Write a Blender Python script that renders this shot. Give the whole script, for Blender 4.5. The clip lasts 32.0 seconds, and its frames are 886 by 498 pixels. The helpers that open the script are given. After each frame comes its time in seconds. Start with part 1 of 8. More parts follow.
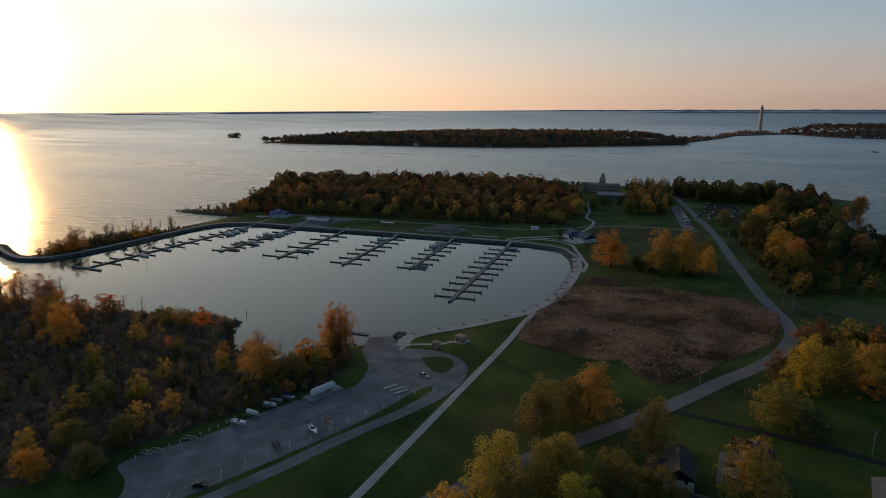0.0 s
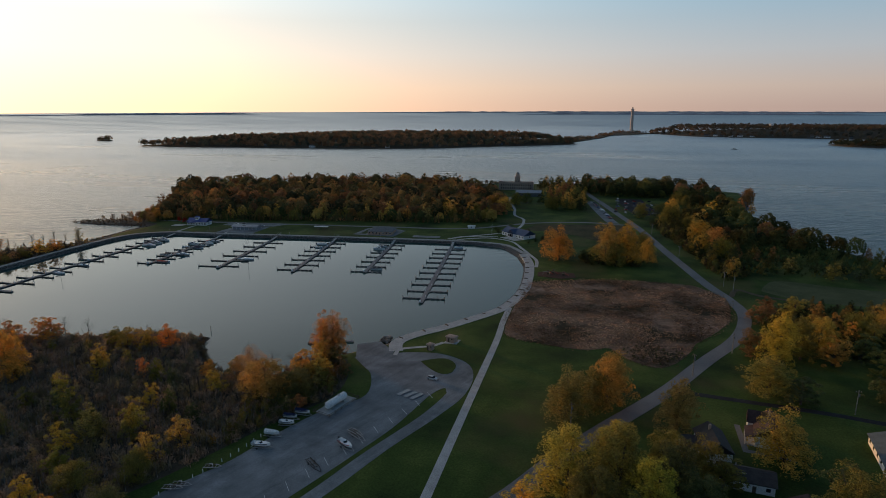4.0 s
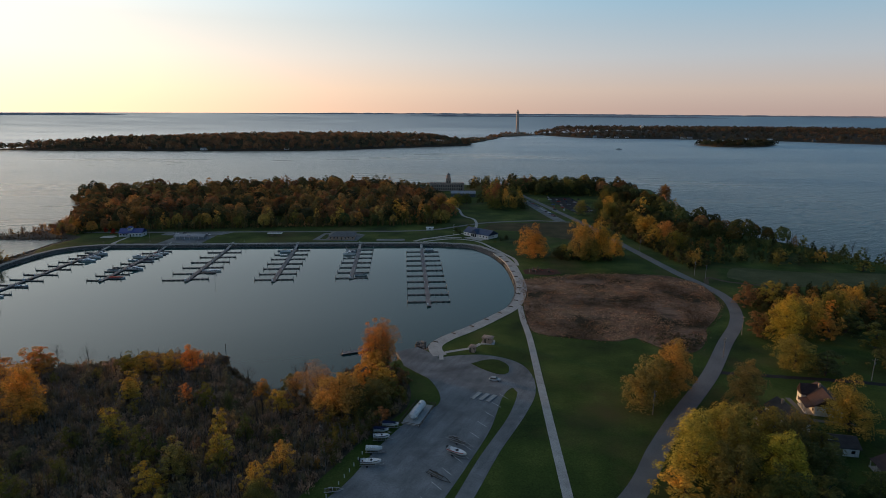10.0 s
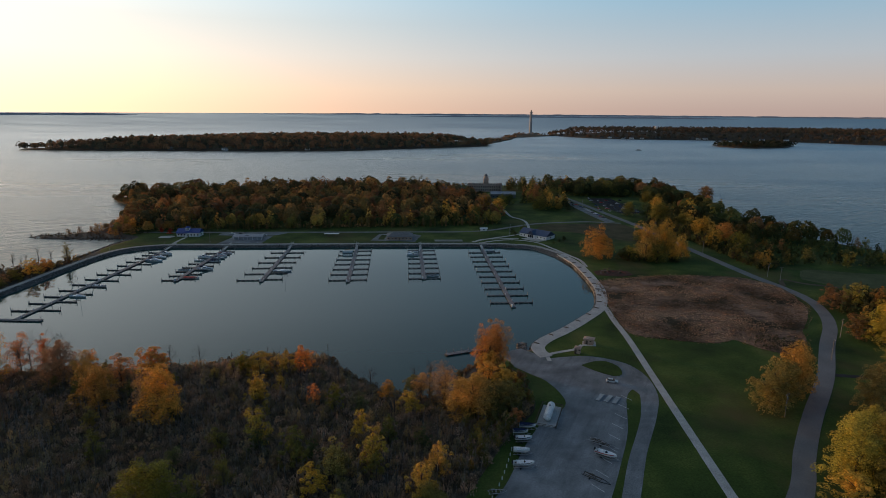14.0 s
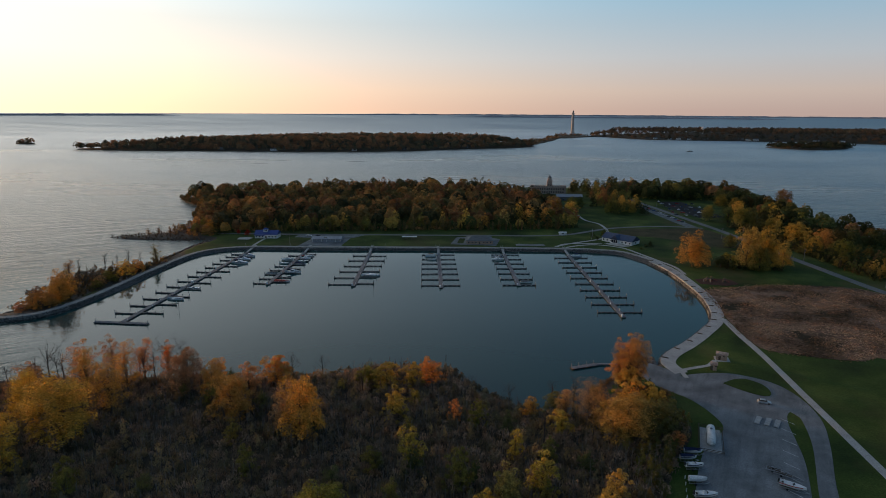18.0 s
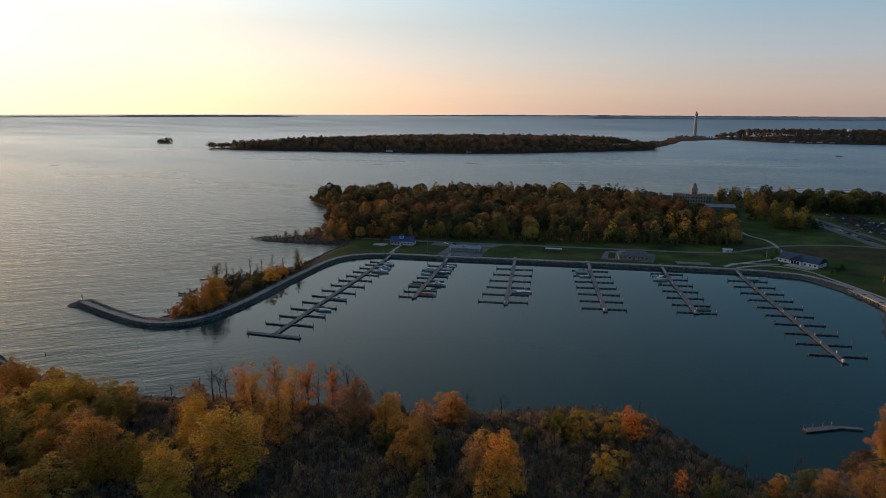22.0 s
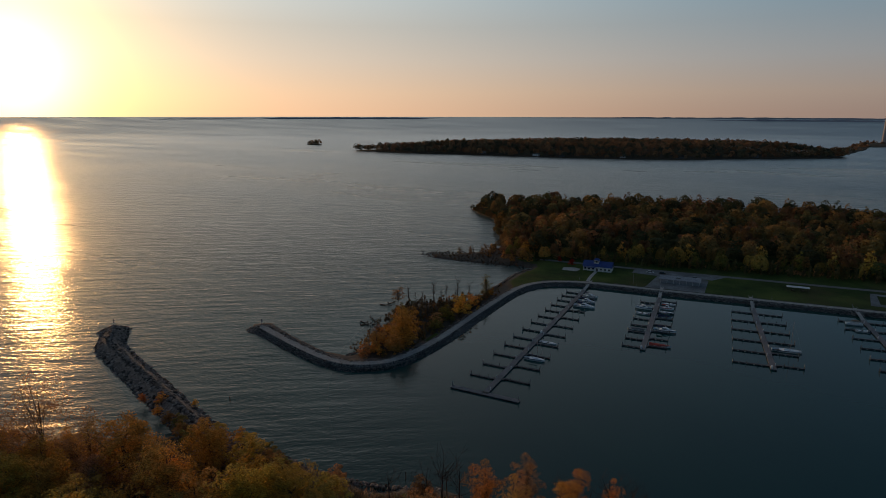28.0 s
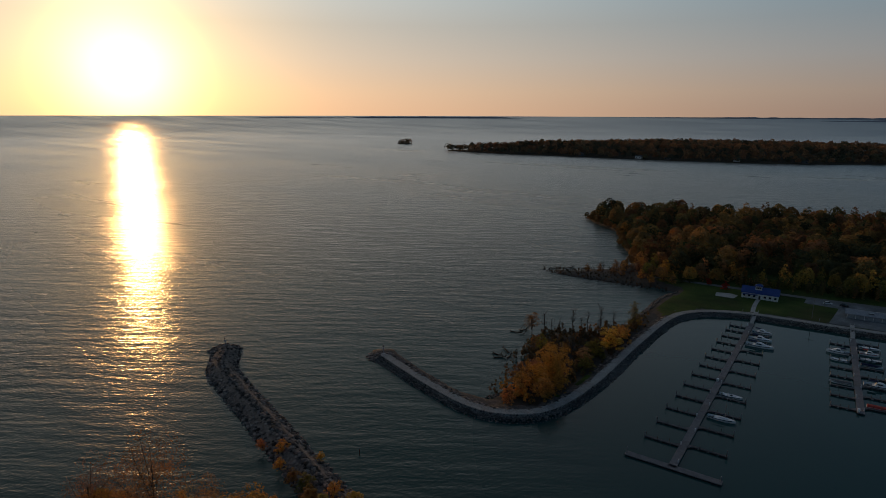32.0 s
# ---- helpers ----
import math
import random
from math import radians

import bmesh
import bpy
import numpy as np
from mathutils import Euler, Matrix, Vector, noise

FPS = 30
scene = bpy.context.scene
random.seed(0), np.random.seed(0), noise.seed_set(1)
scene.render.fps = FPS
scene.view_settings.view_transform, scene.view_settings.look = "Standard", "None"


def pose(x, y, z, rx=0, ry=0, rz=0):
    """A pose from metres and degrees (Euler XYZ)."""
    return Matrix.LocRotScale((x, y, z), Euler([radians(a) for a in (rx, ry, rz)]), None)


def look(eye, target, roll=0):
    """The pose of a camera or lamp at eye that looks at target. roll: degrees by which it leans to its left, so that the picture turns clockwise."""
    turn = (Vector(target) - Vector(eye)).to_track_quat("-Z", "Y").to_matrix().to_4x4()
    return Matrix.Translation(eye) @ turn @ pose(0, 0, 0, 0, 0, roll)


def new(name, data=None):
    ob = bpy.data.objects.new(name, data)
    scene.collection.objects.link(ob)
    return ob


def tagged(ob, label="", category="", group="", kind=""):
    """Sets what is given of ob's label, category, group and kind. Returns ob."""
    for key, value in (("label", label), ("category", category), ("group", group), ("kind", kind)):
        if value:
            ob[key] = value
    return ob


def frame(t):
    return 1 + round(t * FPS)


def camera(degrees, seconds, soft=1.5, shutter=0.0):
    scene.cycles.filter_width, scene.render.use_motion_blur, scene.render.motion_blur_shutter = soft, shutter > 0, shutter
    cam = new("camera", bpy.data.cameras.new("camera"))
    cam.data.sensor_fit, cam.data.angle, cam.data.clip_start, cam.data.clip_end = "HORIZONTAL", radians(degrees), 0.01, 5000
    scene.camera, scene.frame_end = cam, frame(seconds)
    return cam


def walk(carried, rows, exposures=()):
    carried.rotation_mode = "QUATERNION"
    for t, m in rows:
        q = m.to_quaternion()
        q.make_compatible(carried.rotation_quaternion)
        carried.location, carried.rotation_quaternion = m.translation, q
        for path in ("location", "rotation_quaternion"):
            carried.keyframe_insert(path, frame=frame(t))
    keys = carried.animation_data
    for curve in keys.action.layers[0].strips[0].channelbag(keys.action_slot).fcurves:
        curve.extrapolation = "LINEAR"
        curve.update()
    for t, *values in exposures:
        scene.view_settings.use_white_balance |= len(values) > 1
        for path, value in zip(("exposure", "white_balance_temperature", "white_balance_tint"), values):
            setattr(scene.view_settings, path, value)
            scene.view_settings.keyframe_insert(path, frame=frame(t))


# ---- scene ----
cam = camera(72.9, 32.0, 0.8)
PATH = [
    (0.0, -7.43, 0.65, 108.27, 27.524, -13.372, 0.228),
    (0.5, -12.80, -1.69, 108.20, 26.143, -13.361, 0.214),
    (1.0, -18.20, -3.98, 108.13, 24.777, -13.349, 0.199),
    (1.5, -23.63, -6.20, 108.05, 23.296, -13.337, 0.185),
    (2.0, -29.10, -8.31, 107.97, 21.968, -13.324, 0.170),
    (2.5, -34.62, -10.29, 107.90, 20.571, -13.311, 0.155),
    (3.0, -40.20, -12.13, 107.81, 19.151, -13.296, 0.139),
    (3.5, -45.82, -13.82, 107.73, 17.756, -13.281, 0.122),
    (5.5, -68.66, -19.36, 107.45, 12.241, -13.221, 0.029),
    (6.0, -74.43, -20.52, 107.42, 10.913, -13.208, -0.003),
    (6.5, -80.22, -21.62, 107.42, 9.522, -13.195, -0.038),
    (7.0, -86.01, -22.65, 107.44, 8.172, -13.183, -0.074),
    (7.5, -91.81, -23.61, 107.48, 6.865, -13.172, -0.111),
    (8.0, -97.61, -24.50, 107.52, 5.446, -13.159, -0.149),
    (8.5, -103.42, -25.32, 107.57, 4.649, -13.146, -0.187),
    (9.0, -109.22, -26.07, 107.62, 4.688, -13.133, -0.222),
    (9.5, -114.99, -26.75, 107.65, 4.727, -13.119, -0.253),
    (10.0, -120.75, -27.37, 107.67, 4.767, -13.106, -0.280),
    (10.5, -126.50, -27.95, 107.68, 4.702, -13.094, -0.304),
    (11.0, -132.23, -28.50, 107.68, 4.741, -13.084, -0.324),
    (11.5, -137.94, -29.03, 107.67, 4.781, -13.076, -0.339),
    (12.0, -143.64, -29.54, 107.65, 4.821, -13.070, -0.349),
    (12.5, -149.33, -30.04, 107.63, 4.965, -13.066, -0.355),
    (13.0, -155.00, -30.51, 107.61, 5.005, -13.063, -0.359),
    (13.5, -160.66, -30.93, 107.59, 5.044, -13.061, -0.361),
    (15.5, -182.72, -30.93, 107.57, 5.575, -13.051, -0.350),
    (16.0, -188.03, -30.24, 107.59, 6.084, -13.048, -0.343),
    (16.5, -193.23, -29.18, 107.62, 6.491, -13.045, -0.336),
    (17.0, -198.34, -27.73, 107.64, 7.050, -13.042, -0.325),
    (17.5, -203.39, -25.92, 107.67, 7.454, -13.041, -0.313),
    (18.0, -208.38, -23.73, 107.70, 8.009, -13.041, -0.300),
    (18.5, -213.36, -21.20, 107.71, 8.510, -13.042, -0.287),
    (19.0, -218.33, -18.36, 107.71, 9.309, -13.043, -0.273),
    (19.5, -223.34, -15.24, 107.72, 10.646, -13.042, -0.258),
    (20.0, -228.39, -11.89, 107.73, 12.061, -13.040, -0.242),
    (20.5, -233.52, -8.37, 107.75, 13.451, -13.033, -0.228),
    (21.0, -238.71, -4.71, 107.79, 14.861, -13.022, -0.213),
    (21.5, -243.99, -0.96, 107.84, 16.242, -13.007, -0.199),
    (22.0, -249.34, 2.84, 107.90, 17.592, -12.989, -0.184),
    (22.5, -254.79, 6.64, 107.96, 18.999, -12.967, -0.169),
    (23.0, -260.32, 10.42, 108.03, 20.282, -12.944, -0.156),
    (23.5, -265.93, 14.15, 108.08, 21.659, -12.921, -0.143),
    (24.0, -271.63, 17.82, 108.12, 22.997, -12.900, -0.132),
    (24.5, -277.39, 21.43, 108.15, 24.253, -12.881, -0.125),
    (25.0, -283.22, 24.97, 108.17, 25.237, -12.865, -0.118),
    (25.5, -289.10, 28.42, 108.18, 25.886, -12.851, -0.114),
    (27.5, -312.99, 41.51, 108.23, 28.622, -12.821, -0.108),
    (28.0, -319.02, 44.59, 108.25, 29.578, -12.820, -0.109),
    (28.5, -325.07, 47.57, 108.27, 30.801, -12.822, -0.113),
    (29.0, -331.14, 50.48, 108.27, 31.974, -12.827, -0.120),
    (29.5, -337.22, 53.29, 108.26, 33.098, -12.835, -0.130),
    (30.0, -343.33, 56.02, 108.23, 34.276, -12.846, -0.143),
    (30.5, -349.45, 58.66, 108.17, 35.400, -12.858, -0.158),
    (31.0, -355.59, 61.22, 108.09, 36.204, -12.870, -0.174),
    (31.5, -361.74, 63.74, 107.99, 36.847, -12.882, -0.191),
    (32.0, -367.88, 66.24, 107.88, 37.328, -12.896, -0.208),
]
walk(cam, [(t, pose(x, y, z, 90 + pitch, roll, yaw)) for t, x, y, z, yaw, pitch, roll in PATH],
     [(0.0, -0.36), (3.0, -0.12), (6.0, 0.0), (10.0, 0.08), (20.0, 0.05), (23.0, -0.2), (25.0, -0.48), (28.0, -0.92), (30.0, -1.06), (32.0, -1.12)])

# ---- light: a sun just above the lake, and the sky round it ----
SUN_YAW, SUN_EL = 64.3, 3.2
world = bpy.data.worlds.new("sky")
scene.world = world
world.use_nodes = True
wn, wl = world.node_tree.nodes, world.node_tree.links
sky = wn.new("ShaderNodeTexSky")
sky.sky_type, sky.sun_disc = "NISHITA", False
sky.sun_elevation, sky.sun_rotation = radians(SUN_EL), radians(-SUN_YAW)
sky.altitude, sky.air_density, sky.dust_density, sky.ozone_density = 100, 1.0, 1.6, 1.5
wl.new(sky.outputs[0], wn["Background"].inputs[0])
wn["Background"].inputs[1].default_value = 0.02

# evening haze over it: rose at the horizon, blue above, warm towards the sun
tc = wn.new("ShaderNodeTexCoord")
nv = wn.new("ShaderNodeVectorMath")
nv.operation = "NORMALIZE"
wl.new(tc.outputs["Generated"], nv.inputs[0])
sp = wn.new("ShaderNodeSeparateXYZ")
wl.new(nv.outputs[0], sp.inputs[0])
HAZE = wn.new("ShaderNodeValToRGB")
STOPS = [(0.0, (0.455, 0.345, 0.315)), (0.03, (0.515, 0.425, 0.385)), (0.08, (0.43, 0.47, 0.52)), (0.17, (0.235, 0.43, 0.585)), (0.26, (0.072, 0.205, 0.35)), (0.45, (0.046, 0.118, 0.235)), (1.0, (0.03, 0.075, 0.155))]
while len(HAZE.color_ramp.elements) < len(STOPS):
    HAZE.color_ramp.elements.new(0.5)
for e, (p, c) in zip(HAZE.color_ramp.elements, STOPS):
    e.position, e.color = p, (*c, 1)
wl.new(sp.outputs["Z"], HAZE.inputs[0])
dt = wn.new("ShaderNodeVectorMath")
dt.operation = "DOT_PRODUCT"
wl.new(nv.outputs[0], dt.inputs[0])
dt.inputs[1].default_value = (-math.sin(radians(SUN_YAW)) * math.cos(radians(SUN_EL)), math.cos(radians(SUN_YAW)) * math.cos(radians(SUN_EL)), math.sin(radians(SUN_EL)))


def sky_math(op, a, b):
    q = wn.new("ShaderNodeMath")
    q.operation = op
    for i, v in enumerate((a, b)):
        if isinstance(v, (int, float)):
            q.inputs[i].default_value = v
        else:
            wl.new(v, q.inputs[i])
    return q.outputs[0]


total = HAZE.outputs[0]
half = sky_math("MULTIPLY_ADD", dt.outputs["Value"], 0.5)
half.node.inputs[2].default_value = 0.5
front = sky_math("MAXIMUM", dt.outputs["Value"], 0.0)
low = sky_math("POWER", sky_math("SUBTRACT", 1.0, sky_math("MAXIMUM", sp.outputs["Z"], 0.0)), 10.0)
warm = sky_math("MULTIPLY", low, sky_math("POWER", half, 6.0))
high = sky_math("MULTIPLY", sky_math("MAXIMUM", sky_math("SUBTRACT", 1.0, sky_math("MULTIPLY", sp.outputs["Z"], 1.7)), 0.0), sky_math("MINIMUM", sky_math("MAXIMUM", sky_math("MULTIPLY", sky_math("SUBTRACT", sp.outputs["Z"], 0.13), 5.0), 0.0), 1.0))
high = sky_math("MULTIPLY", high, sky_math("POWER", half, 6.0))
for base, power, colour in ((half, 6.0, (0.785, 0.69, 0.487)), (warm, 1.0, (0.80, 0.27, -0.17)), (high, 1.0, (1.29, 1.36, 1.44)), (front, 60.0, (1.15, 0.68, 0.15)), (front, 420.0, (7.0, 4.5, 1.6))):
    k = sky_math("POWER", base, power)
    mx = wn.new("ShaderNodeMix")
    mx.data_type, mx.blend_type, mx.clamp_factor = "RGBA", "ADD", False
    wl.new(k, mx.inputs[0]), wl.new(total, mx.inputs[6])
    mx.inputs[7].default_value = (*colour, 1)
    total = mx.outputs[2]
bg2 = wn.new("ShaderNodeBackground")
wl.new(total, bg2.inputs[0])
bg2.inputs[1].default_value = 0.95
both = wn.new("ShaderNodeAddShader")
wl.new(wn["Background"].outputs[0], both.inputs[0]), wl.new(bg2.outputs[0], both.inputs[1])
wl.new(both.outputs[0], wn["World Output"].inputs[0])

sun = new("sun", bpy.data.lights.new("sun", "SUN"))
sun.data.energy, sun.data.angle, sun.data.color = 2.45, radians(0.6), (1.0, 0.50, 0.16)
sun.matrix_world = look((0, 0, 0), (math.sin(radians(SUN_YAW)) * math.cos(radians(SUN_EL)), -math.cos(radians(SUN_YAW)) * math.cos(radians(SUN_EL)), -math.sin(radians(SUN_EL))))

# ---- materials ----
def nodes_of(name):
    m = bpy.data.materials.new(name)
    m.use_nodes = True
    return m, m.node_tree.nodes, m.node_tree.links, m.node_tree.nodes["Principled BSDF"]


def ramp_node(n, stops):
    r = n.new("ShaderNodeValToRGB")
    while len(r.color_ramp.elements) < len(stops):
        r.color_ramp.elements.new(0.5)
    for e, (p, c) in zip(r.color_ramp.elements, stops):
        e.position, e.color = p, (*c, 1)
    return r


def noise_node(n, l, vec, scale, detail=4.0, rough=0.55):
    t = n.new("ShaderNodeTexNoise")
    t.inputs["Scale"].default_value, t.inputs["Detail"].default_value, t.inputs["Roughness"].default_value = scale, detail, rough
    l.new(vec, t.inputs["Vector"])
    return t


def surface(name, stops, scale, rough=0.8, fine=None, bump=0.0, metal=0.0, patch=None, spread=0.0):
    """A procedural surface: coarse noise through a ramp, fine grain over it, larger patches, and a bump."""
    m, n, l, b = nodes_of(name)
    geo = n.new("ShaderNodeNewGeometry")
    pos = geo.outputs["Position"]
    a = noise_node(n, l, pos, scale)
    r = ramp_node(n, stops)
    l.new(a.outputs[0], r.inputs[0])
    col = r.outputs[0]
    if fine:
        f = noise_node(n, l, pos, fine, 3.0, 0.7)
        fr = ramp_node(n, [(0.3, (0.62, 0.62, 0.62)), (0.7, (1.25, 1.25, 1.25))])
        l.new(f.outputs[0], fr.inputs[0])
        mx = n.new("ShaderNodeMix")
        mx.data_type, mx.blend_type = "RGBA", "MULTIPLY"
        mx.inputs[0].default_value = 1.0
        l.new(col, mx.inputs[6]), l.new(fr.outputs[0], mx.inputs[7])
        col = mx.outputs[2]
        if bump:
            bp = n.new("ShaderNodeBump")
            bp.inputs["Strength"].default_value, bp.inputs["Distance"].default_value = 0.8, bump
            l.new(f.outputs[0], bp.inputs["Height"]), l.new(bp.outputs[0], b.inputs["Normal"])
    if patch:
        p = noise_node(n, l, pos, patch[0], 5.0, 0.6)
        pr = ramp_node(n, [(patch[2], (0, 0, 0)), (patch[3], (1, 1, 1))])
        l.new(p.outputs[0], pr.inputs[0])
        mx = n.new("ShaderNodeMix")
        mx.data_type = "RGBA"
        l.new(pr.outputs[0], mx.inputs[0]), l.new(col, mx.inputs[6])
        mx.inputs[7].default_value = (*patch[1], 1)
        col = mx.outputs[2]
    if spread:
        oi = n.new("ShaderNodeObjectInfo")
        geo2 = n.new("ShaderNodeNewGeometry")
        ad = n.new("ShaderNodeMath")
        ad.operation = "ADD"
        l.new(oi.outputs["Random"], ad.inputs[0]), l.new(geo2.outputs["Random Per Island"], ad.inputs[1])
        fr = n.new("ShaderNodeMath")
        fr.operation = "FRACT"
        l.new(ad.outputs[0], fr.inputs[0])
        sr = ramp_node(n, [(0, (1 - spread,) * 3), (1, (1 + spread,) * 3)])
        l.new(fr.outputs[0], sr.inputs[0])
        mx = n.new("ShaderNodeMix")
        mx.data_type, mx.blend_type = "RGBA", "MULTIPLY"
        mx.inputs[0].default_value = 1.0
        l.new(col, mx.inputs[6]), l.new(sr.outputs[0], mx.inputs[7])
        col = mx.outputs[2]
    l.new(col, b.inputs["Base Color"])
    b.inputs["Roughness"].default_value, b.inputs["Metallic"].default_value = rough, metal
    if rough >= 0.9:
        b.inputs["Specular IOR Level"].default_value = 0.12
    return m


def leaf_material(name, attribute=None, spread=1.0):
    """Leaves: the crown's own colour, varied leaf by leaf, partly letting light through."""
    m, n, l, b = nodes_of(name)
    if attribute:
        src = n.new("ShaderNodeAttribute")
        src.attribute_name = attribute
        col = src.outputs["Color"]
    else:
        src = n.new("ShaderNodeObjectInfo")
        col = src.outputs["Color"]
    geo = n.new("ShaderNodeNewGeometry")
    v = ramp_node(n, [(0, (1 - 0.45 * spread, 1 - 0.47 * spread, 1 - 0.5 * spread)), (0.5, (1.0, 1.0, 1.0)), (1, (1 + 0.5 * spread, 1 + 0.45 * spread, 1 + 0.25 * spread))])
    l.new(geo.outputs["Random Per Island"], v.inputs[0])
    mx = n.new("ShaderNodeMix")
    mx.data_type, mx.blend_type = "RGBA", "MULTIPLY"
    mx.inputs[0].default_value = 1.0
    l.new(col, mx.inputs[6]), l.new(v.outputs[0], mx.inputs[7])
    big = noise_node(n, l, geo.outputs["Position"], 0.22, 3.0)
    hue = ramp_node(n, [(0.32, (0.80, 0.84, 0.80)), (0.5, (1.07, 1.05, 1.0)), (0.68, (1.45, 1.15, 0.92))])
    l.new(big.outputs[0], hue.inputs[0])
    mx2 = n.new("ShaderNodeMix")
    mx2.data_type, mx2.blend_type = "RGBA", "MULTIPLY"
    mx2.inputs[0].default_value = 1.0
    l.new(mx.outputs[2], mx2.inputs[6]), l.new(hue.outputs[0], mx2.inputs[7])
    l.new(mx2.outputs[2], b.inputs["Base Color"])
    b.inputs["Roughness"].default_value, b.inputs["Specular IOR Level"].default_value = 0.75, 0.2
    tr = n.new("ShaderNodeBsdfTranslucent")
    l.new(mx2.outputs[2], tr.inputs[0])
    mix = n.new("ShaderNodeMixShader")
    mix.inputs[0].default_value = 0.36
    l.new(b.outputs[0], mix.inputs[1]), l.new(tr.outputs[0], mix.inputs[2])
    l.new(mix.outputs[0], n["Material Output"].inputs[0])
    return m


def water_material():
    """Lake water: dark green-blue body, wind ripples in the open, nearly still inside the marina."""
    m, n, l, b = nodes_of("lake_water")
    geo = n.new("ShaderNodeNewGeometry")
    pos = geo.outputs["Position"]

    def vmath(op, a, vec):
        q = n.new("ShaderNodeVectorMath")
        q.operation = op
        l.new(a, q.inputs[0])
        q.inputs[1].default_value = vec
        return q.outputs[0]

    def math2(op, a, c):
        q = n.new("ShaderNodeMath")
        q.operation = op
        for i, v in enumerate((a, c)):
            if isinstance(v, float):
                q.inputs[i].default_value = v
            else:
                l.new(v, q.inputs[i])
        return q.outputs[0]

    # inside an oval round the basin the water lies still
    rel = vmath("MULTIPLY", vmath("SUBTRACT", pos, (-272, 310, 0)), (1 / 190, 1 / 150, 0))
    ln = n.new("ShaderNodeVectorMath")
    ln.operation = "LENGTH"
    l.new(rel, ln.inputs[0])
    calm = n.new("ShaderNodeMapRange")
    calm.interpolation_type = "SMOOTHSTEP"
    calm.inputs[1].default_value, calm.inputs[2].default_value = 0.85, 1.5
    calm.inputs[3].default_value, calm.inputs[4].default_value = 0.03, 1.0
    l.new(ln.outputs["Value"], calm.inputs[0])
    # the shore's lee, inside the western breakwater and off the grove, is half sheltered
    rel2 = vmath("MULTIPLY", vmath("SUBTRACT", pos, (-555, 150, 0)), (1 / 95, 1 / 60, 0))
    ln2 = n.new("ShaderNodeVectorMath")
    ln2.operation = "LENGTH"
    l.new(rel2, ln2.inputs[0])
    lee = n.new("ShaderNodeMapRange")
    lee.interpolation_type = "SMOOTHSTEP"
    lee.inputs[1].default_value, lee.inputs[2].default_value, lee.inputs[3].default_value = 0.3, 1.2, 0.62
    l.new(ln2.outputs["Value"], lee.inputs[0])
    # wind waves run in from the open lake: long crests, a cross sea and fine ripples
    def waves(angle, sx, sy, detail, rough):
        rot = n.new("ShaderNodeVectorRotate")
        rot.rotation_type = "Z_AXIS"
        rot.inputs["Angle"].default_value = radians(angle)
        l.new(pos, rot.inputs["Vector"])
        return noise_node(n, l, vmath("MULTIPLY", rot.outputs[0], (sx, sy, 0)), 1.0, detail, rough).outputs[0]

    w1 = waves(-40, 0.06, 0.24, 3.0, 0.5)
    w2 = waves(-22, 0.22, 0.42, 3.0, 0.55)
    w3 = waves(-58, 0.65, 0.95, 2.0, 0.5)
    swell = waves(-34, 0.022, 0.11, 3.0, 0.6)
    gust = noise_node(n, l, vmath("MULTIPLY", pos, (0.0016, 0.006, 0)), 1.0, 5.0, 0.62)
    gr = n.new("ShaderNodeMapRange")
    gr.inputs[1].default_value, gr.inputs[2].default_value, gr.inputs[3].default_value, gr.inputs[4].default_value = 0.35, 0.65, 0.7, 1.25
    l.new(gust.outputs[0], gr.inputs[0])
    # ripples too small to tell apart roughen the far water
    far = n.new("ShaderNodeVectorMath")
    far.operation = "LENGTH"
    l.new(vmath("MULTIPLY", vmath("SUBTRACT", pos, (-180, 10, 0)), (1, 1, 0)), far.inputs[0])
    rd = n.new("ShaderNodeMapRange")
    rd.inputs[2].default_value = 4800.0
    l.new(far.outputs["Value"], rd.inputs[0])
    fade = ramp_node(n, [(0.08, (1.0,) * 3), (0.25, (0.95,) * 3), (0.5, (0.6,) * 3), (0.75, (0.2,) * 3)])
    l.new(rd.outputs[0], fade.inputs[0])
    h = math2("ADD", math2("MULTIPLY", w1, 0.62), math2("ADD", math2("MULTIPLY", swell, 1.35), math2("ADD", math2("MULTIPLY", w2, 0.40), math2("MULTIPLY", w3, 0.34))))
    h = math2("MULTIPLY", math2("MULTIPLY", math2("MULTIPLY", h, lee.outputs[0]), fade.outputs[0]), math2("MULTIPLY", calm.outputs[0], gr.outputs[0]))
    bp = n.new("ShaderNodeBump")
    bp.inputs["Strength"].default_value, bp.inputs["Distance"].default_value = 1.0, WAVE
    l.new(h, bp.inputs["Height"])
    rg = ramp_node(n, [(0.03, (0.23,) * 3), (0.12, (0.29,) * 3), (0.3, (0.36,) * 3), (0.5, (0.42,) * 3), (0.8, (0.46,) * 3)])
    l.new(rd.outputs[0], rg.inputs[0])
    rr = n.new("ShaderNodeMix")
    rr.data_type = "FLOAT"
    l.new(calm.outputs[0], rr.inputs[0]), l.new(math2("MULTIPLY", rg.outputs[0], gr.outputs[0]), rr.inputs[3])
    rr.inputs[2].default_value = 0.05
    gl = n.new("ShaderNodeBsdfGlossy")
    gl.distribution = "BECKMANN"
    gl.inputs["Color"].default_value = (0.97, 0.97, 0.97, 1)
    l.new(rr.outputs[0], gl.inputs["Roughness"]), l.new(bp.outputs[0], gl.inputs["Normal"])
    # a second, wider lobe: the steep little facets that scatter the low sun
    gw = n.new("ShaderNodeBsdfGlossy")
    gw.distribution = "GGX"
    gw.inputs["Color"].default_value = (0.97, 0.97, 0.97, 1)
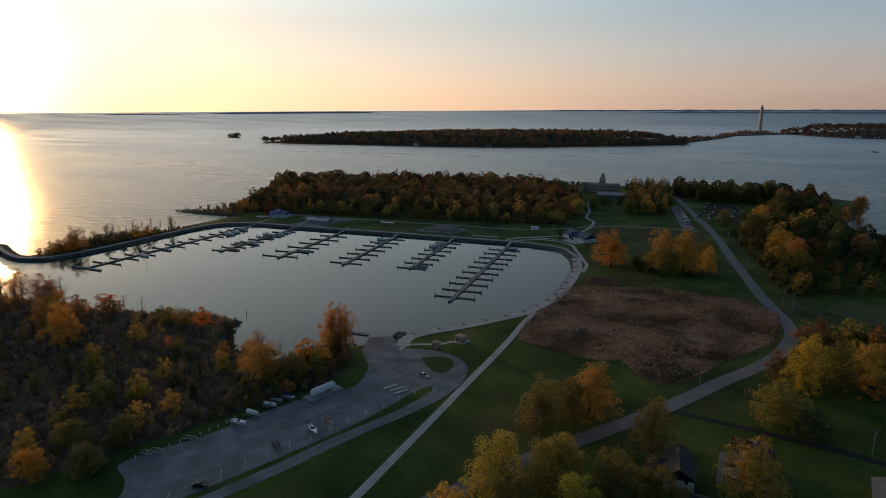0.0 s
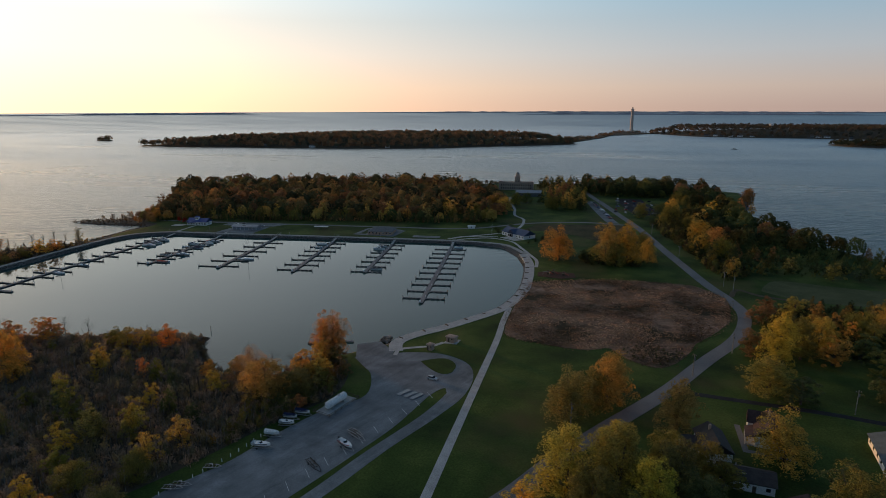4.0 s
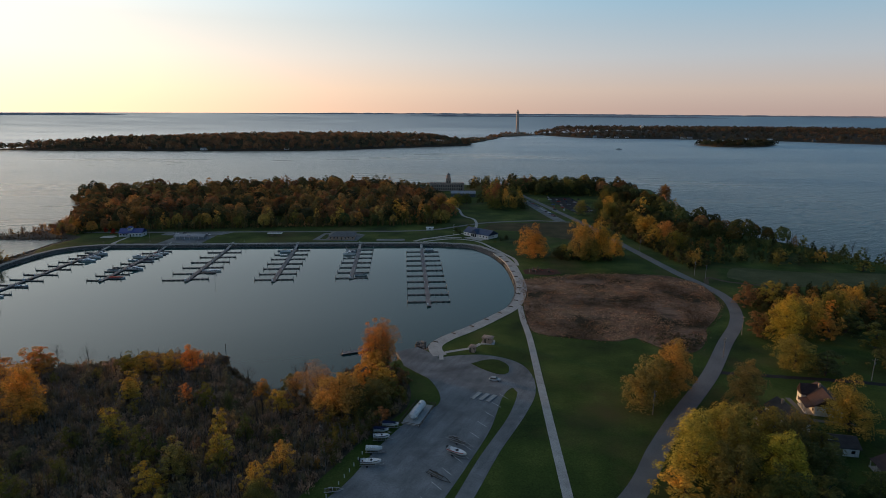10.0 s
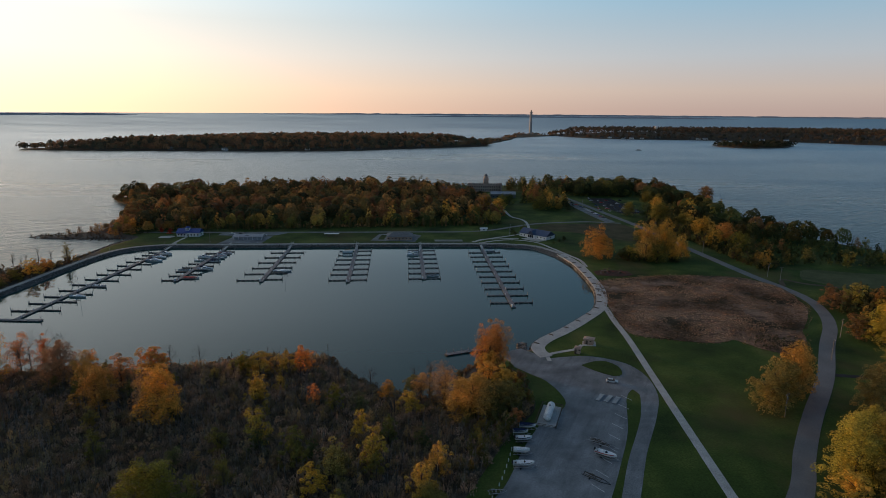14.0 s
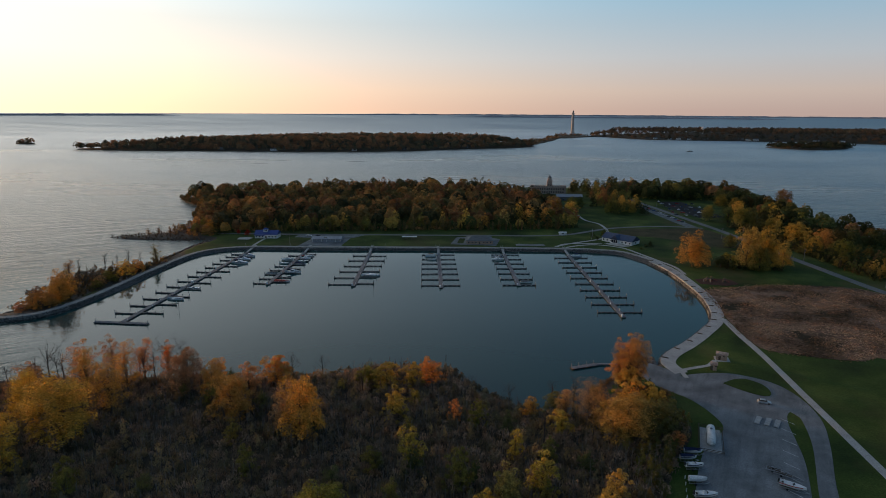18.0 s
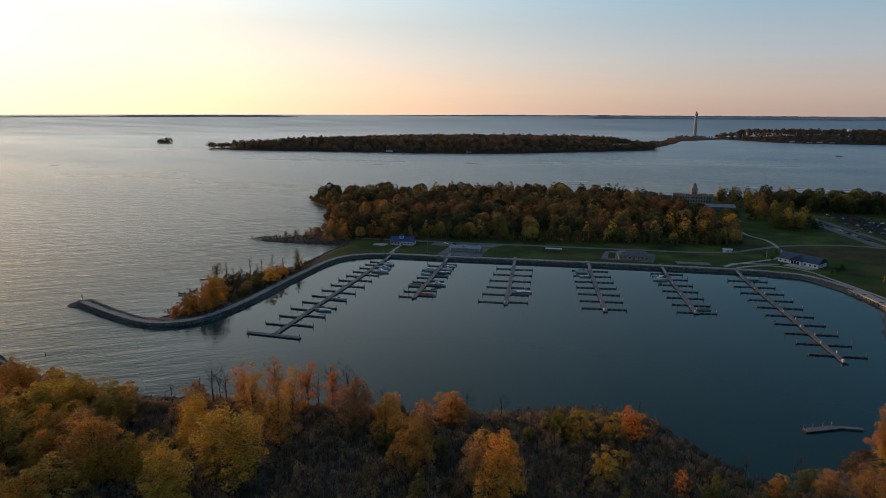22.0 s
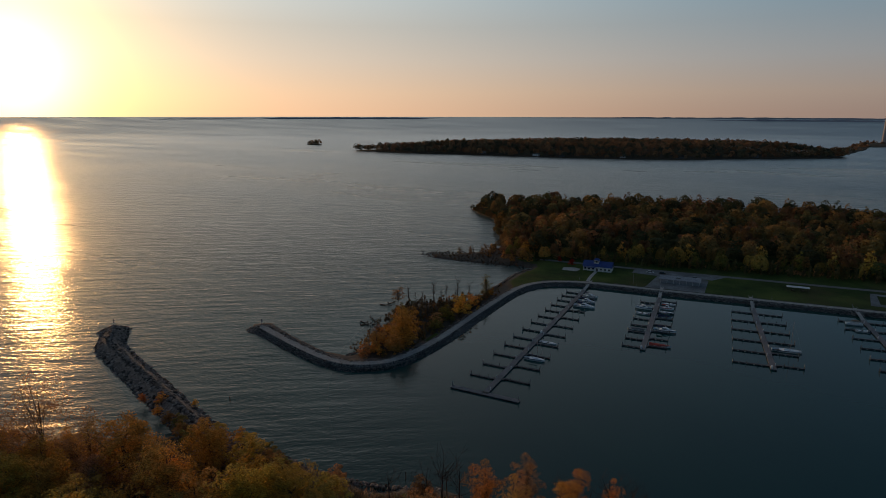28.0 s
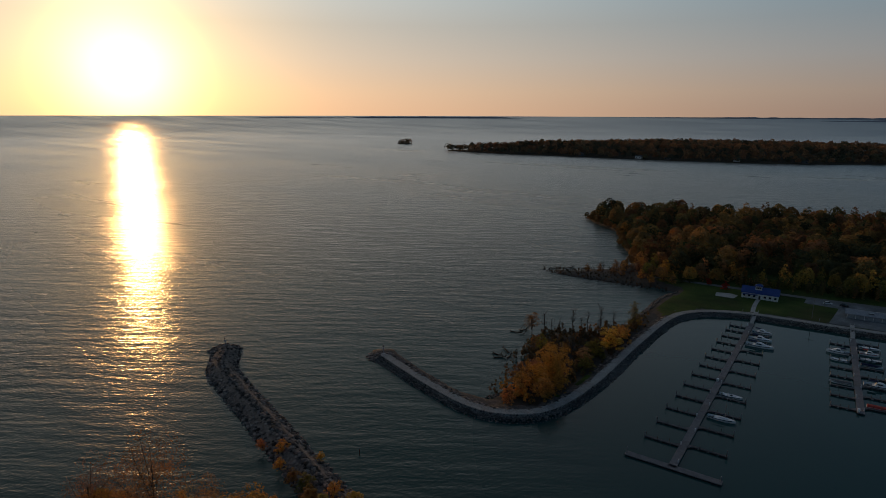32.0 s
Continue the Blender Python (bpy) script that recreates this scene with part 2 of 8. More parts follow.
    l.new(math2("MULTIPLY", math2("MULTIPLY", calm.outputs[0], lee.outputs[0]), 0.46), gw.inputs["Roughness"]), l.new(bp.outputs[0], gw.inputs["Normal"])
    lobes = n.new("ShaderNodeMixShader")
    lobes.inputs[0].default_value = 0.34
    l.new(gl.outputs[0], lobes.inputs[1]), l.new(gw.outputs[0], lobes.inputs[2])
    body = noise_node(n, l, vmath("MULTIPLY", pos, (0.006, 0.006, 0)), 1.0, 3.0)
    r = ramp_node(n, [(0.3, (0.009, 0.050, 0.050)), (0.7, (0.014, 0.064, 0.060))])
    l.new(body.outputs[0], r.inputs[0]), l.new(r.outputs[0], b.inputs["Base Color"])
    b.inputs["Roughness"].default_value, b.inputs["Specular IOR Level"].default_value = 1.0, 0.0
    fr = n.new("ShaderNodeFresnel")
    fr.inputs["IOR"].default_value = 1.333
    l.new(bp.outputs[0], fr.inputs["Normal"])
    mix = n.new("ShaderNodeMixShader")
    open_water = n.new("ShaderNodeMapRange")
    open_water.inputs[3].default_value, open_water.inputs[4].default_value = 1.02, 0.81
    l.new(calm.outputs[0], open_water.inputs[0])
    l.new(math2("MULTIPLY", fr.outputs[0], open_water.outputs[0]), mix.inputs[0])
    l.new(b.outputs[0], mix.inputs[1]), l.new(lobes.outputs[0], mix.inputs[2])
    l.new(mix.outputs[0], n["Material Output"].inputs[0])
    return m


WAVE = 0.56
M_WATER = water_material()
M_GRASS = surface("lawn_grass", [(0.3, (0.020, 0.038, 0.010)), (0.5, (0.049, 0.081, 0.016)), (0.7, (0.105, 0.132, 0.030))], 0.035, 0.95, 1.6, 0.05, patch=(0.021, (0.085, 0.074, 0.028), 0.50, 0.72))
M_MEADOW = surface("dry_meadow", [(0.32, (0.12, 0.075, 0.052)), (0.5, (0.25, 0.16, 0.11)), (0.68, (0.44, 0.30, 0.22))], 0.10, 0.95, 0.8, 0.3, patch=(0.05, (0.045, 0.036, 0.020), 0.47, 0.6))
M_SCRUB = surface("scrub_soil", [(0.3, (0.06, 0.048, 0.034)), (0.7, (0.11, 0.088, 0.06))], 0.2, 0.95, 1.5, 0.2)
M_LOT = surface("worn_gravel_asphalt", [(0.3, (0.15, 0.163, 0.17)), (0.7, (0.26, 0.275, 0.285))], 0.12, 0.9, 2.5, 0.01, patch=(0.07, (0.12, 0.126, 0.132), 0.48, 0.7))


def tracked(m, angle, dark):
    """Faint streaks along the way that cars drive."""
    n, l = m.node_tree.nodes, m.node_tree.links
    b = n["Principled BSDF"]
    src = b.inputs["Base Color"].links[0].from_socket
    geo = n.new("ShaderNodeNewGeometry")
    rot = n.new("ShaderNodeVectorRotate")
    rot.rotation_type = "Z_AXIS"
    rot.inputs["Angle"].default_value = radians(angle)
    l.new(geo.outputs["Position"], rot.inputs["Vector"])
    sc = n.new("ShaderNodeVectorMath")
    sc.operation = "MULTIPLY"
    sc.inputs[1].default_value = (0.5, 0.05, 0.0)
    l.new(rot.outputs[0], sc.inputs[0])
    t = noise_node(n, l, sc.outputs[0], 1.0, 4.0, 0.65)
    r = ramp_node(n, [(0.34, (dark,) * 3), (0.5, (1.0,) * 3), (0.68, (1.1, 1.1, 1.09))])
    l.new(t.outputs[0], r.inputs[0])
    mx = n.new("ShaderNodeMix")
    mx.data_type, mx.blend_type = "RGBA", "MULTIPLY"
    mx.inputs[0].default_value = 1.0
    l.new(src, mx.inputs[6]), l.new(r.outputs[0], mx.inputs[7]), l.new(mx.outputs[2], b.inputs["Base Color"])


tracked(M_LOT, 21, 0.84)
tracked(M_MEADOW, 70, 0.72)
M_DRIVE = surface("black_asphalt", [(0.3, (0.022, 0.022, 0.025)), (0.7, (0.04, 0.04, 0.043))], 0.2, 0.95, 3.0, 0.01)
M_ROAD = surface("road_asphalt", [(0.3, (0.12, 0.12, 0.125)), (0.7, (0.18, 0.18, 0.18))], 0.08, 0.85, 3.0, 0.01)
M_CONC = surface("pale_concrete", [(0.3, (0.34, 0.335, 0.32)), (0.7, (0.47, 0.46, 0.44))], 0.25, 0.85, 3.0, 0.01)
M_WALLWALK = surface("limestone_walk", [(0.3, (0.30, 0.29, 0.27)), (0.7, (0.42, 0.40, 0.37))], 0.3, 0.9, 2.0, 0.02)
M_ROCK = surface("riprap_rock", [(0.3, (0.125, 0.104, 0.09)), (0.7, (0.26, 0.217, 0.187))], 0.8, 0.9, 3.0, 0.05, spread=0.75)
M_WALLROCK = surface("sea_wall_stone", [(0.3, (0.115, 0.105, 0.096)), (0.7, (0.22, 0.20, 0.185))], 0.8, 0.9, 3.0, 0.05, spread=0.5)
M_DECK = surface("dock_deck_boards", [(0.3, (0.14, 0.133, 0.138)), (0.7, (0.22, 0.21, 0.215))], 0.8, 0.8, 5.0, 0.01, spread=0.15)
M_FINGER = surface("dark_finger_boards", [(0.3, (0.075, 0.075, 0.08)), (0.7, (0.13, 0.13, 0.135))], 0.8, 0.85, 5.0, 0.01, spread=0.2)
M_FLOAT = surface("black_float", [(0.3, (0.012, 0.012, 0.014)), (0.7, (0.025, 0.025, 0.027))], 1.0, 0.6, 6.0)
M_PILE = surface("galvanised_pile", [(0.3, (0.30, 0.31, 0.32)), (0.7, (0.42, 0.42, 0.43))], 1.0, 0.45, 5.0, metal=0.6)
M_TIMBER = surface("weathered_timber", [(0.3, (0.08, 0.06, 0.045)), (0.7, (0.15, 0.12, 0.09))], 1.0, 0.9, 6.0, 0.01)
M_WHITE = surface("white_paint", [(0.3, (0.66, 0.66, 0.65)), (0.7, (0.78, 0.78, 0.77))], 0.7, 0.5, 4.0)
M_GEL = surface("white_gelcoat", [(0.3, (0.70, 0.71, 0.72)), (0.7, (0.80, 0.80, 0.80))], 0.5, 0.25)
M_DARKGLASS = surface("tinted_glass", [(0.3, (0.012, 0.014, 0.018)), (0.7, (0.02, 0.022, 0.028))], 1.0, 0.08)
M_NAVY = surface("navy_canvas", [(0.3, (0.012, 0.018, 0.05)), (0.7, (0.02, 0.03, 0.075))], 1.5, 0.9, 8.0)
M_REDCLOTH = surface("red_canvas", [(0.3, (0.35, 0.03, 0.02)), (0.7, (0.45, 0.05, 0.03))], 1.5, 0.8, 8.0)
M_BLUEROOF = surface("blue_metal_roof", [(0.3, (0.012, 0.045, 0.20)), (0.7, (0.018, 0.065, 0.27))], 0.4, 0.45, 5.0)
M_SLATEROOF = surface("slate_blue_roof", [(0.3, (0.035, 0.06, 0.12)), (0.7, (0.055, 0.09, 0.17))], 0.5, 0.7, 5.0, 0.01)
M_DARKROOF = surface("dark_shingle_roof", [(0.3, (0.030, 0.026, 0.026)), (0.7, (0.055, 0.048, 0.046))], 0.6, 0.85, 5.0, 0.01)
M_GREYROOF = surface("grey_shingle_roof", [(0.3, (0.10, 0.105, 0.11)), (0.7, (0.16, 0.165, 0.17))], 0.6, 0.8, 5.0, 0.01)
M_TEALROOF = surface("pale_teal_roof", [(0.3, (0.06, 0.085, 0.10)), (0.7, (0.09, 0.12, 0.14))], 0.4, 0.8, 4.0)
M_PALEROOF = surface("pale_metal_roof", [(0.3, (0.22, 0.24, 0.27)), (0.7, (0.31, 0.33, 0.36))], 0.5, 0.5, 4.0)
M_STONE = surface("pale_limestone_wall", [(0.3, (0.36, 0.255, 0.205)), (0.7, (0.50, 0.37, 0.30))], 0.5, 0.9, 2.5, 0.03)
M_BRICK = surface("tan_block_wall", [(0.3, (0.38, 0.26, 0.19)), (0.7, (0.48, 0.35, 0.27))], 0.7, 0.9, 4.0, 0.02)
M_BARK = surface("tree_bark", [(0.3, (0.060, 0.048, 0.038)), (0.7, (0.12, 0.10, 0.085))], 1.5, 0.95, 6.0, 0.03)
M_DEADWOOD = surface("bleached_deadwood", [(0.3, (0.20, 0.175, 0.15)), (0.7, (0.32, 0.29, 0.26))], 1.5, 0.95, 6.0, 0.02)
M_RUBBLE = surface("rubble_slope", [(0.3, (0.07, 0.066, 0.062)), (0.7, (0.15, 0.14, 0.132))], 0.7, 0.95, 1.6, 0.25)
M_MUD = surface("shore_mud", [(0.3, (0.030, 0.024, 0.018)), (0.7, (0.070, 0.055, 0.042))], 0.4, 0.85, 2.0, 0.03)
# woods at the horizon: the air's haze is mixed into this pale base colour
M_HAZEWOOD = surface("haze_tinted_far_woods", [(0.3, (0.30, 0.29, 0.32)), (0.7, (0.37, 0.36, 0.39))], 0.01, 0.95)
M_GRANITE = surface("pale_granite", [(0.3, (0.46, 0.38, 0.34)), (0.7, (0.55, 0.46, 0.41))], 0.05, 0.8, 0.8)
M_BLACK = surface("black_rubber", [(0.3, (0.015, 0.015, 0.015)), (0.7, (0.03, 0.03, 0.03))], 2.0, 0.8)
M_CARPAINT = [surface("car_paint_" + k, [(0.3, tuple(v * 0.9 for v in c)), (0.7, c)], 1.0, 0.25, metal=0.2) for k, c in
              (("silver", (0.5, 0.51, 0.52)), ("white", (0.75, 0.75, 0.75)), ("black", (0.02, 0.02, 0.022)), ("red", (0.35, 0.03, 0.025)), ("blue", (0.03, 0.07, 0.2)), ("grey", (0.15, 0.155, 0.16)))]
M_LEAF = leaf_material("autumn_leaves")
M_LEAF_MIX = leaf_material("autumn_leaves_mixed", "tint", 0.4)


# ---- mesh tools ----
class Geo:
    """Collects vertices and faces for one mesh."""

    def __init__(self):
        self.v, self.f = [], []

    def add(self, verts, faces):
        k = len(self.v)
        self.v += [tuple(p) for p in verts]
        self.f += [tuple(k + i for i in q) for q in faces]
        return self

    def box(self, cx, cy, z0, sx, sy, h, turn=0.0, taper=1.0):
        """A box standing on z0, turned by that many degrees, its top scaled by taper."""
        c, s = math.cos(radians(turn)), math.sin(radians(turn))
        out = []
        for z, k in ((z0, 1.0), (z0 + h, taper)):
            for ux, uy in ((-1, -1), (1, -1), (1, 1), (-1, 1)):
                x, y = ux * sx / 2 * k, uy * sy / 2 * k
                out.append((cx + x * c - y * s, cy + x * s + y * c, z))
        return self.add(out, [(3, 2, 1, 0), (4, 5, 6, 7), (0, 1, 5, 4), (1, 2, 6, 5), (2, 3, 7, 6), (3, 0, 4, 7)])

    def prism(self, poly, z0, z1):
        n = len(poly)
        area = sum(poly[i][0] * poly[(i + 1) % n][1] - poly[(i + 1) % n][0] * poly[i][1] for i in range(n))
        if area < 0:
            poly = poly[::-1]
        return self.add([(x, y, z0) for x, y in poly] + [(x, y, z1) for x, y in poly],
                        [tuple(range(n - 1, -1, -1)), tuple(range(n, 2 * n))] + [(i, (i + 1) % n, n + (i + 1) % n, n + i) for i in range(n)])

    def tube(self, p0, p1, r0, r1, n=6):
        p0, p1 = Vector(p0), Vector(p1)
        q = (p1 - p0).to_track_quat("Z", "Y")
        out = []
        for p, r in ((p0, r0), (p1, r1)):
            for i in range(n):
                a = 2 * math.pi * i / n
                out.append(p + q @ Vector((r * math.cos(a), r * math.sin(a), 0)))
        return self.add(out, [tuple(range(n - 1, -1, -1)), tuple(range(n, 2 * n))] + [(i, (i + 1) % n, n + (i + 1) % n, n + i) for i in range(n)])

    def rings(self, rings, close=True):
        """Skins rings of equal length one after the other, and caps both ends."""
        n = len(rings[0])
        faces = []
        for k in range(len(rings) - 1):
            for i in range(n if close else n - 1):
                j = (i + 1) % n
                faces.append((k * n + i, k * n + j, (k + 1) * n + j, (k + 1) * n + i))
        if close:
            faces += [tuple(range(n - 1, -1, -1)), tuple((len(rings) - 1) * n + i for i in range(n))]
        return self.add([p for r in rings for p in r], faces)

    def gable(self, cx, cy, z0, sx, sy, h, turn=0.0, over=0.4, thick=0.25, hip=0.0):
        """A pitched roof with its ridge along local x; hip pulls the ridge's ends in."""
        c, s = math.cos(radians(turn)), math.sin(radians(turn))
        a, b = sx / 2 + over, sy / 2 + over
        loc = [(-a, -b, 0), (a, -b, 0), (a, b, 0), (-a, b, 0), (-a + hip, 0, h), (a - hip, 0, h)]
        loc += [(x, y, z + thick) for x, y, z in loc]
        return self.add([(cx + x * c - y * s, cy + x * s + y * c, z0 + z) for x, y, z in loc],
                        [(6, 7, 11, 10), (8, 9, 10, 11), (7, 8, 11), (9, 6, 10), (1, 0, 4, 5), (3, 2, 5, 4), (0, 3, 4), (2, 1, 5),
                         (0, 1, 7, 6), (1, 2, 8, 7), (2, 3, 9, 8), (3, 0, 6, 9)])

    def mesh(self, name, smooth=False):
        me = bpy.data.meshes.new(name)
        me.from_pydata(self.v, [], self.f)
        if smooth:
            me.shade_smooth()
        me.update()
        return me


def part(name, geo, material, parent=None, label="", smooth=False):
    """Links a Geo (or mesh) as one mesh object under a thing or a part."""
    me = geo.mesh(name, smooth) if isinstance(geo, Geo) else geo
    if not me.materials:
        me.materials.append(material)
    ob = new(name, me)
    if parent:
        ob.parent = parent
    return tagged(ob, label) if label else ob


def thing(name, label, category, m=None, group="", kind=""):
    e = new(name)
    if m is not None:
        e.matrix_world = m
    return tagged(e, label, category, group, kind)


def structure(name, geo, material, label, category, smooth=False, kind="structure"):
    ob = part(name, geo, material, None, "", smooth)
    return tagged(ob, label, category, "", kind)


def spline(pts, step=3.0):
    """A smooth line through the points, about a step apart."""
    out, n = [], len(pts)
    for i in range(n - 1):
        p0, p1, p2, p3 = (np.array(pts[max(0, min(n - 1, i + k))], float) for k in (-1, 0, 1, 2))
        m = max(1, int(np.linalg.norm(p2 - p1) / step))
        for k in range(m):
            t = k / m
            out.append(0.5 * (2 * p1 + (p2 - p0) * t + (2 * p0 - 5 * p1 + 4 * p2 - p3) * t * t + (3 * p1 - p0 - 3 * p2 + p3) * t ** 3))
    out.append(np.array(pts[-1], float))
    return np.array(out)


def sides(line, width):
    d = np.gradient(line, axis=0)
    d /= np.maximum(1e-9, np.linalg.norm(d, axis=1, keepdims=True))
    nrm = np.stack([-d[:, 1], d[:, 0]], 1)
    w = np.broadcast_to(np.asarray(width, float), (len(line),))[:, None] / 2
    return line + nrm * w, line - nrm * w


def ribbon(line, width, z0, z1):
    """A slab of that width along a line."""
    a, b = sides(line, width)
    g = Geo()
    g.rings([[(*a[i], z0), (*b[i], z0), (*b[i], z1), (*a[i], z1)] for i in range(len(line))])
    return g


def inside(poly, x, y):
    """Which of the points lie inside the polygon."""
    p = np.array(poly, float)
    hit = np.zeros(np.shape(x), bool)
    j = len(p) - 1
    for i in range(len(p)):
        cross = (p[i, 1] > y) != (p[j, 1] > y)
        with np.errstate(divide="ignore", invalid="ignore"):
            xi = (p[j, 0] - p[i, 0]) * (y - p[i, 1]) / (p[j, 1] - p[i, 1]) + p[i, 0]
        hit ^= cross & (x < xi)
        j = i
    return hit


def edge_distance(poly, x, y, closed=True):
    p = np.array(poly, float)
    best = np.full(np.shape(x), 1e9)
    for i in range(len(p) - (0 if closed else 1)):
        a, b = p[i], p[(i + 1) % len(p)]
        d = b - a
        t = np.clip(((x - a[0]) * d[0] + (y - a[1]) * d[1]) / max(1e-9, d @ d), 0, 1)
        best = np.minimum(best, np.hypot(x - a[0] - t * d[0], y - a[1] - t * d[1]))
    return best


def big_mesh(name, verts, quads, mats, tint=None, smooth=False):
    """A mesh from numpy arrays of vertices and quads, with a colour for each face if given."""
    me = bpy.data.meshes.new(name)
    me.vertices.add(len(verts)), me.loops.add(quads.size), me.polygons.add(len(quads))
    me.vertices.foreach_set("co", np.ascontiguousarray(verts, np.float32).ravel())
    me.loops.foreach_set("vertex_index", quads.astype(np.int32).ravel())
    me.polygons.foreach_set("loop_start", np.arange(0, quads.size, quads.shape[1], dtype=np.int32))
    me.polygons.foreach_set("use_smooth", np.full(len(quads), smooth))
    for m in mats:
        me.materials.append(m)
    if tint is not None:
        at = me.attributes.new("tint", "FLOAT_COLOR", "FACE")
        at.data.foreach_set("color", np.ascontiguousarray(tint, np.float32).ravel())
    me.update(calc_edges=True)
    return me


def scatter(poly, spacing, rng, jitter=0.45):
    """Points about a spacing apart inside a polygon."""
    p = np.array(poly, float)
    xs, ys = np.arange(p[:, 0].min(), p[:, 0].max(), spacing), np.arange(p[:, 1].min(), p[:, 1].max(), spacing)
    gx, gy = np.meshgrid(xs, ys)
    gx = gx + (np.arange(len(ys)) % 2)[:, None] * spacing / 2 + rng.uniform(-jitter, jitter, gx.shape) * spacing
    gy = gy + rng.uniform(-jitter, jitter, gy.shape) * spacing
    ok = inside(poly, gx, gy)
    return np.stack([gx[ok], gy[ok]], 1)


# ---- the lake: one sheet to the horizon ----
CENTRE = (-180.0, 10.0)
EDGE, RISE = 4800.0, 3000.0


def lake_height(r):
    """The far water climbs gently to the height at which the real horizon stands."""
    k = np.clip((np.asarray(r, float) - RISE) / (EDGE - RISE), 0, 1)
    return 75.5 * k ** 1.5


def lake():
    radii = np.concatenate([[0.0], np.linspace(150, 3000, 20), np.linspace(3100, EDGE, 18)])
    n = 120
    a = np.linspace(0, 2 * math.pi, n, endpoint=False)
    v = [(CENTRE[0] + r * math.cos(t), CENTRE[1] + r * math.sin(t), float(lake_height(r))) for r in radii[1:] for t in a]
    f = [(k * n + i, k * n + (i + 1) % n, (k + 1) * n + (i + 1) % n, (k + 1) * n + i) for k in range(len(radii) - 2) for i in range(n)]
    f = [q[::-1] for q in f] + [tuple(range(n))]
    g = Geo()
    g.v, g.f = v, f
    return structure("water", g, M_WATER, "rippled grey-blue lake water under a low sun", "lake", True)


lake()

# ---- the land: one sheet with the shoreline, lying at LAND above the water ----
LAND = 2.0
SHORE = [(-600, -500), (-575, -150), (-560, 40), (-540, 105), (-518, 140), (-490, 160), (-453, 168), (-434, 167), (-412, 171), (-399, 178), (-370, 185),
         (-340, 188), (-310, 192), (-287, 200), (-263, 211), (-247, 213), (-237, 211), (-227, 198), (-217, 188), (-206, 181), (-190, 177), (-177, 180),
         (-176, 190), (-178, 200), (-172, 210), (-162, 216), (-153, 224), (-149, 229), (-144, 240), (-132, 255), (-120, 273), (-110, 292), (-105, 317),
         (-105, 342), (-110, 384), (-120, 413), (-135, 437.2), (-152, 442.3), (-176, 442.3), (-274, 430.3), (-370, 416.3), (-403, 412.8), (-426, 408.3), (-443.2, 397.2),
         (-452, 378), (-453.2, 345), (-451, 298), (-453.2, 262), (-459.5, 246.5), (-470, 235.4), (-484, 231.4), (-507, 236.4), (-546, 246), (-551, 254), (-546, 260),
         (-521, 251), (-495, 244), (-481, 246), (-479, 262), (-485, 284), (-497, 314), (-495, 325), (-486, 331), (-474, 343), (-470, 368), (-471, 395),
         (-470, 415), (-467, 434), (-478, 438), (-493, 431), (-523, 430), (-544, 430), (-552, 437), (-538, 447), (-522, 462), (-516, 482), (-522, 508), (-538, 532),
         (-570, 600), (-609, 632), (-625, 650), (-618, 672), (-585, 706), (-540, 735), (-480, 755), (-420, 786), (-350, 796), (-270, 806), (-215, 838), (-160, 845),
         (-100, 850), (-20, 858), (50, 852), (98, 815), (93, 745), (82, 690), (69, 650), (75, 567), (98, 520), (134, 466), (150, 430), (190, 390), (260, 320),
         (340, 200), (380, 0), (360, -500)]


WALL = [(-541, 250), (-508, 240), (-484, 235), (-470, 238), (-459, 250), (-455, 280), (-456, 330), (-455, 378), (-446, 399), (-426, 411), (-403, 415), (-370, 419), (-274, 433), (-176, 445), (-152, 445), (-133, 440), (-115, 416)]
SPIT = [(-466, 425), (-556, 424), (-560, 446), (-540, 450), (-524, 462), (-518, 482), (-512, 500), (-500, 470), (-484, 446), (-466, 440)]
LEE = [(-480, 226), (-556, 240), (-556, 264), (-500, 248), (-515, 312), (-500, 334), (-478, 352), (-474, 400), (-460, 380), (-459, 300), (-463, 250), (-476, 241)]


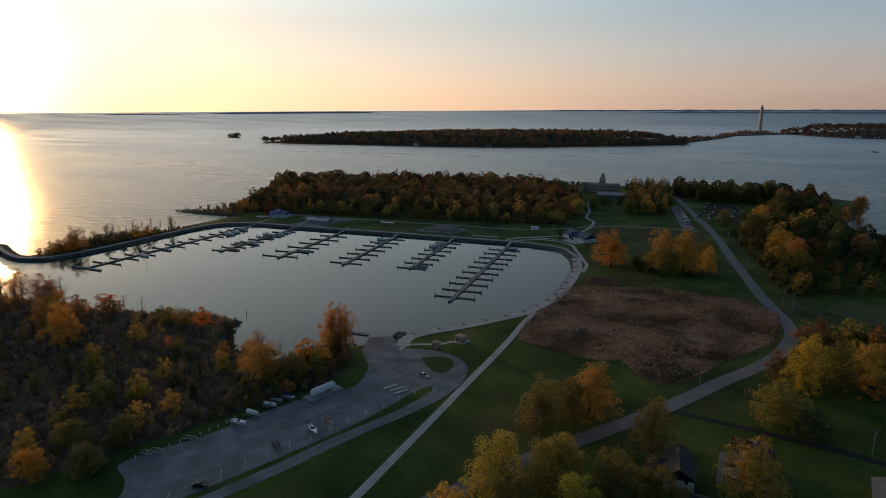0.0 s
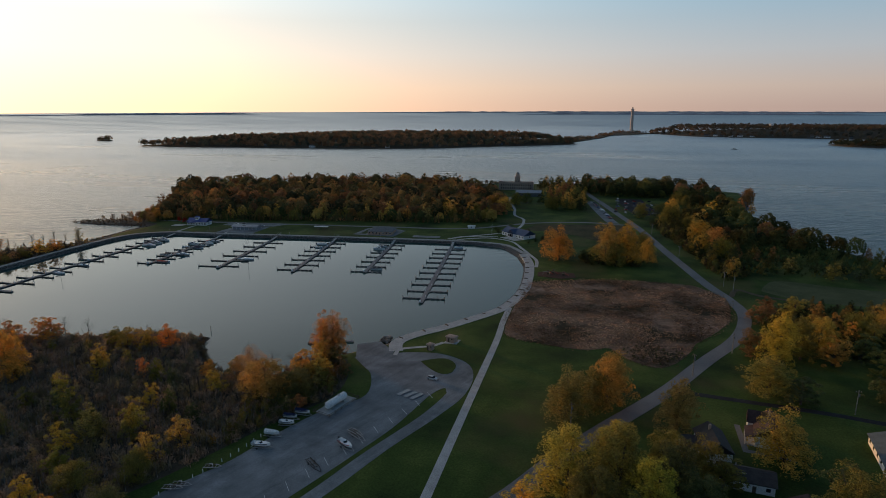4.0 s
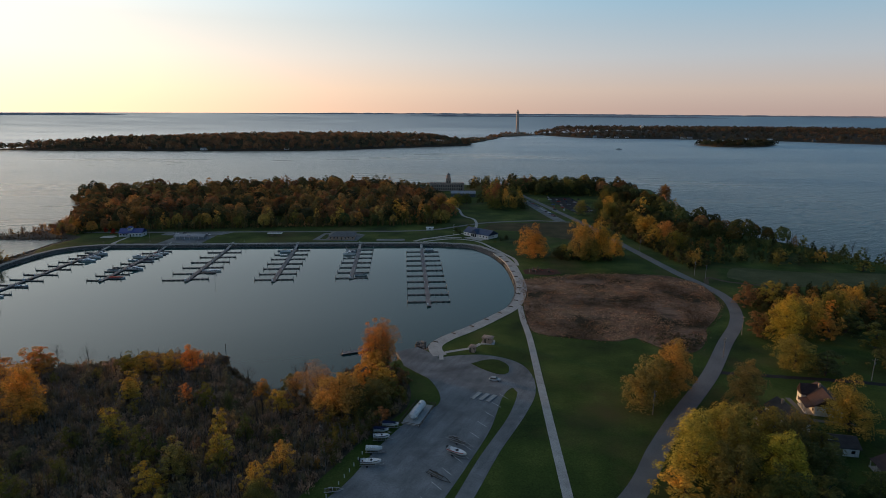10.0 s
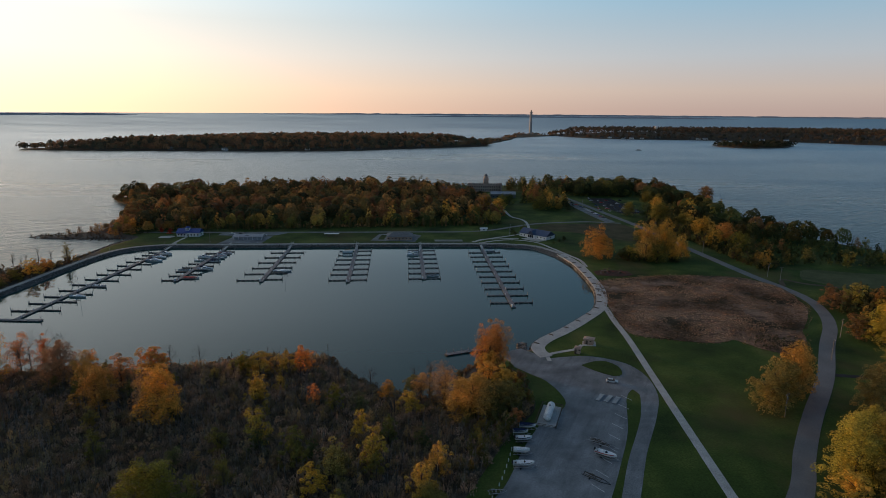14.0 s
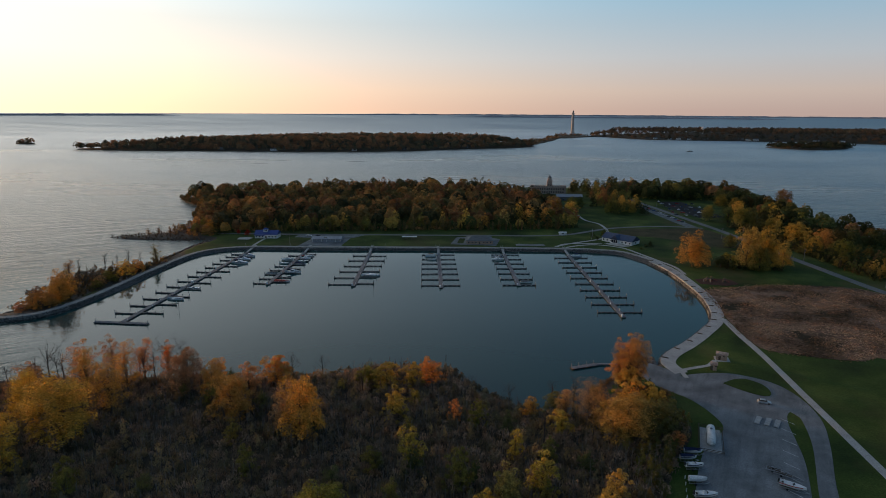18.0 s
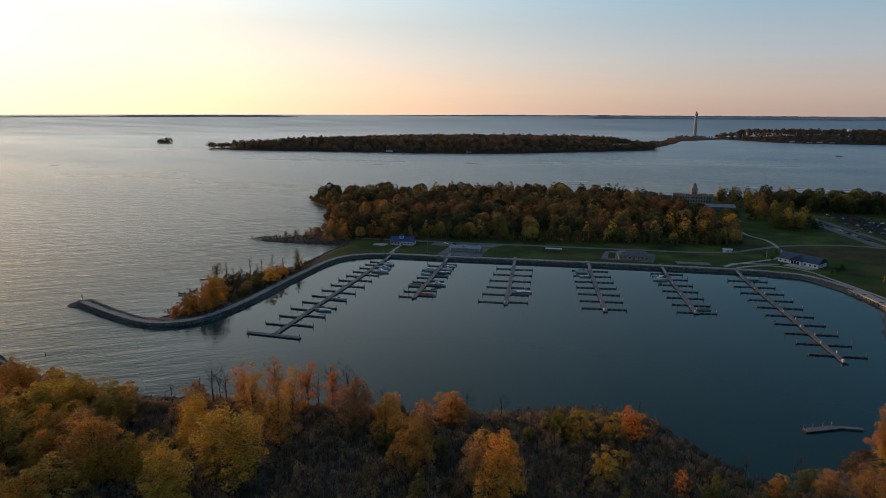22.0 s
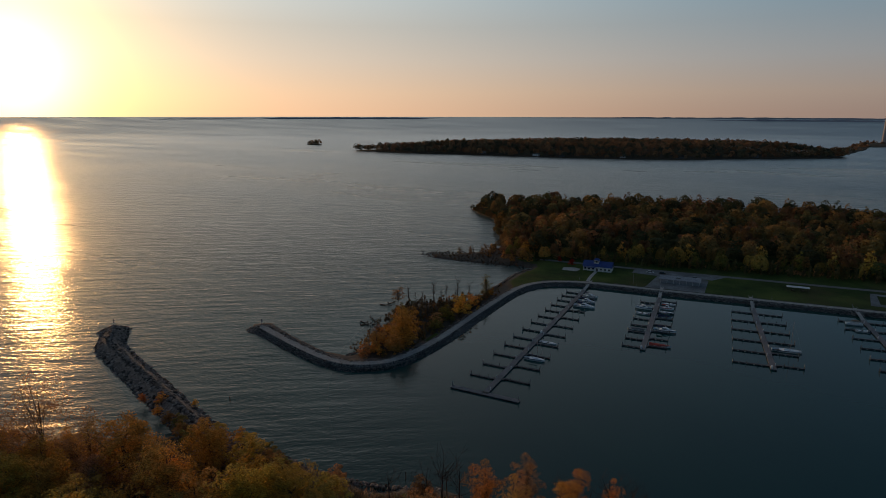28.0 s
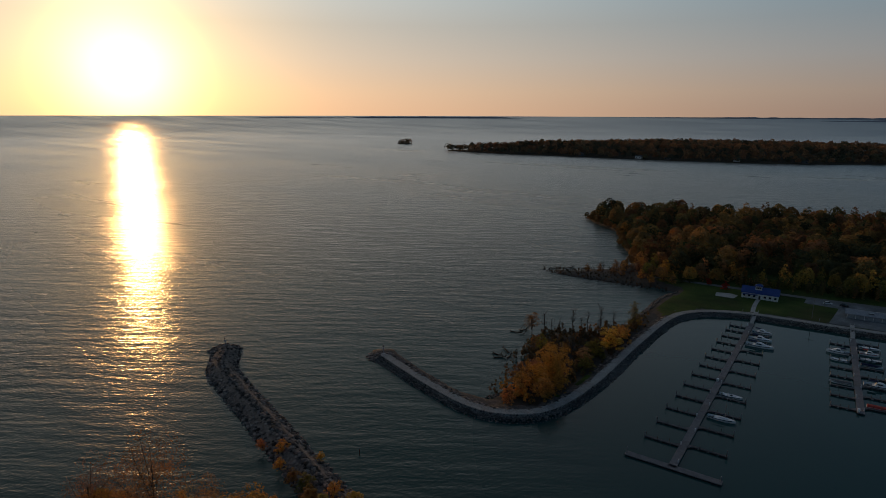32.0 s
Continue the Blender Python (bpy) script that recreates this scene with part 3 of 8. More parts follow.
def ground():
    xs = np.concatenate([np.arange(-760, -664, 16.0), np.arange(-664, 176, 2.0), np.arange(176, 420, 16.0)])
    ys = np.concatenate([np.arange(-520, 72, 16.0), np.arange(72, 872, 2.0), [880.0, 900.0]])
    gx, gy = np.meshgrid(xs, ys)
    d = edge_distance(SHORE, gx, gy) * np.where(inside(SHORE, gx, gy), 1, -1)
    wob = np.array([noise.noise((x * 0.12, y * 0.12, 0.3)) for x, y in zip(gx.ravel(), gy.ravel())]).reshape(gx.shape)
    natural = (edge_distance([(-150, 229), (-105, 317), (-120, 413), (-152, 442), (-274, 430), (-403, 413), (-452, 378), (-451, 298), (-470, 235), (-546, 246)], gx, gy, False) > 14)
    d = d + np.where(natural, wob * 3.5, 0)
    s = np.clip(d / np.where(natural, 9.0, 3.5), 0, 1)
    z = np.where(d > 0, -0.02 + (LAND + 0.02) * np.sqrt(s * (2 - s)), np.maximum(-2.5, d * 0.4) - 0.02)
    low = inside(SPIT, gx, gy) | inside(LEE, gx, gy)
    z = np.where(low & (z > 0), z * 0.5 + 0.25 * wob * s, z)
    verts = np.stack([gx, gy, z], 2).reshape(-1, 3)
    nx = len(xs)
    idx = np.arange(len(verts)).reshape(gx.shape)
    quads = np.stack([idx[:-1, :-1], idx[:-1, 1:], idx[1:, 1:], idx[1:, :-1]], 2).reshape(-1, 4)
    keep = (z.reshape(-1)[quads] > -1.2).any(1)
    quads = quads[keep]
    me = big_mesh("ground", verts, quads, [M_GRASS, M_MUD, M_RUBBLE], smooth=True)
    c, dd, ww = verts[quads].mean(1), d.reshape(-1)[quads].mean(1), wob.reshape(-1)[quads].mean(1)
    by_wall = edge_distance(WALL, c[:, 0], c[:, 1], False)
    slot = np.where((dd < 4.0 + 3 * ww) | low.reshape(-1)[quads].any(1), 1, 0)
    slot = np.where((by_wall < 9) & (dd < 6.5), 2, slot)
    me.polygons.foreach_set("material_index", slot.astype(np.int32))
    return tagged(new("ground", me), "dark mown grass ground of the island with a low shore", "ground", "", "structure")


ground()

# ---- roads, lot and paths ----
Z1 = LAND + 0.05


def slab(name, poly, mat, label, category, top=Z1, smooth_step=0, drop=0.35):
    if smooth_step:
        poly = [tuple(p) for p in spline(list(poly) + [poly[0]], smooth_step)[:-1]]
    return structure(name, Geo().prism(poly, top - drop, top), mat, label, category)


LOT = [(-157, 207), (-150, 200), (-144, 194), (-139, 182), (-139, 173), (-147, 163), (-155, 144), (-161, 124), (-168, 110), (-171, 99), (-162, 95), (-156, 86),
       (-162, 66), (-152, 64), (-143, 90), (-137, 106), (-131.5, 121), (-126, 137), (-119.5, 158), (-115, 182), (-111, 190), (-109.3, 186), (-113.3, 167), (-123, 140),
       (-129.8, 118), (-139, 92), (-148, 64), (-142, 64), (-133, 95), (-124, 120), (-116.5, 144), (-107.5, 168), (-102.5, 186), (-103, 203), (-109, 215), (-122, 221), (-135, 219), (-144, 215)]
slab("parking_lot", LOT, M_LOT, "worn grey gravel and asphalt parking lot with a turning loop", "parking lot", smooth_step=2.5)
slab("grass_island", [(-128, 211), (-122, 215.5), (-117, 216), (-112.5, 211), (-112.5, 203.5), (-116, 201.5), (-122, 205)], M_GRASS, "oval grass island inside the turning loop", "lawn", Z1 + 0.12, 1.5)
slab("boat_ramp", [(-162, 221), (-153, 227), (-142, 217), (-146, 213), (-156, 206)], M_LOT, "concrete boat ramp running down into the basin", "boat ramp", Z1 + 0.02, drop=1.5)

ROAD = [(-150, 40), (-110, 86), (-80, 124), (-66, 150), (-52, 174), (-30, 209), (-11, 245), (3.5, 271), (12, 294), (15.5, 318), (11.5, 341), (3.5, 369), (-5.5, 410), (-16.5, 461), (-30, 530), (-39, 567), (-53, 620), (-67, 674), (-85, 740), (-100, 800)]
structure("road", ribbon(spline(ROAD, 4), 6.4, LAND - 0.3, Z1), M_ROAD, "narrow two-lane asphalt road curving along the field", "road")
structure("path", ribbon(spline([(-96, 60), (-97.5, 119), (-98.5, 149), (-100, 195), (-101.5, 243), (-103.5, 270), (-104, 291)], 4), 3.0, LAND - 0.3, Z1 + 0.004), M_CONC, "long straight pale concrete footpath", "path")
structure("path", ribbon(spline([(-184, 451), (-172, 464), (-150, 482), (-141, 494), (-135, 520), (-138, 556), (-150, 577), (-157, 616), (-170, 660), (-176, 700)], 4), 2.6, LAND - 0.3, Z1 + 0.008), M_CONC, "winding pale footpath up to the winery", "path")
structure("path", ribbon(spline([(-176, 449), (-165, 458), (-150, 463), (-132, 455), (-121, 435), (-111, 414), (-104, 398), (-102, 380)], 3), 2.4, LAND - 0.3, Z1 + 0.012), M_CONC, "footpath looping past the shower house", "path")
structure("path", ribbon(spline([(-183, 450), (-176, 462), (-160, 466), (-146, 470)], 3), 2.2, LAND - 0.3, Z1 + 0.016), M_CONC, "short footpath to the shower house", "path")
structure("path", ribbon(spline([(-141, 214), (-141, 221), (-133, 226), (-128.5, 228.5), (-124.6, 234)], 2), 1.9, LAND - 0.3, Z1 + 0.02), M_CONC, "short footpath to the small block huts", "path")
structure("service_road", ribbon(spline([(-488, 455), (-440, 460), (-387, 466), (-330, 474), (-290, 479), (-240, 486), (-201, 491), (-172, 501), (-150, 520), (-125, 540), (-80, 555), (-45, 552)], 4), 4.5, LAND - 0.3, Z1 - 0.01), M_ROAD, "service road along the edge of the woods", "road")
structure("car_park", ribbon(spline([(-82, 690), (-74, 650), (-62, 590), (-54, 558)], 4), 10, LAND - 0.3, Z1 - 0.02), M_LOT, "strip of asphalt parking bays", "parking lot")
structure("car_park", ribbon(spline([(-40, 720), (-30, 660), (-18, 610)], 4), 30, LAND - 0.3, Z1 - 0.025), M_DRIVE, "large car park among trees", "parking lot")
structure("driveway", ribbon(spline([(-26, 212), (-16, 211), (-2, 210), (25, 208), (46, 205), (90, 202)], 3), 3.0, LAND - 0.3, Z1 - 0.01), M_DRIVE, "dark asphalt driveway to the houses", "driveway")
structure("driveway", ribbon(spline([(14, 345), (20, 361), (30, 352), (52, 345)], 3), 3.0, LAND - 0.3, Z1 - 0.012), M_SCRUB, "brown dirt side track by the poles", "driveway")

FIELD = [(-100, 343), (-88, 350), (-73, 356), (-52, 362), (-35, 364), (-15, 364), (-3, 361), (8, 346), (11, 335), (8, 305), (2, 290), (-5, 277), (-13, 264), (-17, 252), (-24, 238), (-32, 232), (-43, 238), (-51, 248), (-62, 243), (-81, 245), (-97, 250), (-101, 262), (-102, 294), (-101, 320)]
slab("meadow", FIELD, M_MEADOW, "dry brown meadow of tall dead grass", "meadow", Z1 + 0.05, 3)
slab("meadow", [(33, 362), (50, 348), (77, 346), (110, 351), (150, 360), (182, 366), (150, 382), (91, 381), (50, 388), (38, 376)], surface("pale_mown_meadow", [(0.3, (0.06, 0.075, 0.03)), (0.7, (0.11, 0.115, 0.055))], 0.08, 0.95, 1.5, 0.1), "pale mown meadow behind the road", "meadow", Z1, 4)
slab("meadow", [(-130, 505), (-95, 500), (-55, 470), (-30, 480), (-45, 545), (-75, 545), (-118, 532)], surface("tawny_meadow", [(0.3, (0.05, 0.045, 0.02)), (0.7, (0.10, 0.08, 0.04))], 0.08, 0.95, 1.5, 0.1), "tawny rough grass between the paths", "meadow", Z1 - 0.03, 4)
SCRUB = [(-518, 134), (-490, 155), (-450, 163), (-412, 166), (-385, 177), (-340, 184), (-300, 190), (-263, 206), (-240, 207), (-228, 192), (-215, 181), (-200, 175), (-178, 176), (-172, 196), (-162, 203),
         (-152, 190), (-150, 170), (-160, 150), (-168, 128), (-180, 100), (-200, 70), (-300, 50), (-420, 50), (-530, 60)]
slab("scrub_ground", SCRUB, M_SCRUB, "dark soil and litter under the thicket", "ground", Z1 - 0.02, 4)

# ---- the sea wall round the basin ----
wall_line = spline(WALL, 4)
structure("sea_wall_walk", ribbon(wall_line, 3.6, 0.3, 2.25), M_WALLWALK, "pale gravel walk on top of the sea wall", "sea wall")
EAST = [(-115, 416), (-106, 386), (-101, 343), (-101, 317), (-106, 290), (-117, 270), (-129, 252), (-140, 238), (-144, 228), (-141, 219)]
prom = structure("promenade", ribbon(sides(spline(EAST, 3), 2.4)[1], 6.2, 0.5, Z1 + 0.06), M_CONC, "curved pale concrete promenade round the basin", "promenade")
edge_line = sides(spline(EAST, 1.05), 9.2)[1]
blk_rng = np.random.default_rng(24)
BLOCKS = []
for k in range(3):
    a, b, c = blk_rng.uniform(0.9, 1.1, 3)
    g = Geo().box(0, 0, 0, 2.3 * a, 1.5 * b, 1.9, 0, 0.86)
    me = g.mesh("stone_block")
    me.materials.append(M_WALLROCK)
    BLOCKS.append(me)
bench = Geo().box(0, 0, 0, 0.45, 2.6, 0.38).mesh("timber_kerb")
bench.materials.append(M_TIMBER)
walk_mid = sides(spline(EAST, 1.05), 5.4)[1]
for i in range(2, len(edge_line) - 8, 3):
    d = edge_line[i + 1] - edge_line[i - 1]
    turn = math.atan2(d[1], d[0])
    o = part("stone_block", BLOCKS[i % 3], M_WALLROCK, prom)
    o.location, o.rotation_euler = (edge_line[i][0], edge_line[i][1], -0.35 + float(blk_rng.uniform(-0.2, 0.2))), (0, 0, turn + float(blk_rng.uniform(-0.12, 0.12)))
    if i % 4 == 2:
        o = part("timber_kerb", bench, M_TIMBER, prom)
        o.location, o.rotation_euler = (walk_mid[i][0], walk_mid[i][1], Z1 + 0.05), (0, 0, turn)


def boulder_mesh(rng):
    """A rough, faceted rock from a cut-down ball."""
    bm = bmesh.new()
    bmesh.ops.create_icosphere(bm, subdivisions=1, radius=1)
    for v in bm.verts:
        v.co *= rng.uniform(0.72, 1.12)
    co = np.array([v.co for v in bm.verts])
    fa = np.array([[v.index for v in f.verts] for f in bm.faces])
    bm.free()
    return co, fa


def riprap(name, spots, label, seed, size=(0.5, 0.95), mat=M_ROCK):
    """A heap of boulders at the given places, joined, as nobody could count them."""
    rng = np.random.default_rng(seed)
    kinds = [boulder_mesh(rng) for _ in range(5)]
    vs, fs, k = [], [], 0
    for p in spots:
        co, fa = kinds[rng.integers(5)]
        s = rng.uniform(*size) * np.array([rng.uniform(0.8, 1.3), rng.uniform(0.8, 1.2), rng.uniform(0.6, 0.9)])
        a = rng.uniform(0, 6.28)
        r = np.array([[math.cos(a), -math.sin(a), 0], [math.sin(a), math.cos(a), 0], [0, 0, 1]])
        vs.append((co * s) @ r.T + p)
        fs.append(fa + k)
        k += len(co)
    me = big_mesh(name, np.concatenate(vs), np.concatenate(fs), [mat])
    return tagged(new(name, me), label, "rocks", "", "stuff")


def slope_spots(line, reach, top, foot, seed, step=1.05, side=1, start=1.8):
    """Places for rocks on the slope beside a line, from its top out and down to the foot."""
    rng = np.random.default_rng(seed)
    dense = spline([tuple(p) for p in line], step)
    out = []
    for k in np.arange(0, reach, step * 0.85):
        a, b = sides(dense, 2 * (start + k))
        e = a if side > 0 else b
        z = top + (foot - top) * k / reach
        for p in e:
            out.append((p[0] + rng.uniform(-0.35, 0.35), p[1] + rng.uniform(-0.35, 0.35), z + rng.uniform(-0.2, 0.25)))
    return out


inner = slope_spots(WALL, 3.0, 1.8, -0.4, 11, step=0.75, side=-1)
riprap("riprap", inner, "grey quarry-stone slope below the sea wall", 12, (0.32, 0.58), M_WALLROCK)
outer = slope_spots(WALL[:8], 4.5, 1.85, 0.0, 13, side=1)
riprap("riprap", outer, "grey quarry-stone slope on the lake side of the breakwater", 14)
ang = np.linspace(0, 2 * math.pi, 26)
tip = [(-543 + r * math.cos(a), 251 + r * math.sin(a), 1.9 - r * 0.32) for r in np.arange(0.5, 7.5, 0.9) for a in ang]
riprap("riprap", tip, "rounded stone head of the breakwater", 15)

# the western breakwater: a bare ridge of stone
BW1 = [(-604, 212), (-596, 206), (-586, 198), (-565, 191), (-535, 182), (-505, 173), (-480, 166), (-455, 164)]
bl = spline(BW1, 3)
g = Geo()
a0, b0 = sides(bl, 15.0)
a1, b1 = sides(bl, 4.0)
g.rings([[(*a0[i], -1.0), (*b0[i], -1.0), (*b1[i], 2.9), (*a1[i], 2.9)] for i in range(len(bl))])
structure("breakwater", g, M_ROCK, "core of the western stone breakwater", "breakwater")
spots = slope_spots(BW1, 6.5, 3.2, -0.4, 16, side=1, start=0.2) + slope_spots(BW1, 6.5, 3.2, -0.4, 17, side=-1, start=0.2)
spots += [(-605 + r * math.cos(t), 212 + r * math.sin(t), 3.0 - r * 0.45) for r in np.arange(0.5, 8, 0.9) for t in ang]
riprap("riprap", spots, "heaped grey boulders of the western breakwater", 18, (0.5, 1.0))
riprap("riprap", slope_spots([(-480, 163), (-453, 168), (-434, 167), (-412, 171), (-396, 178)], 3.0, 0.9, -0.2, 19, side=1, start=0.0), "low stone bank along the thicket shore", 20, (0.4, 0.8))
riprap("riprap", slope_spots([(-467, 432), (-471, 415), (-470, 395), (-470, 370)], 3.0, 1.4, -0.2, 21, side=-1, start=-1.0), "stone bank along the small bay", 22, (0.4, 0.8))
riprap("riprap", [(-152 + (i % 4) * 1.1 - 2, 229 + (i // 4) * 1.0, 0.8 + 0.3 * (i % 3)) for i in range(28)], "boulders beside the boat ramp", 23, (0.6, 1.1))


def driftwood(x, y, z, length, turn, seed):
    """A bleached fallen trunk with a torn root plate and broken limbs."""
    rng = np.random.default_rng(seed)
    e = thing("driftwood", "grey fallen trunk with broken limbs lying in the shallows", "driftwood", pose(x, y, z, 0, 0, turn), "driftwood")
    g = Geo().tube((0, 0, 0.3), (length, 0, 0.5), 0.32, 0.14, 7)
    part("trunk", g, M_TIMBER, e)
    for k in range(7):
        u = rng.uniform(0.25, 1.0) * length
        q = rng.uniform(0.8, 2.8)
        part("limb", Geo().tube((u, 0, 0.4), (u + rng.uniform(0, 1.6), rng.normal() * q * 0.7, 0.4 + q), 0.11, 0.025, 5), M_TIMBER, e)
    for k in range(5):
        a = k * 1.26
        part("root", Geo().tube((0, 0, 0.35), (-rng.uniform(0.3, 0.9), math.cos(a) * 1.1, 0.5 + math.sin(a) * 0.9), 0.14, 0.04, 5), M_TIMBER, e)


for i, (x, y, ln, tn) in enumerate([(-505, 285, 7, -10), (-502, 281, 5, 40), (-500, 290, 6, 150), (-497, 284, 6, 100), (-513, 314, 7, 10), (-510, 318, 5, 60), (-556, 440, 6, 20), (-552, 443, 5, -30), (-546, 448, 5, 70), (-559, 436, 4, 120), (-548, 434, 6, 5), (-537, 452, 5, 45)]):
    driftwood(x, y, -0.05, ln, tn, 700 + i)
riprap("shore_stones", [(x, y, 0.05) for x, y in scatter([(-563, 434), (-548, 428), (-500, 427), (-480, 434), (-500, 441), (-530, 446), (-548, 450)], 2.4, np.random.default_rng(26))], "dark stones and tangled wood on the low spit", 27, (0.3, 0.7))
riprap("shore_stones", slope_spots([(-483, 246), (-481, 262), (-487, 284), (-499, 313), (-496, 327), (-486, 333), (-476, 344)], 2.4, 0.6, 0.0, 28, side=1, start=-1.5), "dark stones along the bay shore", 29, (0.25, 0.6))


# ---- trees ----
def crown_arrays(rng, height, width, base, clumps, leaves, size, lean=0.0, fat=1.0):
    """Leaves of one crown as quads: clumps on an uneven egg, each a loose shell of small bent leaves."""
    cs, rs = [], []
    # a few boughs of uneven height make up the crown
    nb = max(3, min(8, clumps // 6))
    boughs = []
    for i in range(nb):
        a = 6.283 * i / nb + rng.uniform(-0.5, 0.5)
        d = width * rng.uniform(0.12, 0.27) if i else 0.0
        boughs.append((d * math.cos(a), d * math.sin(a), (height - base) * (rng.uniform(0.58, 0.95) if i else 1.0), width * rng.uniform(0.18, 0.28)))
    for i in range(clumps):
        bx, by, bh, bw = boughs[i % nb]
        u = ((i // nb) + rng.uniform(0.2, 0.8)) / max(1, math.ceil(clumps / nb))
        k = math.sqrt(max(0.06, 1 - ((u - 0.34) / 0.67) ** 2))
        a = rng.uniform(0, 6.283)
        r = bw * k * rng.uniform(0.35, 1.0)
        cs.append((bx * (1.08 - 0.35 * u) + r * math.cos(a) + lean * u, by * (1.08 - 0.35 * u) + r * math.sin(a), base + bh * 0.97 * u))
        rs.append(width * rng.uniform(0.046, 0.118) * fat)
    cs, rs = np.array(cs), np.array(rs)
    per = leaves // clumps
    n = per * clumps
    which = np.repeat(np.arange(clumps), per)
    d = rng.normal(size=(n, 3))
    d /= np.linalg.norm(d, axis=1, keepdims=True)
    d[:, 2] = np.where(d[:, 2] < -0.35, -d[:, 2], d[:, 2])
    rad = rs[which] * rng.uniform(0.55, 1.08, n) ** 0.6
    c = cs[which] + d * rad[:, None] * np.array([0.95, 0.95, 1.15])
    # each leaf roughly faces out and up from its clump
    nrm = d + rng.normal(size=(n, 3)) * 0.36 + np.array([0, 0, 0.2])
    nrm /= np.linalg.norm(nrm, axis=1, keepdims=True)
    t = np.cross(nrm, rng.normal(size=(n, 3)))
    t /= np.maximum(1e-6, np.linalg.norm(t, axis=1, keepdims=True))
    b = np.cross(nrm, t)
    s = size * rng.uniform(0.6, 1.25, n)[:, None]
    v = np.stack([c - t * s * 0.5, c + b * s * 0.34 - nrm * s * 0.08, c + t * s * 0.5, c - b * s * 0.34 - nrm * s * 0.08], 1).reshape(-1, 3)
    return v, np.arange(n * 4).reshape(n, 4), cs


def trunk_geo(rng, base, cs, r0, height, bare=0, limbs=16):
    """A tapered trunk with limbs that reach into the clumps."""
    g = Geo()
    top = (rng.uniform(-0.4, 0.4), rng.uniform(-0.4, 0.4), height * 0.72)
    mid = (rng.uniform(-0.25, 0.25), rng.uniform(-0.25, 0.25), base * 0.9 + 0.5)
    g.tube((0, 0, -0.3), mid, r0 * 1.15, r0 * 0.8, 7)
    g.tube(mid, top, r0 * 0.8, r0 * 0.25, 6)
    order = list(range(0, len(cs), max(1, len(cs) // limbs)))
    for i in order:
        k = rng.uniform(0.15, 0.75)
        p = [mid[j] + (top[j] - mid[j]) * k for j in range(3)]
        if p[2] > cs[i][2] - 0.3:
            p = list(mid)
        g.tube(p, cs[i], r0 * 0.33, r0 * 0.07, 4)
        if bare:
            for _ in range(bare):
                e = [cs[i][j] + rng.uniform(-1, 1) * 1.3 + (0.9 if j == 2 else 0) for j in range(3)]
                g.tube(cs[i], e, r0 * 0.08, r0 * 0.02, 3)
    return g


def tree_kind(seed, height, width, base, clumps, leaves, size, r0, lean=0.0, fat=1.0, twigs=0):
    rng = np.random.default_rng(seed)
    v, q, cs = crown_arrays(rng, height, width, base, clumps, leaves, size, lean, fat)
    reach = 2 * float(np.percentile(np.hypot(v[:, 0], v[:, 1]), 97))
    crown = big_mesh("crown", v, q, [M_LEAF])
    tg = trunk_geo(rng, base, cs, r0, height, twigs, 40 if twigs else 16)
    trunk = tg.mesh("trunk")
    trunk.materials.append(M_BARK)
    return dict(crown=crown, trunk=trunk, v=v, q=q, h=float(v[:, 2].max()), w=reach)


def dome_kind(seed, height, width, leaves, size, lumps=6):
    """A full rounded crown down to the ground: leaves on a lumpy dome, facing outwards."""
    rng = np.random.default_rng(seed)
    d = rng.normal(size=(leaves, 3))
    d /= np.linalg.norm(d, axis=1, keepdims=True)
    d[:, 2] = np.abs(d[:, 2]) * 1.1 - 0.1
    d /= np.linalg.norm(d, axis=1, keepdims=True)
    bumps = rng.normal(size=(lumps, 3))
    bumps[:, 2] = np.abs(bumps[:, 2])
    bumps /= np.linalg.norm(bumps, axis=1, keepdims=True)
    near = np.clip((d @ bumps.T).max(1), 0, 1)
    r = 0.76 + 0.24 * near ** 6 + rng.normal(0, 0.035, leaves)
    c = d * r[:, None] * np.array([width / 2, width / 2, height * 0.68]) + np.array([0, 0, height * 0.32])
    c[:, 2] = np.maximum(c[:, 2], 0.1)
    nrm = d + rng.normal(size=(leaves, 3)) * 0.42
    nrm /= np.linalg.norm(nrm, axis=1, keepdims=True)
    t = np.cross(nrm, rng.normal(size=(leaves, 3)))
    t /= np.maximum(1e-6, np.linalg.norm(t, axis=1, keepdims=True))
    b = np.cross(nrm, t)
    k = size * rng.uniform(0.6, 1.3, leaves)[:, None]
    v = np.stack([c - t * k * 0.5, c + b * k * 0.4 - nrm * k * 0.1, c + t * k * 0.5, c - b * k * 0.4 - nrm * k * 0.1], 1).reshape(-1, 3)
    return dict(v=v, q=np.arange(leaves * 4).reshape(leaves, 4), h=height, w=width)


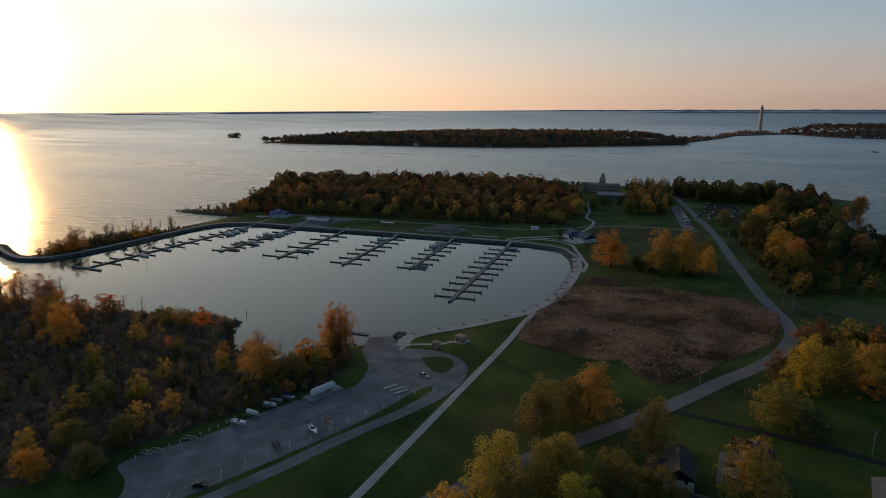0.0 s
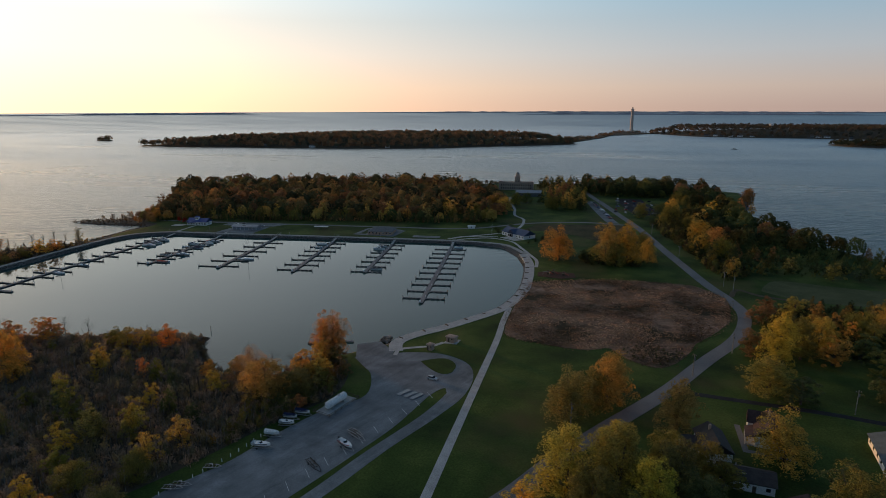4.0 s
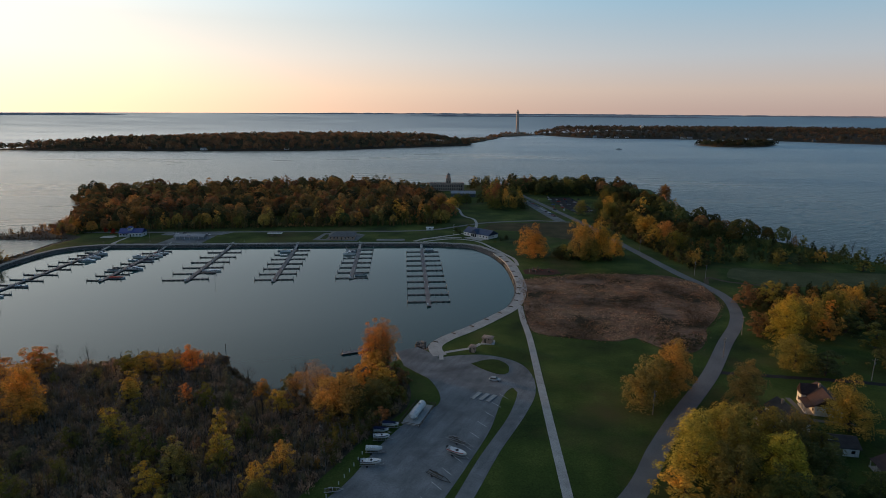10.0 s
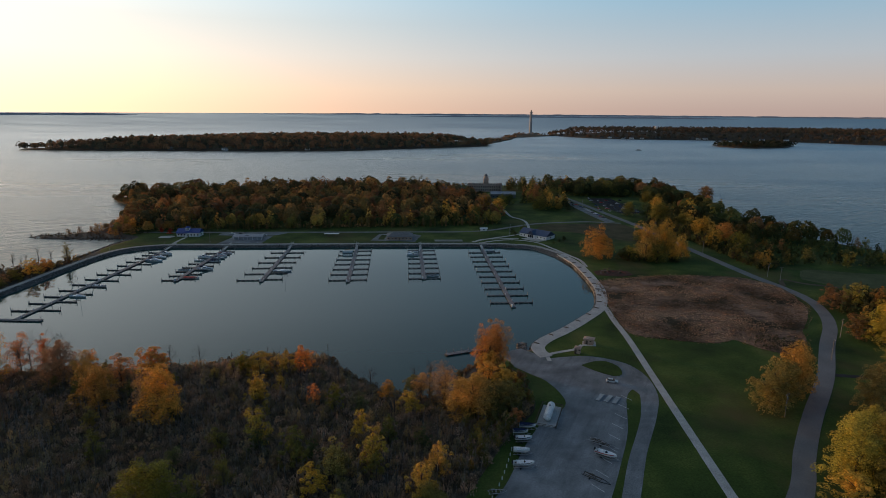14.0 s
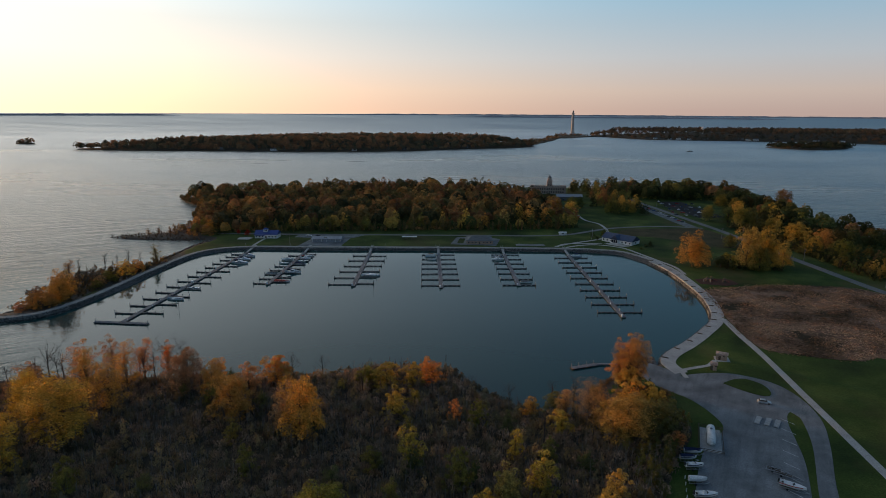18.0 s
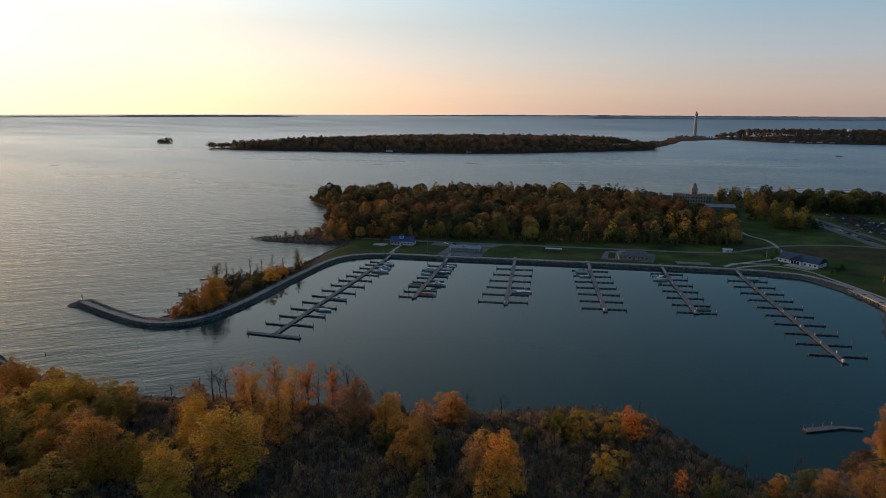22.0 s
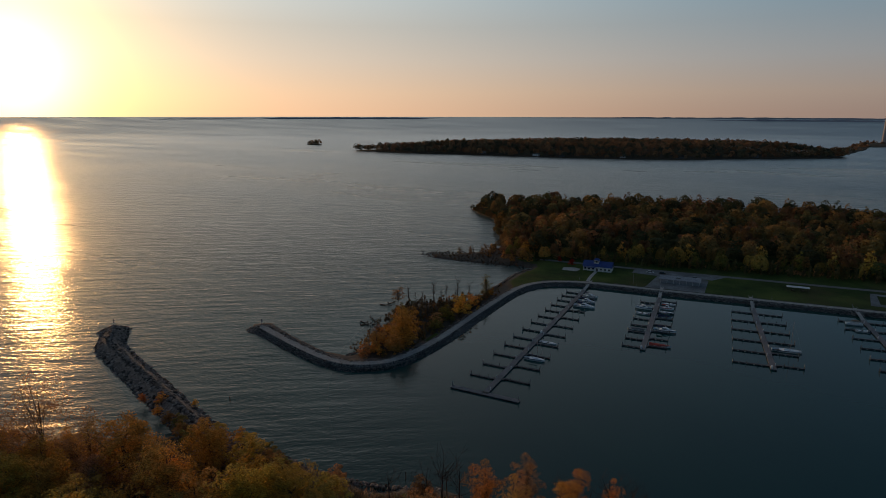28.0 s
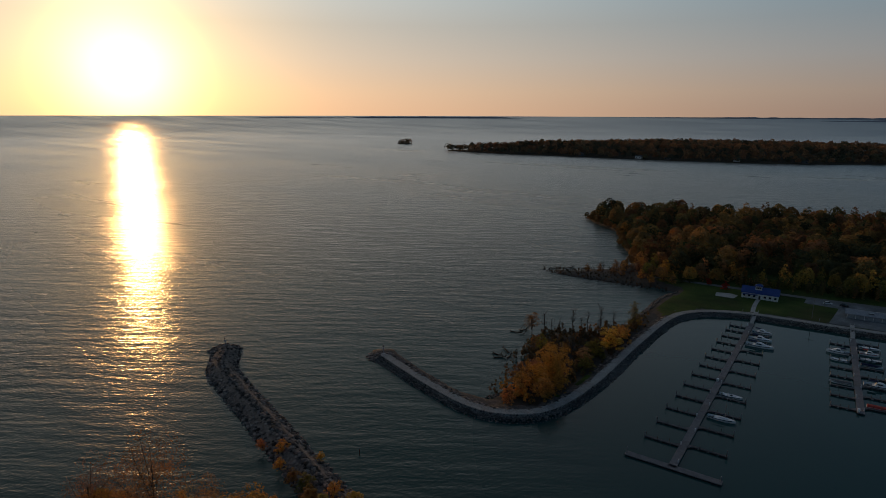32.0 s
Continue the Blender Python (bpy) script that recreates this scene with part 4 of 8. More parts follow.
def brush_kind(seed, height, width, strokes, leaves):
    """A clump of scrub: thin upright stems and a few dull leaves on them."""
    rng = np.random.default_rng(seed)
    n = strokes + leaves
    a, r = rng.uniform(0, 6.283, n), width / 2 * np.sqrt(rng.uniform(0, 1, n))
    k = 1 - 0.6 * (r / (width / 2)) ** 2
    stem = np.arange(n) < strokes
    z0 = np.where(stem, rng.uniform(0, 0.35, n), rng.uniform(0.15, 0.85, n)) * height * k
    ln = np.where(stem, rng.uniform(0.35, 0.7, n) * height * k, rng.uniform(0.4, 0.8, n))
    w = np.where(stem, rng.uniform(0.04, 0.09, n), rng.uniform(0.14, 0.26, n))
    up = np.stack([np.cos(a) * 0.35, np.sin(a) * 0.35, np.ones(n)], 1) + rng.normal(0, 1, (n, 3)) * np.where(stem, 0.2, 0.9)[:, None]
    up /= np.linalg.norm(up, axis=1, keepdims=True)
    side = np.cross(up, rng.normal(size=(n, 3)))
    side /= np.maximum(1e-6, np.linalg.norm(side, axis=1, keepdims=True))
    c = np.stack([np.cos(a) * r, np.sin(a) * r, z0], 1)
    e = c + up * ln[:, None]
    q = side * w[:, None]
    v = np.stack([c - q, c + q, e + q * 0.6, e - q * 0.6], 1).reshape(-1, 3)
    return dict(v=v, q=np.arange(n * 4).reshape(n, 4), h=height, w=width)


def bare_kind(seed, height, spread, r0, mat):
    """A leafless tree: trunk, limbs and twigs."""
    rng = np.random.default_rng(seed)
    cs = [(rng.uniform(-1, 1) * spread, rng.uniform(-1, 1) * spread, height * rng.uniform(0.4, 1.0)) for _ in range(18)]
    me = trunk_geo(rng, height * 0.3, cs, r0, height * 1.2, 6, 18).mesh("trunk")
    me.materials.append(mat)
    return me


BIG = [tree_kind(100 + i, 20.0, 18.0, 1.4, 150, 12000, 0.43, 0.42, (i - 2) * 0.6) for i in range(5)]
MID = [tree_kind(120 + i, 12.0, 9.0, 0.8, 60, 4300, 0.35, 0.22, (i - 1.5) * 0.4) for i in range(5)]
AIRY = [tree_kind(130 + i, 17.0, 10.0, 2.4, 46, 5200, 0.27, 0.24, (i - 1) * 0.5, 1.6, 3) for i in range(4)]
HAZY = [tree_kind(135 + i, 17.0, 13.0, 1.2, 90, 9500, 0.2, 0.2, (i - 1) * 0.5, 1.5, 4) for i in range(2)]
DOME = [dome_kind(210 + i, 12.5, 10.5 + (i % 3), 560, 1.25, 5 + i % 4) for i in range(7)]
POPLAR = [tree_kind(150 + i, 11.0, 4.2, 0.8, 20, 420, 0.75, 0.14, 0.0, 1.6) for i in range(3)]
FOREST = [tree_kind(140 + i, 13.0, 10.0 + (i % 3), 1.5, 26, 560, 1.0, 0.26, 0.0, 1.45) for i in range(6)]
YOUNG = [tree_kind(170 + i, 13.0, 10.0, 1.5, 22, 300, 1.1, 0.26, 0.0, 1.5) for i in range(5)]
TWIG = [brush_kind(240 + i, 3.6, 4.4, 70, 26) for i in range(5)]
SHRUB = [tree_kind(180 + i, 3.4, 4.2, 0.2, 8, 56, 1.0, 0.08, 0.0, 1.4) for i in range(5)]
BARE = [bare_kind(190 + i, 9.0, 2.6, 0.15, M_BARK) for i in range(3)]
SNAG = [bare_kind(195 + i, 8.0, 0.8, 0.17, M_BARK) for i in range(3)]

GOLD, AMBER, ORANGE, RUST = (0.50, 0.345, 0.068), (0.54, 0.295, 0.07), (0.60, 0.26, 0.078), (0.24, 0.135, 0.06)
OLIVE, GREEN, DARK, TAN, RED = (0.19, 0.175, 0.045), (0.10, 0.12, 0.04), (0.055, 0.065, 0.022), (0.46, 0.26, 0.12), (0.42, 0.025, 0.015)
COLOUR_WORDS = {GOLD: "golden yellow", AMBER: "amber", ORANGE: "bright orange", RUST: "rust-brown", OLIVE: "olive and yellow", GREEN: "dull green", DARK: "dark green", TAN: "tan", RED: "scarlet"}
tree_rng = np.random.default_rng(7)


def tree(kind, x, y, w, h, colour=GOLD, z=LAND, label="", group="", name="tree"):
    """One tree, w wide and h high: trunk and crown under an empty at its foot."""
    e = new(name)
    e.matrix_world = Matrix.LocRotScale((x, y, z), Euler((0, 0, tree_rng.uniform(0, 6.28))), (w / kind["w"], w / kind["w"], h / kind["h"]))
    for nm, me in (("trunk", kind["trunk"]), ("crown", kind["crown"])):
        o = new(nm, me)
        o.parent = e
    j = tree_rng.uniform(0.82, 1.2, 3)
    o.color = (min(1, colour[0] * j[0]), min(1, colour[1] * j[0] * (0.8 + 0.2 * j[1])), min(1, colour[2] * j[2]), 1)
    word = COLOUR_WORDS.get(colour, "autumn")
    size = "tall" if h > 16 else "broad" if w > 11 else "small"
    return tagged(e, label or f"{size} {word} autumn tree with a leafy crown", name, group)


def bare(me, x, y, s, z=LAND, label="leafless grey tree with bare branches", group="bare trees"):
    e = thing("bare_tree", label, "tree", Matrix.LocRotScale((x, y, z), Euler((0, 0, tree_rng.uniform(0, 6.28))), (s, s, s)), group)
    part("trunk", me, M_BARK, e)
    return e


def pick(seq):
    return seq[int(tree_rng.integers(len(seq)))]


def woods(name, spots, kinds, colours, label, scale=(0.75, 1.15), z=LAND, seed=1, ground=None, flat=False):
    """Many trees joined into one mesh, each with its own colour."""
    rng = np.random.default_rng(seed)
    vs, qs, ts, k = [], [], [], 0
    for x, y in spots:
        kd = kinds[rng.integers(len(kinds))]
        a, s = rng.uniform(0, 6.28), rng.uniform(*scale)
        r = np.array([[math.cos(a), -math.sin(a), 0], [math.sin(a), math.cos(a), 0], [0, 0, rng.uniform(0.9, 1.1) if not flat else rng.uniform(0.75, 1.3) / s ** 0.65]]) * s
        zz = z if ground is None else ground(x, y)
        vs.append(kd["v"] @ r.T + (x, y, zz))
        qs.append(kd["q"] + k)
        k += len(kd["v"])
        c = np.array(colours[int(np.clip((noise.noise((x * 0.017, y * 0.017, seed)) * 0.7 + 0.5 + rng.normal(0, 0.22)) * len(colours), 0, len(colours) - 1))]) * rng.uniform(0.6, 1.3)
        ts.append(np.tile((*c, 1.0), (len(kd["q"]), 1)))
    me = big_mesh(name, np.concatenate(vs), np.concatenate(qs), [M_LEAF_MIX], np.concatenate(ts))
    return tagged(new(name, me), label, "woods", "", "stuff")


# the woods on the point: front ranks are single trees, the rest one mass
FRONT = [(-500, 470), (-473, 448), (-452, 472), (-404, 482), (-306, 503), (-230, 520), (-163, 540)]
WOOD = [(-505, 455), (-473, 443), (-452, 467), (-404, 477), (-306, 498), (-230, 515), (-160, 533), (-163, 600), (-180, 660), (-205, 720), (-225, 735), (-240, 780), (-270, 795), (-350, 785), (-420, 775), (-480, 745), (-545, 722), (-600, 680), (-618, 652), (-570, 608), (-536, 540), (-512, 500)]
pts = scatter(WOOD, 12.0, np.random.default_rng(31))
fd = edge_distance(FRONT, pts[:, 0], pts[:, 1], False)
near = fd < 11
wood_colours = [(0.34, 0.165, 0.065), (0.27, 0.135, 0.06), (0.09, 0.085, 0.038), (0.36, 0.21, 0.075), (0.22, 0.12, 0.058), (0.20, 0.155, 0.058), (0.075, 0.08, 0.036), (0.27, 0.18, 0.068), (0.14, 0.125, 0.05), (0.31, 0.20, 0.075), (0.065, 0.07, 0.034), (0.38, 0.235, 0.075)]
west = pts[:, 0] < -440
woods("woods", pts[near & west], DOME + FOREST, [AMBER, (0.34, 0.19, 0.05), RUST, OLIVE, (0.44, 0.26, 0.07), TAN], "amber and rust trees at the western edge of the woods", (0.7, 1.1), seed=30)
woods("woods", pts[near & ~west], DOME + FOREST, [OLIVE, (0.36, 0.27, 0.07), (0.40, 0.28, 0.07), GREEN, (0.24, 0.15, 0.05), (0.34, 0.18, 0.05), (0.12, 0.13, 0.04), (0.28, 0.22, 0.07)], "olive and gold trees along the front of the woods", (0.7, 1.1), seed=31)
woods("woods", pts[~near], DOME + FOREST, wood_colours, "dense mixed autumn woods on the point", (0.8, 1.75), seed=32, flat=True)
woods("undergrowth", scatter([(-500, 460), (-473, 445), (-452, 468), (-404, 477), (-306, 498), (-230, 515), (-160, 533), (-162, 545), (-230, 526), (-306, 510), (-404, 489), (-452, 480), (-490, 470)], 3.2, np.random.default_rng(33)), SHRUB, [DARK, GREEN, OLIVE, TAN], "brush along the foot of the woods", (0.6, 1.1), seed=34)

shore = np.array(spline([(-516, 470), (-514, 484), (-520, 508), (-536, 532), (-552, 560), (-568, 598), (-606, 630), (-621, 650), (-615, 670), (-584, 702), (-540, 732), (-480, 752), (-420, 782), (-350, 792), (-270, 802), (-215, 834)], 5.0))
shore = shore + np.random.default_rng(77).uniform(-3.0, 3.0, shore.shape)
woods("shore_trees", shore, DOME, [(0.26, 0.14, 0.05), (0.15, 0.10, 0.045), (0.10, 0.09, 0.04), (0.20, 0.13, 0.05)], "low rust and olive trees along the water's edge", (0.3, 0.65), seed=78, z=0.3)
# full golden crowns that stand out along the front of the woods
for x, y, w, h, c in [(-484, 463, 12, 11, AMBER), (-463, 474, 10, 13, ORANGE), (-446, 480, 11, 12, AMBER), (-418, 487, 12, 14, AMBER), (-398, 492, 9, 13, OLIVE), (-372, 497, 12, 15, GOLD), (-352, 501, 9, 11, OLIVE), (-326, 506, 14, 17, (0.38, 0.29, 0.08)), (-303, 511, 11, 15, OLIVE), (-284, 514, 10, 16, (0.40, 0.30, 0.08)), (-262, 520, 12, 18, GOLD), (-246, 523, 10, 14, AMBER), (-228, 530, 13, 17, (0.30, 0.25, 0.08)), (-206, 540, 18, 19, (0.44, 0.27, 0.07)), (-190, 548, 15, 17, AMBER), (-215, 560, 13, 19, GOLD), (-178, 535, 10, 13, OLIVE)]:
    tree(pick(FOREST), x, y, w, h, c, label="tall golden tree along the front of the woods", group="trees along the woods")
# a rank of slim young poplars in front of the woods
rank = np.array([(p[0] + dx, p[1] + dy) for dy in (0.0, 5.0) for dx, p in zip(np.random.default_rng(35).uniform(-2, 2, 400), spline([(-440, 464), (-404, 472), (-306, 493), (-230, 509), (-170, 524)], 4.2))])
woods("young_poplars", rank, POPLAR, [(0.16, 0.125, 0.055), (0.13, 0.115, 0.05), (0.18, 0.12, 0.055), (0.24, 0.18, 0.07)], "rank of slim young olive poplars before the woods", (0.55, 0.95), seed=35)
# the western grove, seen from above at the end
for x, y in scatter([(-545, 95), (-508, 132), (-470, 152), (-436, 155), (-398, 150), (-380, 125), (-388, 95), (-450, 88)], 15.0, np.random.default_rng(29)):
    k = tree_rng.uniform(0.75, 1.2)
    tree(pick(BIG + MID + AIRY[:2]), x, y, 15 * k, 15 * k, pick([GOLD, AMBER, (0.52, 0.34, 0.07), (0.42, 0.30, 0.07), TAN, (0.48, 0.27, 0.06), AMBER]), group="grove by the western breakwater", label="full autumn tree in the dense western grove")
for x, y, s, c in [(-520, 170, 4, ORANGE), (-513, 172, 5, AMBER), (-491, 164, 6, OLIVE), (-500, 177, 3, GOLD), (-482, 166, 6, AMBER), (-474, 166, 7, GOLD), (-466, 168, 6, AMBER), (-458, 166, 8, GOLD), (-449, 165, 7, OLIVE), (-486, 160, 7, RUST), (-497, 164, 5, RUST), (-468, 160, 8, AMBER), (-478, 158, 8, OLIVE), (-440, 163, 6, OLIVE), (-506, 166, 4, AMBER)]:
    tree(pick(MID), x, y, s, s * 0.9, c, z=1.6, label="amber bush rooted in the breakwater stones", group="breakwater bushes", name="bush")

# single trees: kind, place, width, height, colour
for kd, x, y, w, h, c in [
        # by the field and the road
        (BIG, -89, 405, 24, 23, AMBER), (BIG, -57, 401, 19, 27, GOLD), (BIG, -43, 404, 20, 28, (0.40, 0.26, 0.05)), (BIG, -50, 397, 14, 16, OLIVE), (MID, -72, 406, 12, 8, DARK), (MID, -64, 412, 12, 9, OLIVE), (BIG, -29, 412, 13, 17, GOLD), (BIG, -33, 440, 18, 15, OLIVE), (BIG, -30, 596, 16, 14, OLIVE), (BIG, -12, 588, 17, 15, GREEN), (BIG, -46, 470, 12, 10, OLIVE),
        (BIG, -64, 180, 18, 18, (0.25, 0.21, 0.06)), (BIG, -51, 193, 17, 19, (0.52, 0.31, 0.07)), (BIG, -55, 187, 12, 14, OLIVE), (BIG, -28, 181, 14, 17, (0.31, 0.22, 0.065)), (BIG, -24, 153, 13, 14, (0.20, 0.17, 0.045)), (MID, -18, 149, 11, 10, OLIVE),
        (BIG, -60, 134, 17, 20, (0.42, 0.37, 0.065)), (BIG, -53, 124, 15, 16, OLIVE), (BIG, -46, 139, 18, 20, (0.27, 0.25, 0.05)), (BIG, -37, 130, 15, 18, (0.36, 0.34, 0.06)), (BIG, -31, 139, 14, 18, (0.13, 0.13, 0.04)), (MID, -67, 121, 14, 11, GOLD), (BIG, -43, 120, 17, 14, GREEN), (BIG, -35, 150, 15, 15, OLIVE), (BIG, -26, 131, 13, 14, GREEN), (BIG, -49, 150, 14, 16, (0.30, 0.27, 0.055)), (MID, -25, 146, 9, 10, OLIVE), (MID, -11, 130, 11, 8, GREEN), (MID, -30, 121, 12, 10, OLIVE), (MID, 14, 150, 15, 12, GREEN),
        (BIG, 17, 250, 17, 21, (0.38, 0.305, 0.06)), (BIG, 38, 270, 15, 15, (0.40, 0.32, 0.06)), (BIG, 28, 258, 14, 17, OLIVE), (MID, 8, 256, 13, 11, (0.20, 0.12, 0.05)), (BIG, 8, 219, 19, 13, (0.27, 0.24, 0.06)), (MID, 17, 213, 13, 10, GREEN),
        (BIG, 1.5, 168, 18, 18, GOLD), (BIG, 10, 140, 16, 17, OLIVE), (BIG, 25, 150, 17, 16, OLIVE), (MID, 47, 223, 12, 11, GREEN), (MID, 66, 240, 13, 11, OLIVE), (MID, 52, 262, 13, 11, GREEN), (BIG, 58, 285, 16, 14, OLIVE), (BIG, 74, 300, 16, 13, GOLD),
        # by the ramp and round the inlet
        (AIRY, -170, 202, 10, 18, (0.60, 0.30, 0.07)), (AIRY, -163, 204, 10, 19, (0.60, 0.31, 0.07)), (AIRY, -167, 199, 13, 20.5, (0.62, 0.30, 0.07)), (AIRY, -165, 202, 11, 20, (0.60, 0.28, 0.07)), (MID, -168, 198, 10, 11, GOLD), (MID, -165, 200, 8, 8, OLIVE), (BIG, -173, 163, 18, 15, (0.54, 0.32, 0.07)), (BIG, -163, 168, 15, 11, OLIVE), (MID, -161, 182, 11, 10, GOLD), (MID, -156, 176, 9, 8, OLIVE), (MID, -168, 182, 11, 11, AMBER), (HAZY, -183, 171, 17, 15, (0.52, 0.28, 0.09)), (AIRY, -192, 174, 10, 9, AMBER), (MID, -201, 128, 9, 12, (0.34, 0.27, 0.065)), (MID, -240, 137, 9, 12, (0.32, 0.26, 0.065)), (MID, -212, 121, 10, 12, (0.34, 0.28, 0.065)), (MID, -185, 116, 9, 9, GOLD),
        (MID, -157, 160, 6, 5, ORANGE), (MID, -154, 190, 7, 5, RUST), (MID, -194, 163, 9, 8, GOLD), (MID, -209, 145, 6, 9, GOLD), (MID, -181, 127, 8, 10, GOLD), (MID, -224, 126, 9, 13, OLIVE), (BIG, -194, 99, 11, 9, (0.26, 0.22, 0.06)), (BIG, -180, 108, 10, 9, OLIVE), (BIG, -176, 93, 11, 9, (0.22, 0.19, 0.05)), (BIG, -188, 84, 11, 9, AMBER), (MID, -200, 88, 8, 9, GOLD), (MID, -206, 104, 8, 8, OLIVE), (MID, -215, 114, 8, 9, GOLD), (MID, -196, 178, 8, 7, OLIVE), (MID, -205, 172, 8, 7, AMBER),
        # along the thicket's shore
        (BIG, -279, 147, 15, 20, AMBER), (BIG, -286, 154, 12, 15, TAN), (BIG, -308, 156, 15, 15, AMBER), (BIG, -321, 168, 13, 14, AMBER), (MID, -252, 164, 10, 11, GOLD), (MID, -230, 165, 5, 8, ORANGE), (MID, -260, 188, 12, 9, GOLD), (MID, -250, 190, 10, 9, GOLD), (MID, -243, 195, 11, 9, ORANGE), (MID, -268, 190, 10, 8, OLIVE),
        (BIG, -258, 105, 16, 13, OLIVE), (BIG, -357, 137, 22, 18, GOLD), (BIG, -362, 115, 15, 17, GOLD), (MID, -335, 111, 7, 9, OLIVE), (AIRY, -369, 178, 11, 15, TAN), (AIRY, -357, 180, 11, 14, ORANGE), (AIRY, -348, 182, 9, 13, ORANGE), (MID, -303, 188, 10, 9, ORANGE), (AIRY, -378, 172, 11, 14, ORANGE),
        (AIRY, -366, 160, 13, 19, (0.58, 0.34, 0.08)), (AIRY, -356, 168, 11, 17, AMBER), (BIG, -335, 173, 15, 16, TAN), (MID, -303, 184, 12, 11, AMBER), (MID, -310, 174, 12, 12, TAN), (BIG, -456, 134, 20, 16, AMBER), (BIG, -432, 141, 18, 14, OLIVE), (BIG, -424, 118, 19, 17, OLIVE), (AIRY, -402, 128, 18, 15, TAN), (BIG, -375, 144, 13, 15, GOLD),
        (AIRY, -352, 153, 14, 18, (0.58, 0.34, 0.08)), (BIG, -393, 122, 18, 17, AMBER), (HAZY, -500, 125, 23, 27, (0.36, 0.19, 0.10)), (HAZY, -514, 116, 19, 20, (0.36, 0.20, 0.10)), (HAZY, -486, 131, 17, 19, (0.42, 0.22, 0.09)), (BIG, -475, 134, 21, 18, AMBER), (MID, -452, 158, 13, 9, OLIVE), (MID, -441, 158, 10, 7, RUST), (BIG, -490, 112, 17, 15, OLIVE), (BIG, -460, 108, 17, 16, GOLD), (BIG, -412, 145, 14, 12, OLIVE), (AIRY, -388, 158, 12, 12, TAN), (MID, -396, 168, 9, 7, RUST), (MID, -420, 160, 10, 8, TAN)]:
    grow = 1.28 if x < -345 else 1.14
    c = (0.44, 0.315, 0.07) if x < -380 and c == OLIVE else c
    tree(pick(kd), x, y, w * 1.06, h * grow, c)
# on the breakwater
for kd, x, y, w, h, c in [(BIG, -468, 268, 18, 16, (0.54, 0.29, 0.06)), (MID, -473, 254, 10, 8, AMBER), (MID, -465, 256, 9, 9, AMBER), (AIRY, -505, 320, 8, 8, RUST), (AIRY, -478, 262, 9, 8, RUST), (MID, -478, 262, 8, 6, AMBER), (MID, -463, 318, 12, 10, GOLD), (MID, -466, 308, 9, 7, OLIVE), (MID, -463, 328, 9, 8, AMBER), (AIRY, -465, 354, 8, 12, OLIVE), (MID, -474, 246, 6, 5, ORANGE), (MID, -468, 300, 7, 5, TAN), (MID, -480, 278, 7, 5, TAN), (MID, -464, 336, 6, 5, AMBER), (MID, -463, 290, 8, 6, OLIVE), (AIRY, -487, 297, 6, 8, OLIVE)]:
    tree(pick(kd), x, y, w * 1.1, h * 1.2, c, z=1.4, label="autumn tree on the lake side of the breakwater", group="breakwater trees")
for x, y, k in ((-499, 322, 1.3), (-495, 331, 0.7), (-489, 334, 1.5), (-486, 337, 0.9), (-483, 338, 1.15), (-479, 344, 1.6), (-478, 340, 0.8), (-474, 350, 1.2), (-503, 317, 0.8), (-478, 296, 0.9), (-475, 303, 1.2), (-492, 292, 0.6)):
    bare(pick(SNAG), x, y, k, 0.8, "dead bare trunk on the breakwater shore", "dead trunks")
for x, y, k in ((-497, 326, 0.7), (-484, 333, 0.6), (-476, 338, 0.8), (-472, 300, 0.7), (-484, 282, 0.6), (-490, 287, 0.5), (-487, 312, 0.6)):
    bare(pick(BARE), x, y, k, 0.8, "bare thicket tree on the breakwater shore", "bare trees")
for x, y, s in ((-288, 194, 1.0), (-300, 192, 1.1), (-344, 186, 1.2), (-392, 176, 1.1), (-362, 184, 1.3), (-330, 186, 0.9), (-196, 186, 0.9), (-183, 184, 1.0), (-176, 188, 0.9), (-520, 446, 0.8), (-508, 452, 0.9), (-500, 440, 0.8), (-528, 440, 0.7), (-495, 452, 0.9)):
    bare(pick(BARE), x, y, s)
for x, y in scatter([(-330, 110), (-190, 110), (-180, 160), (-215, 176), (-260, 195), (-330, 175)], 15.0, np.random.default_rng(40)):
    bare(pick(SNAG), x, y, tree_rng.uniform(0.6, 1.1), LAND, "dead leafless trunk in the scrub", "dead trunks")
for x, y, s in ((-507, 446, 6), (-514, 450, 6), (-500, 458, 8), (-490, 452, 8), (-522, 446, 6), (-485, 462, 9), (-480, 448, 8), (-494, 445, 6), (-510, 458, 7), (-503, 470, 9), (-530, 443, 5), (-517, 462, 6), (-486, 441, 6), (-474, 446, 7), (-508, 482, 9)):
    tree(pick(AIRY), x, y, s, s * 1.2, pick([TAN, RUST, AMBER]), z=1.2, label="thin rust-brown tree on the muddy spit", group="spit trees")
tree(MID[0], -444, 452, 5, 5.5, RED, label="small scarlet maple beside the harbour house")
tree(MID[1], -455, 458, 4, 4.5, RED, label="small scarlet maple at the edge of the woods")
for x, y, s in ((-141, 500, 7), (-151, 492, 6), (-124, 495, 4), (-148, 483, 4), (-113, 458, 4), (-108, 465, 5), (-118, 452, 3)):
    tree(pick(MID), x, y, s, s * 0.9, pick([DARK, GREEN]), label="rounded dark green shrub by the visitor centre", group="garden shrubs", name="shrub")

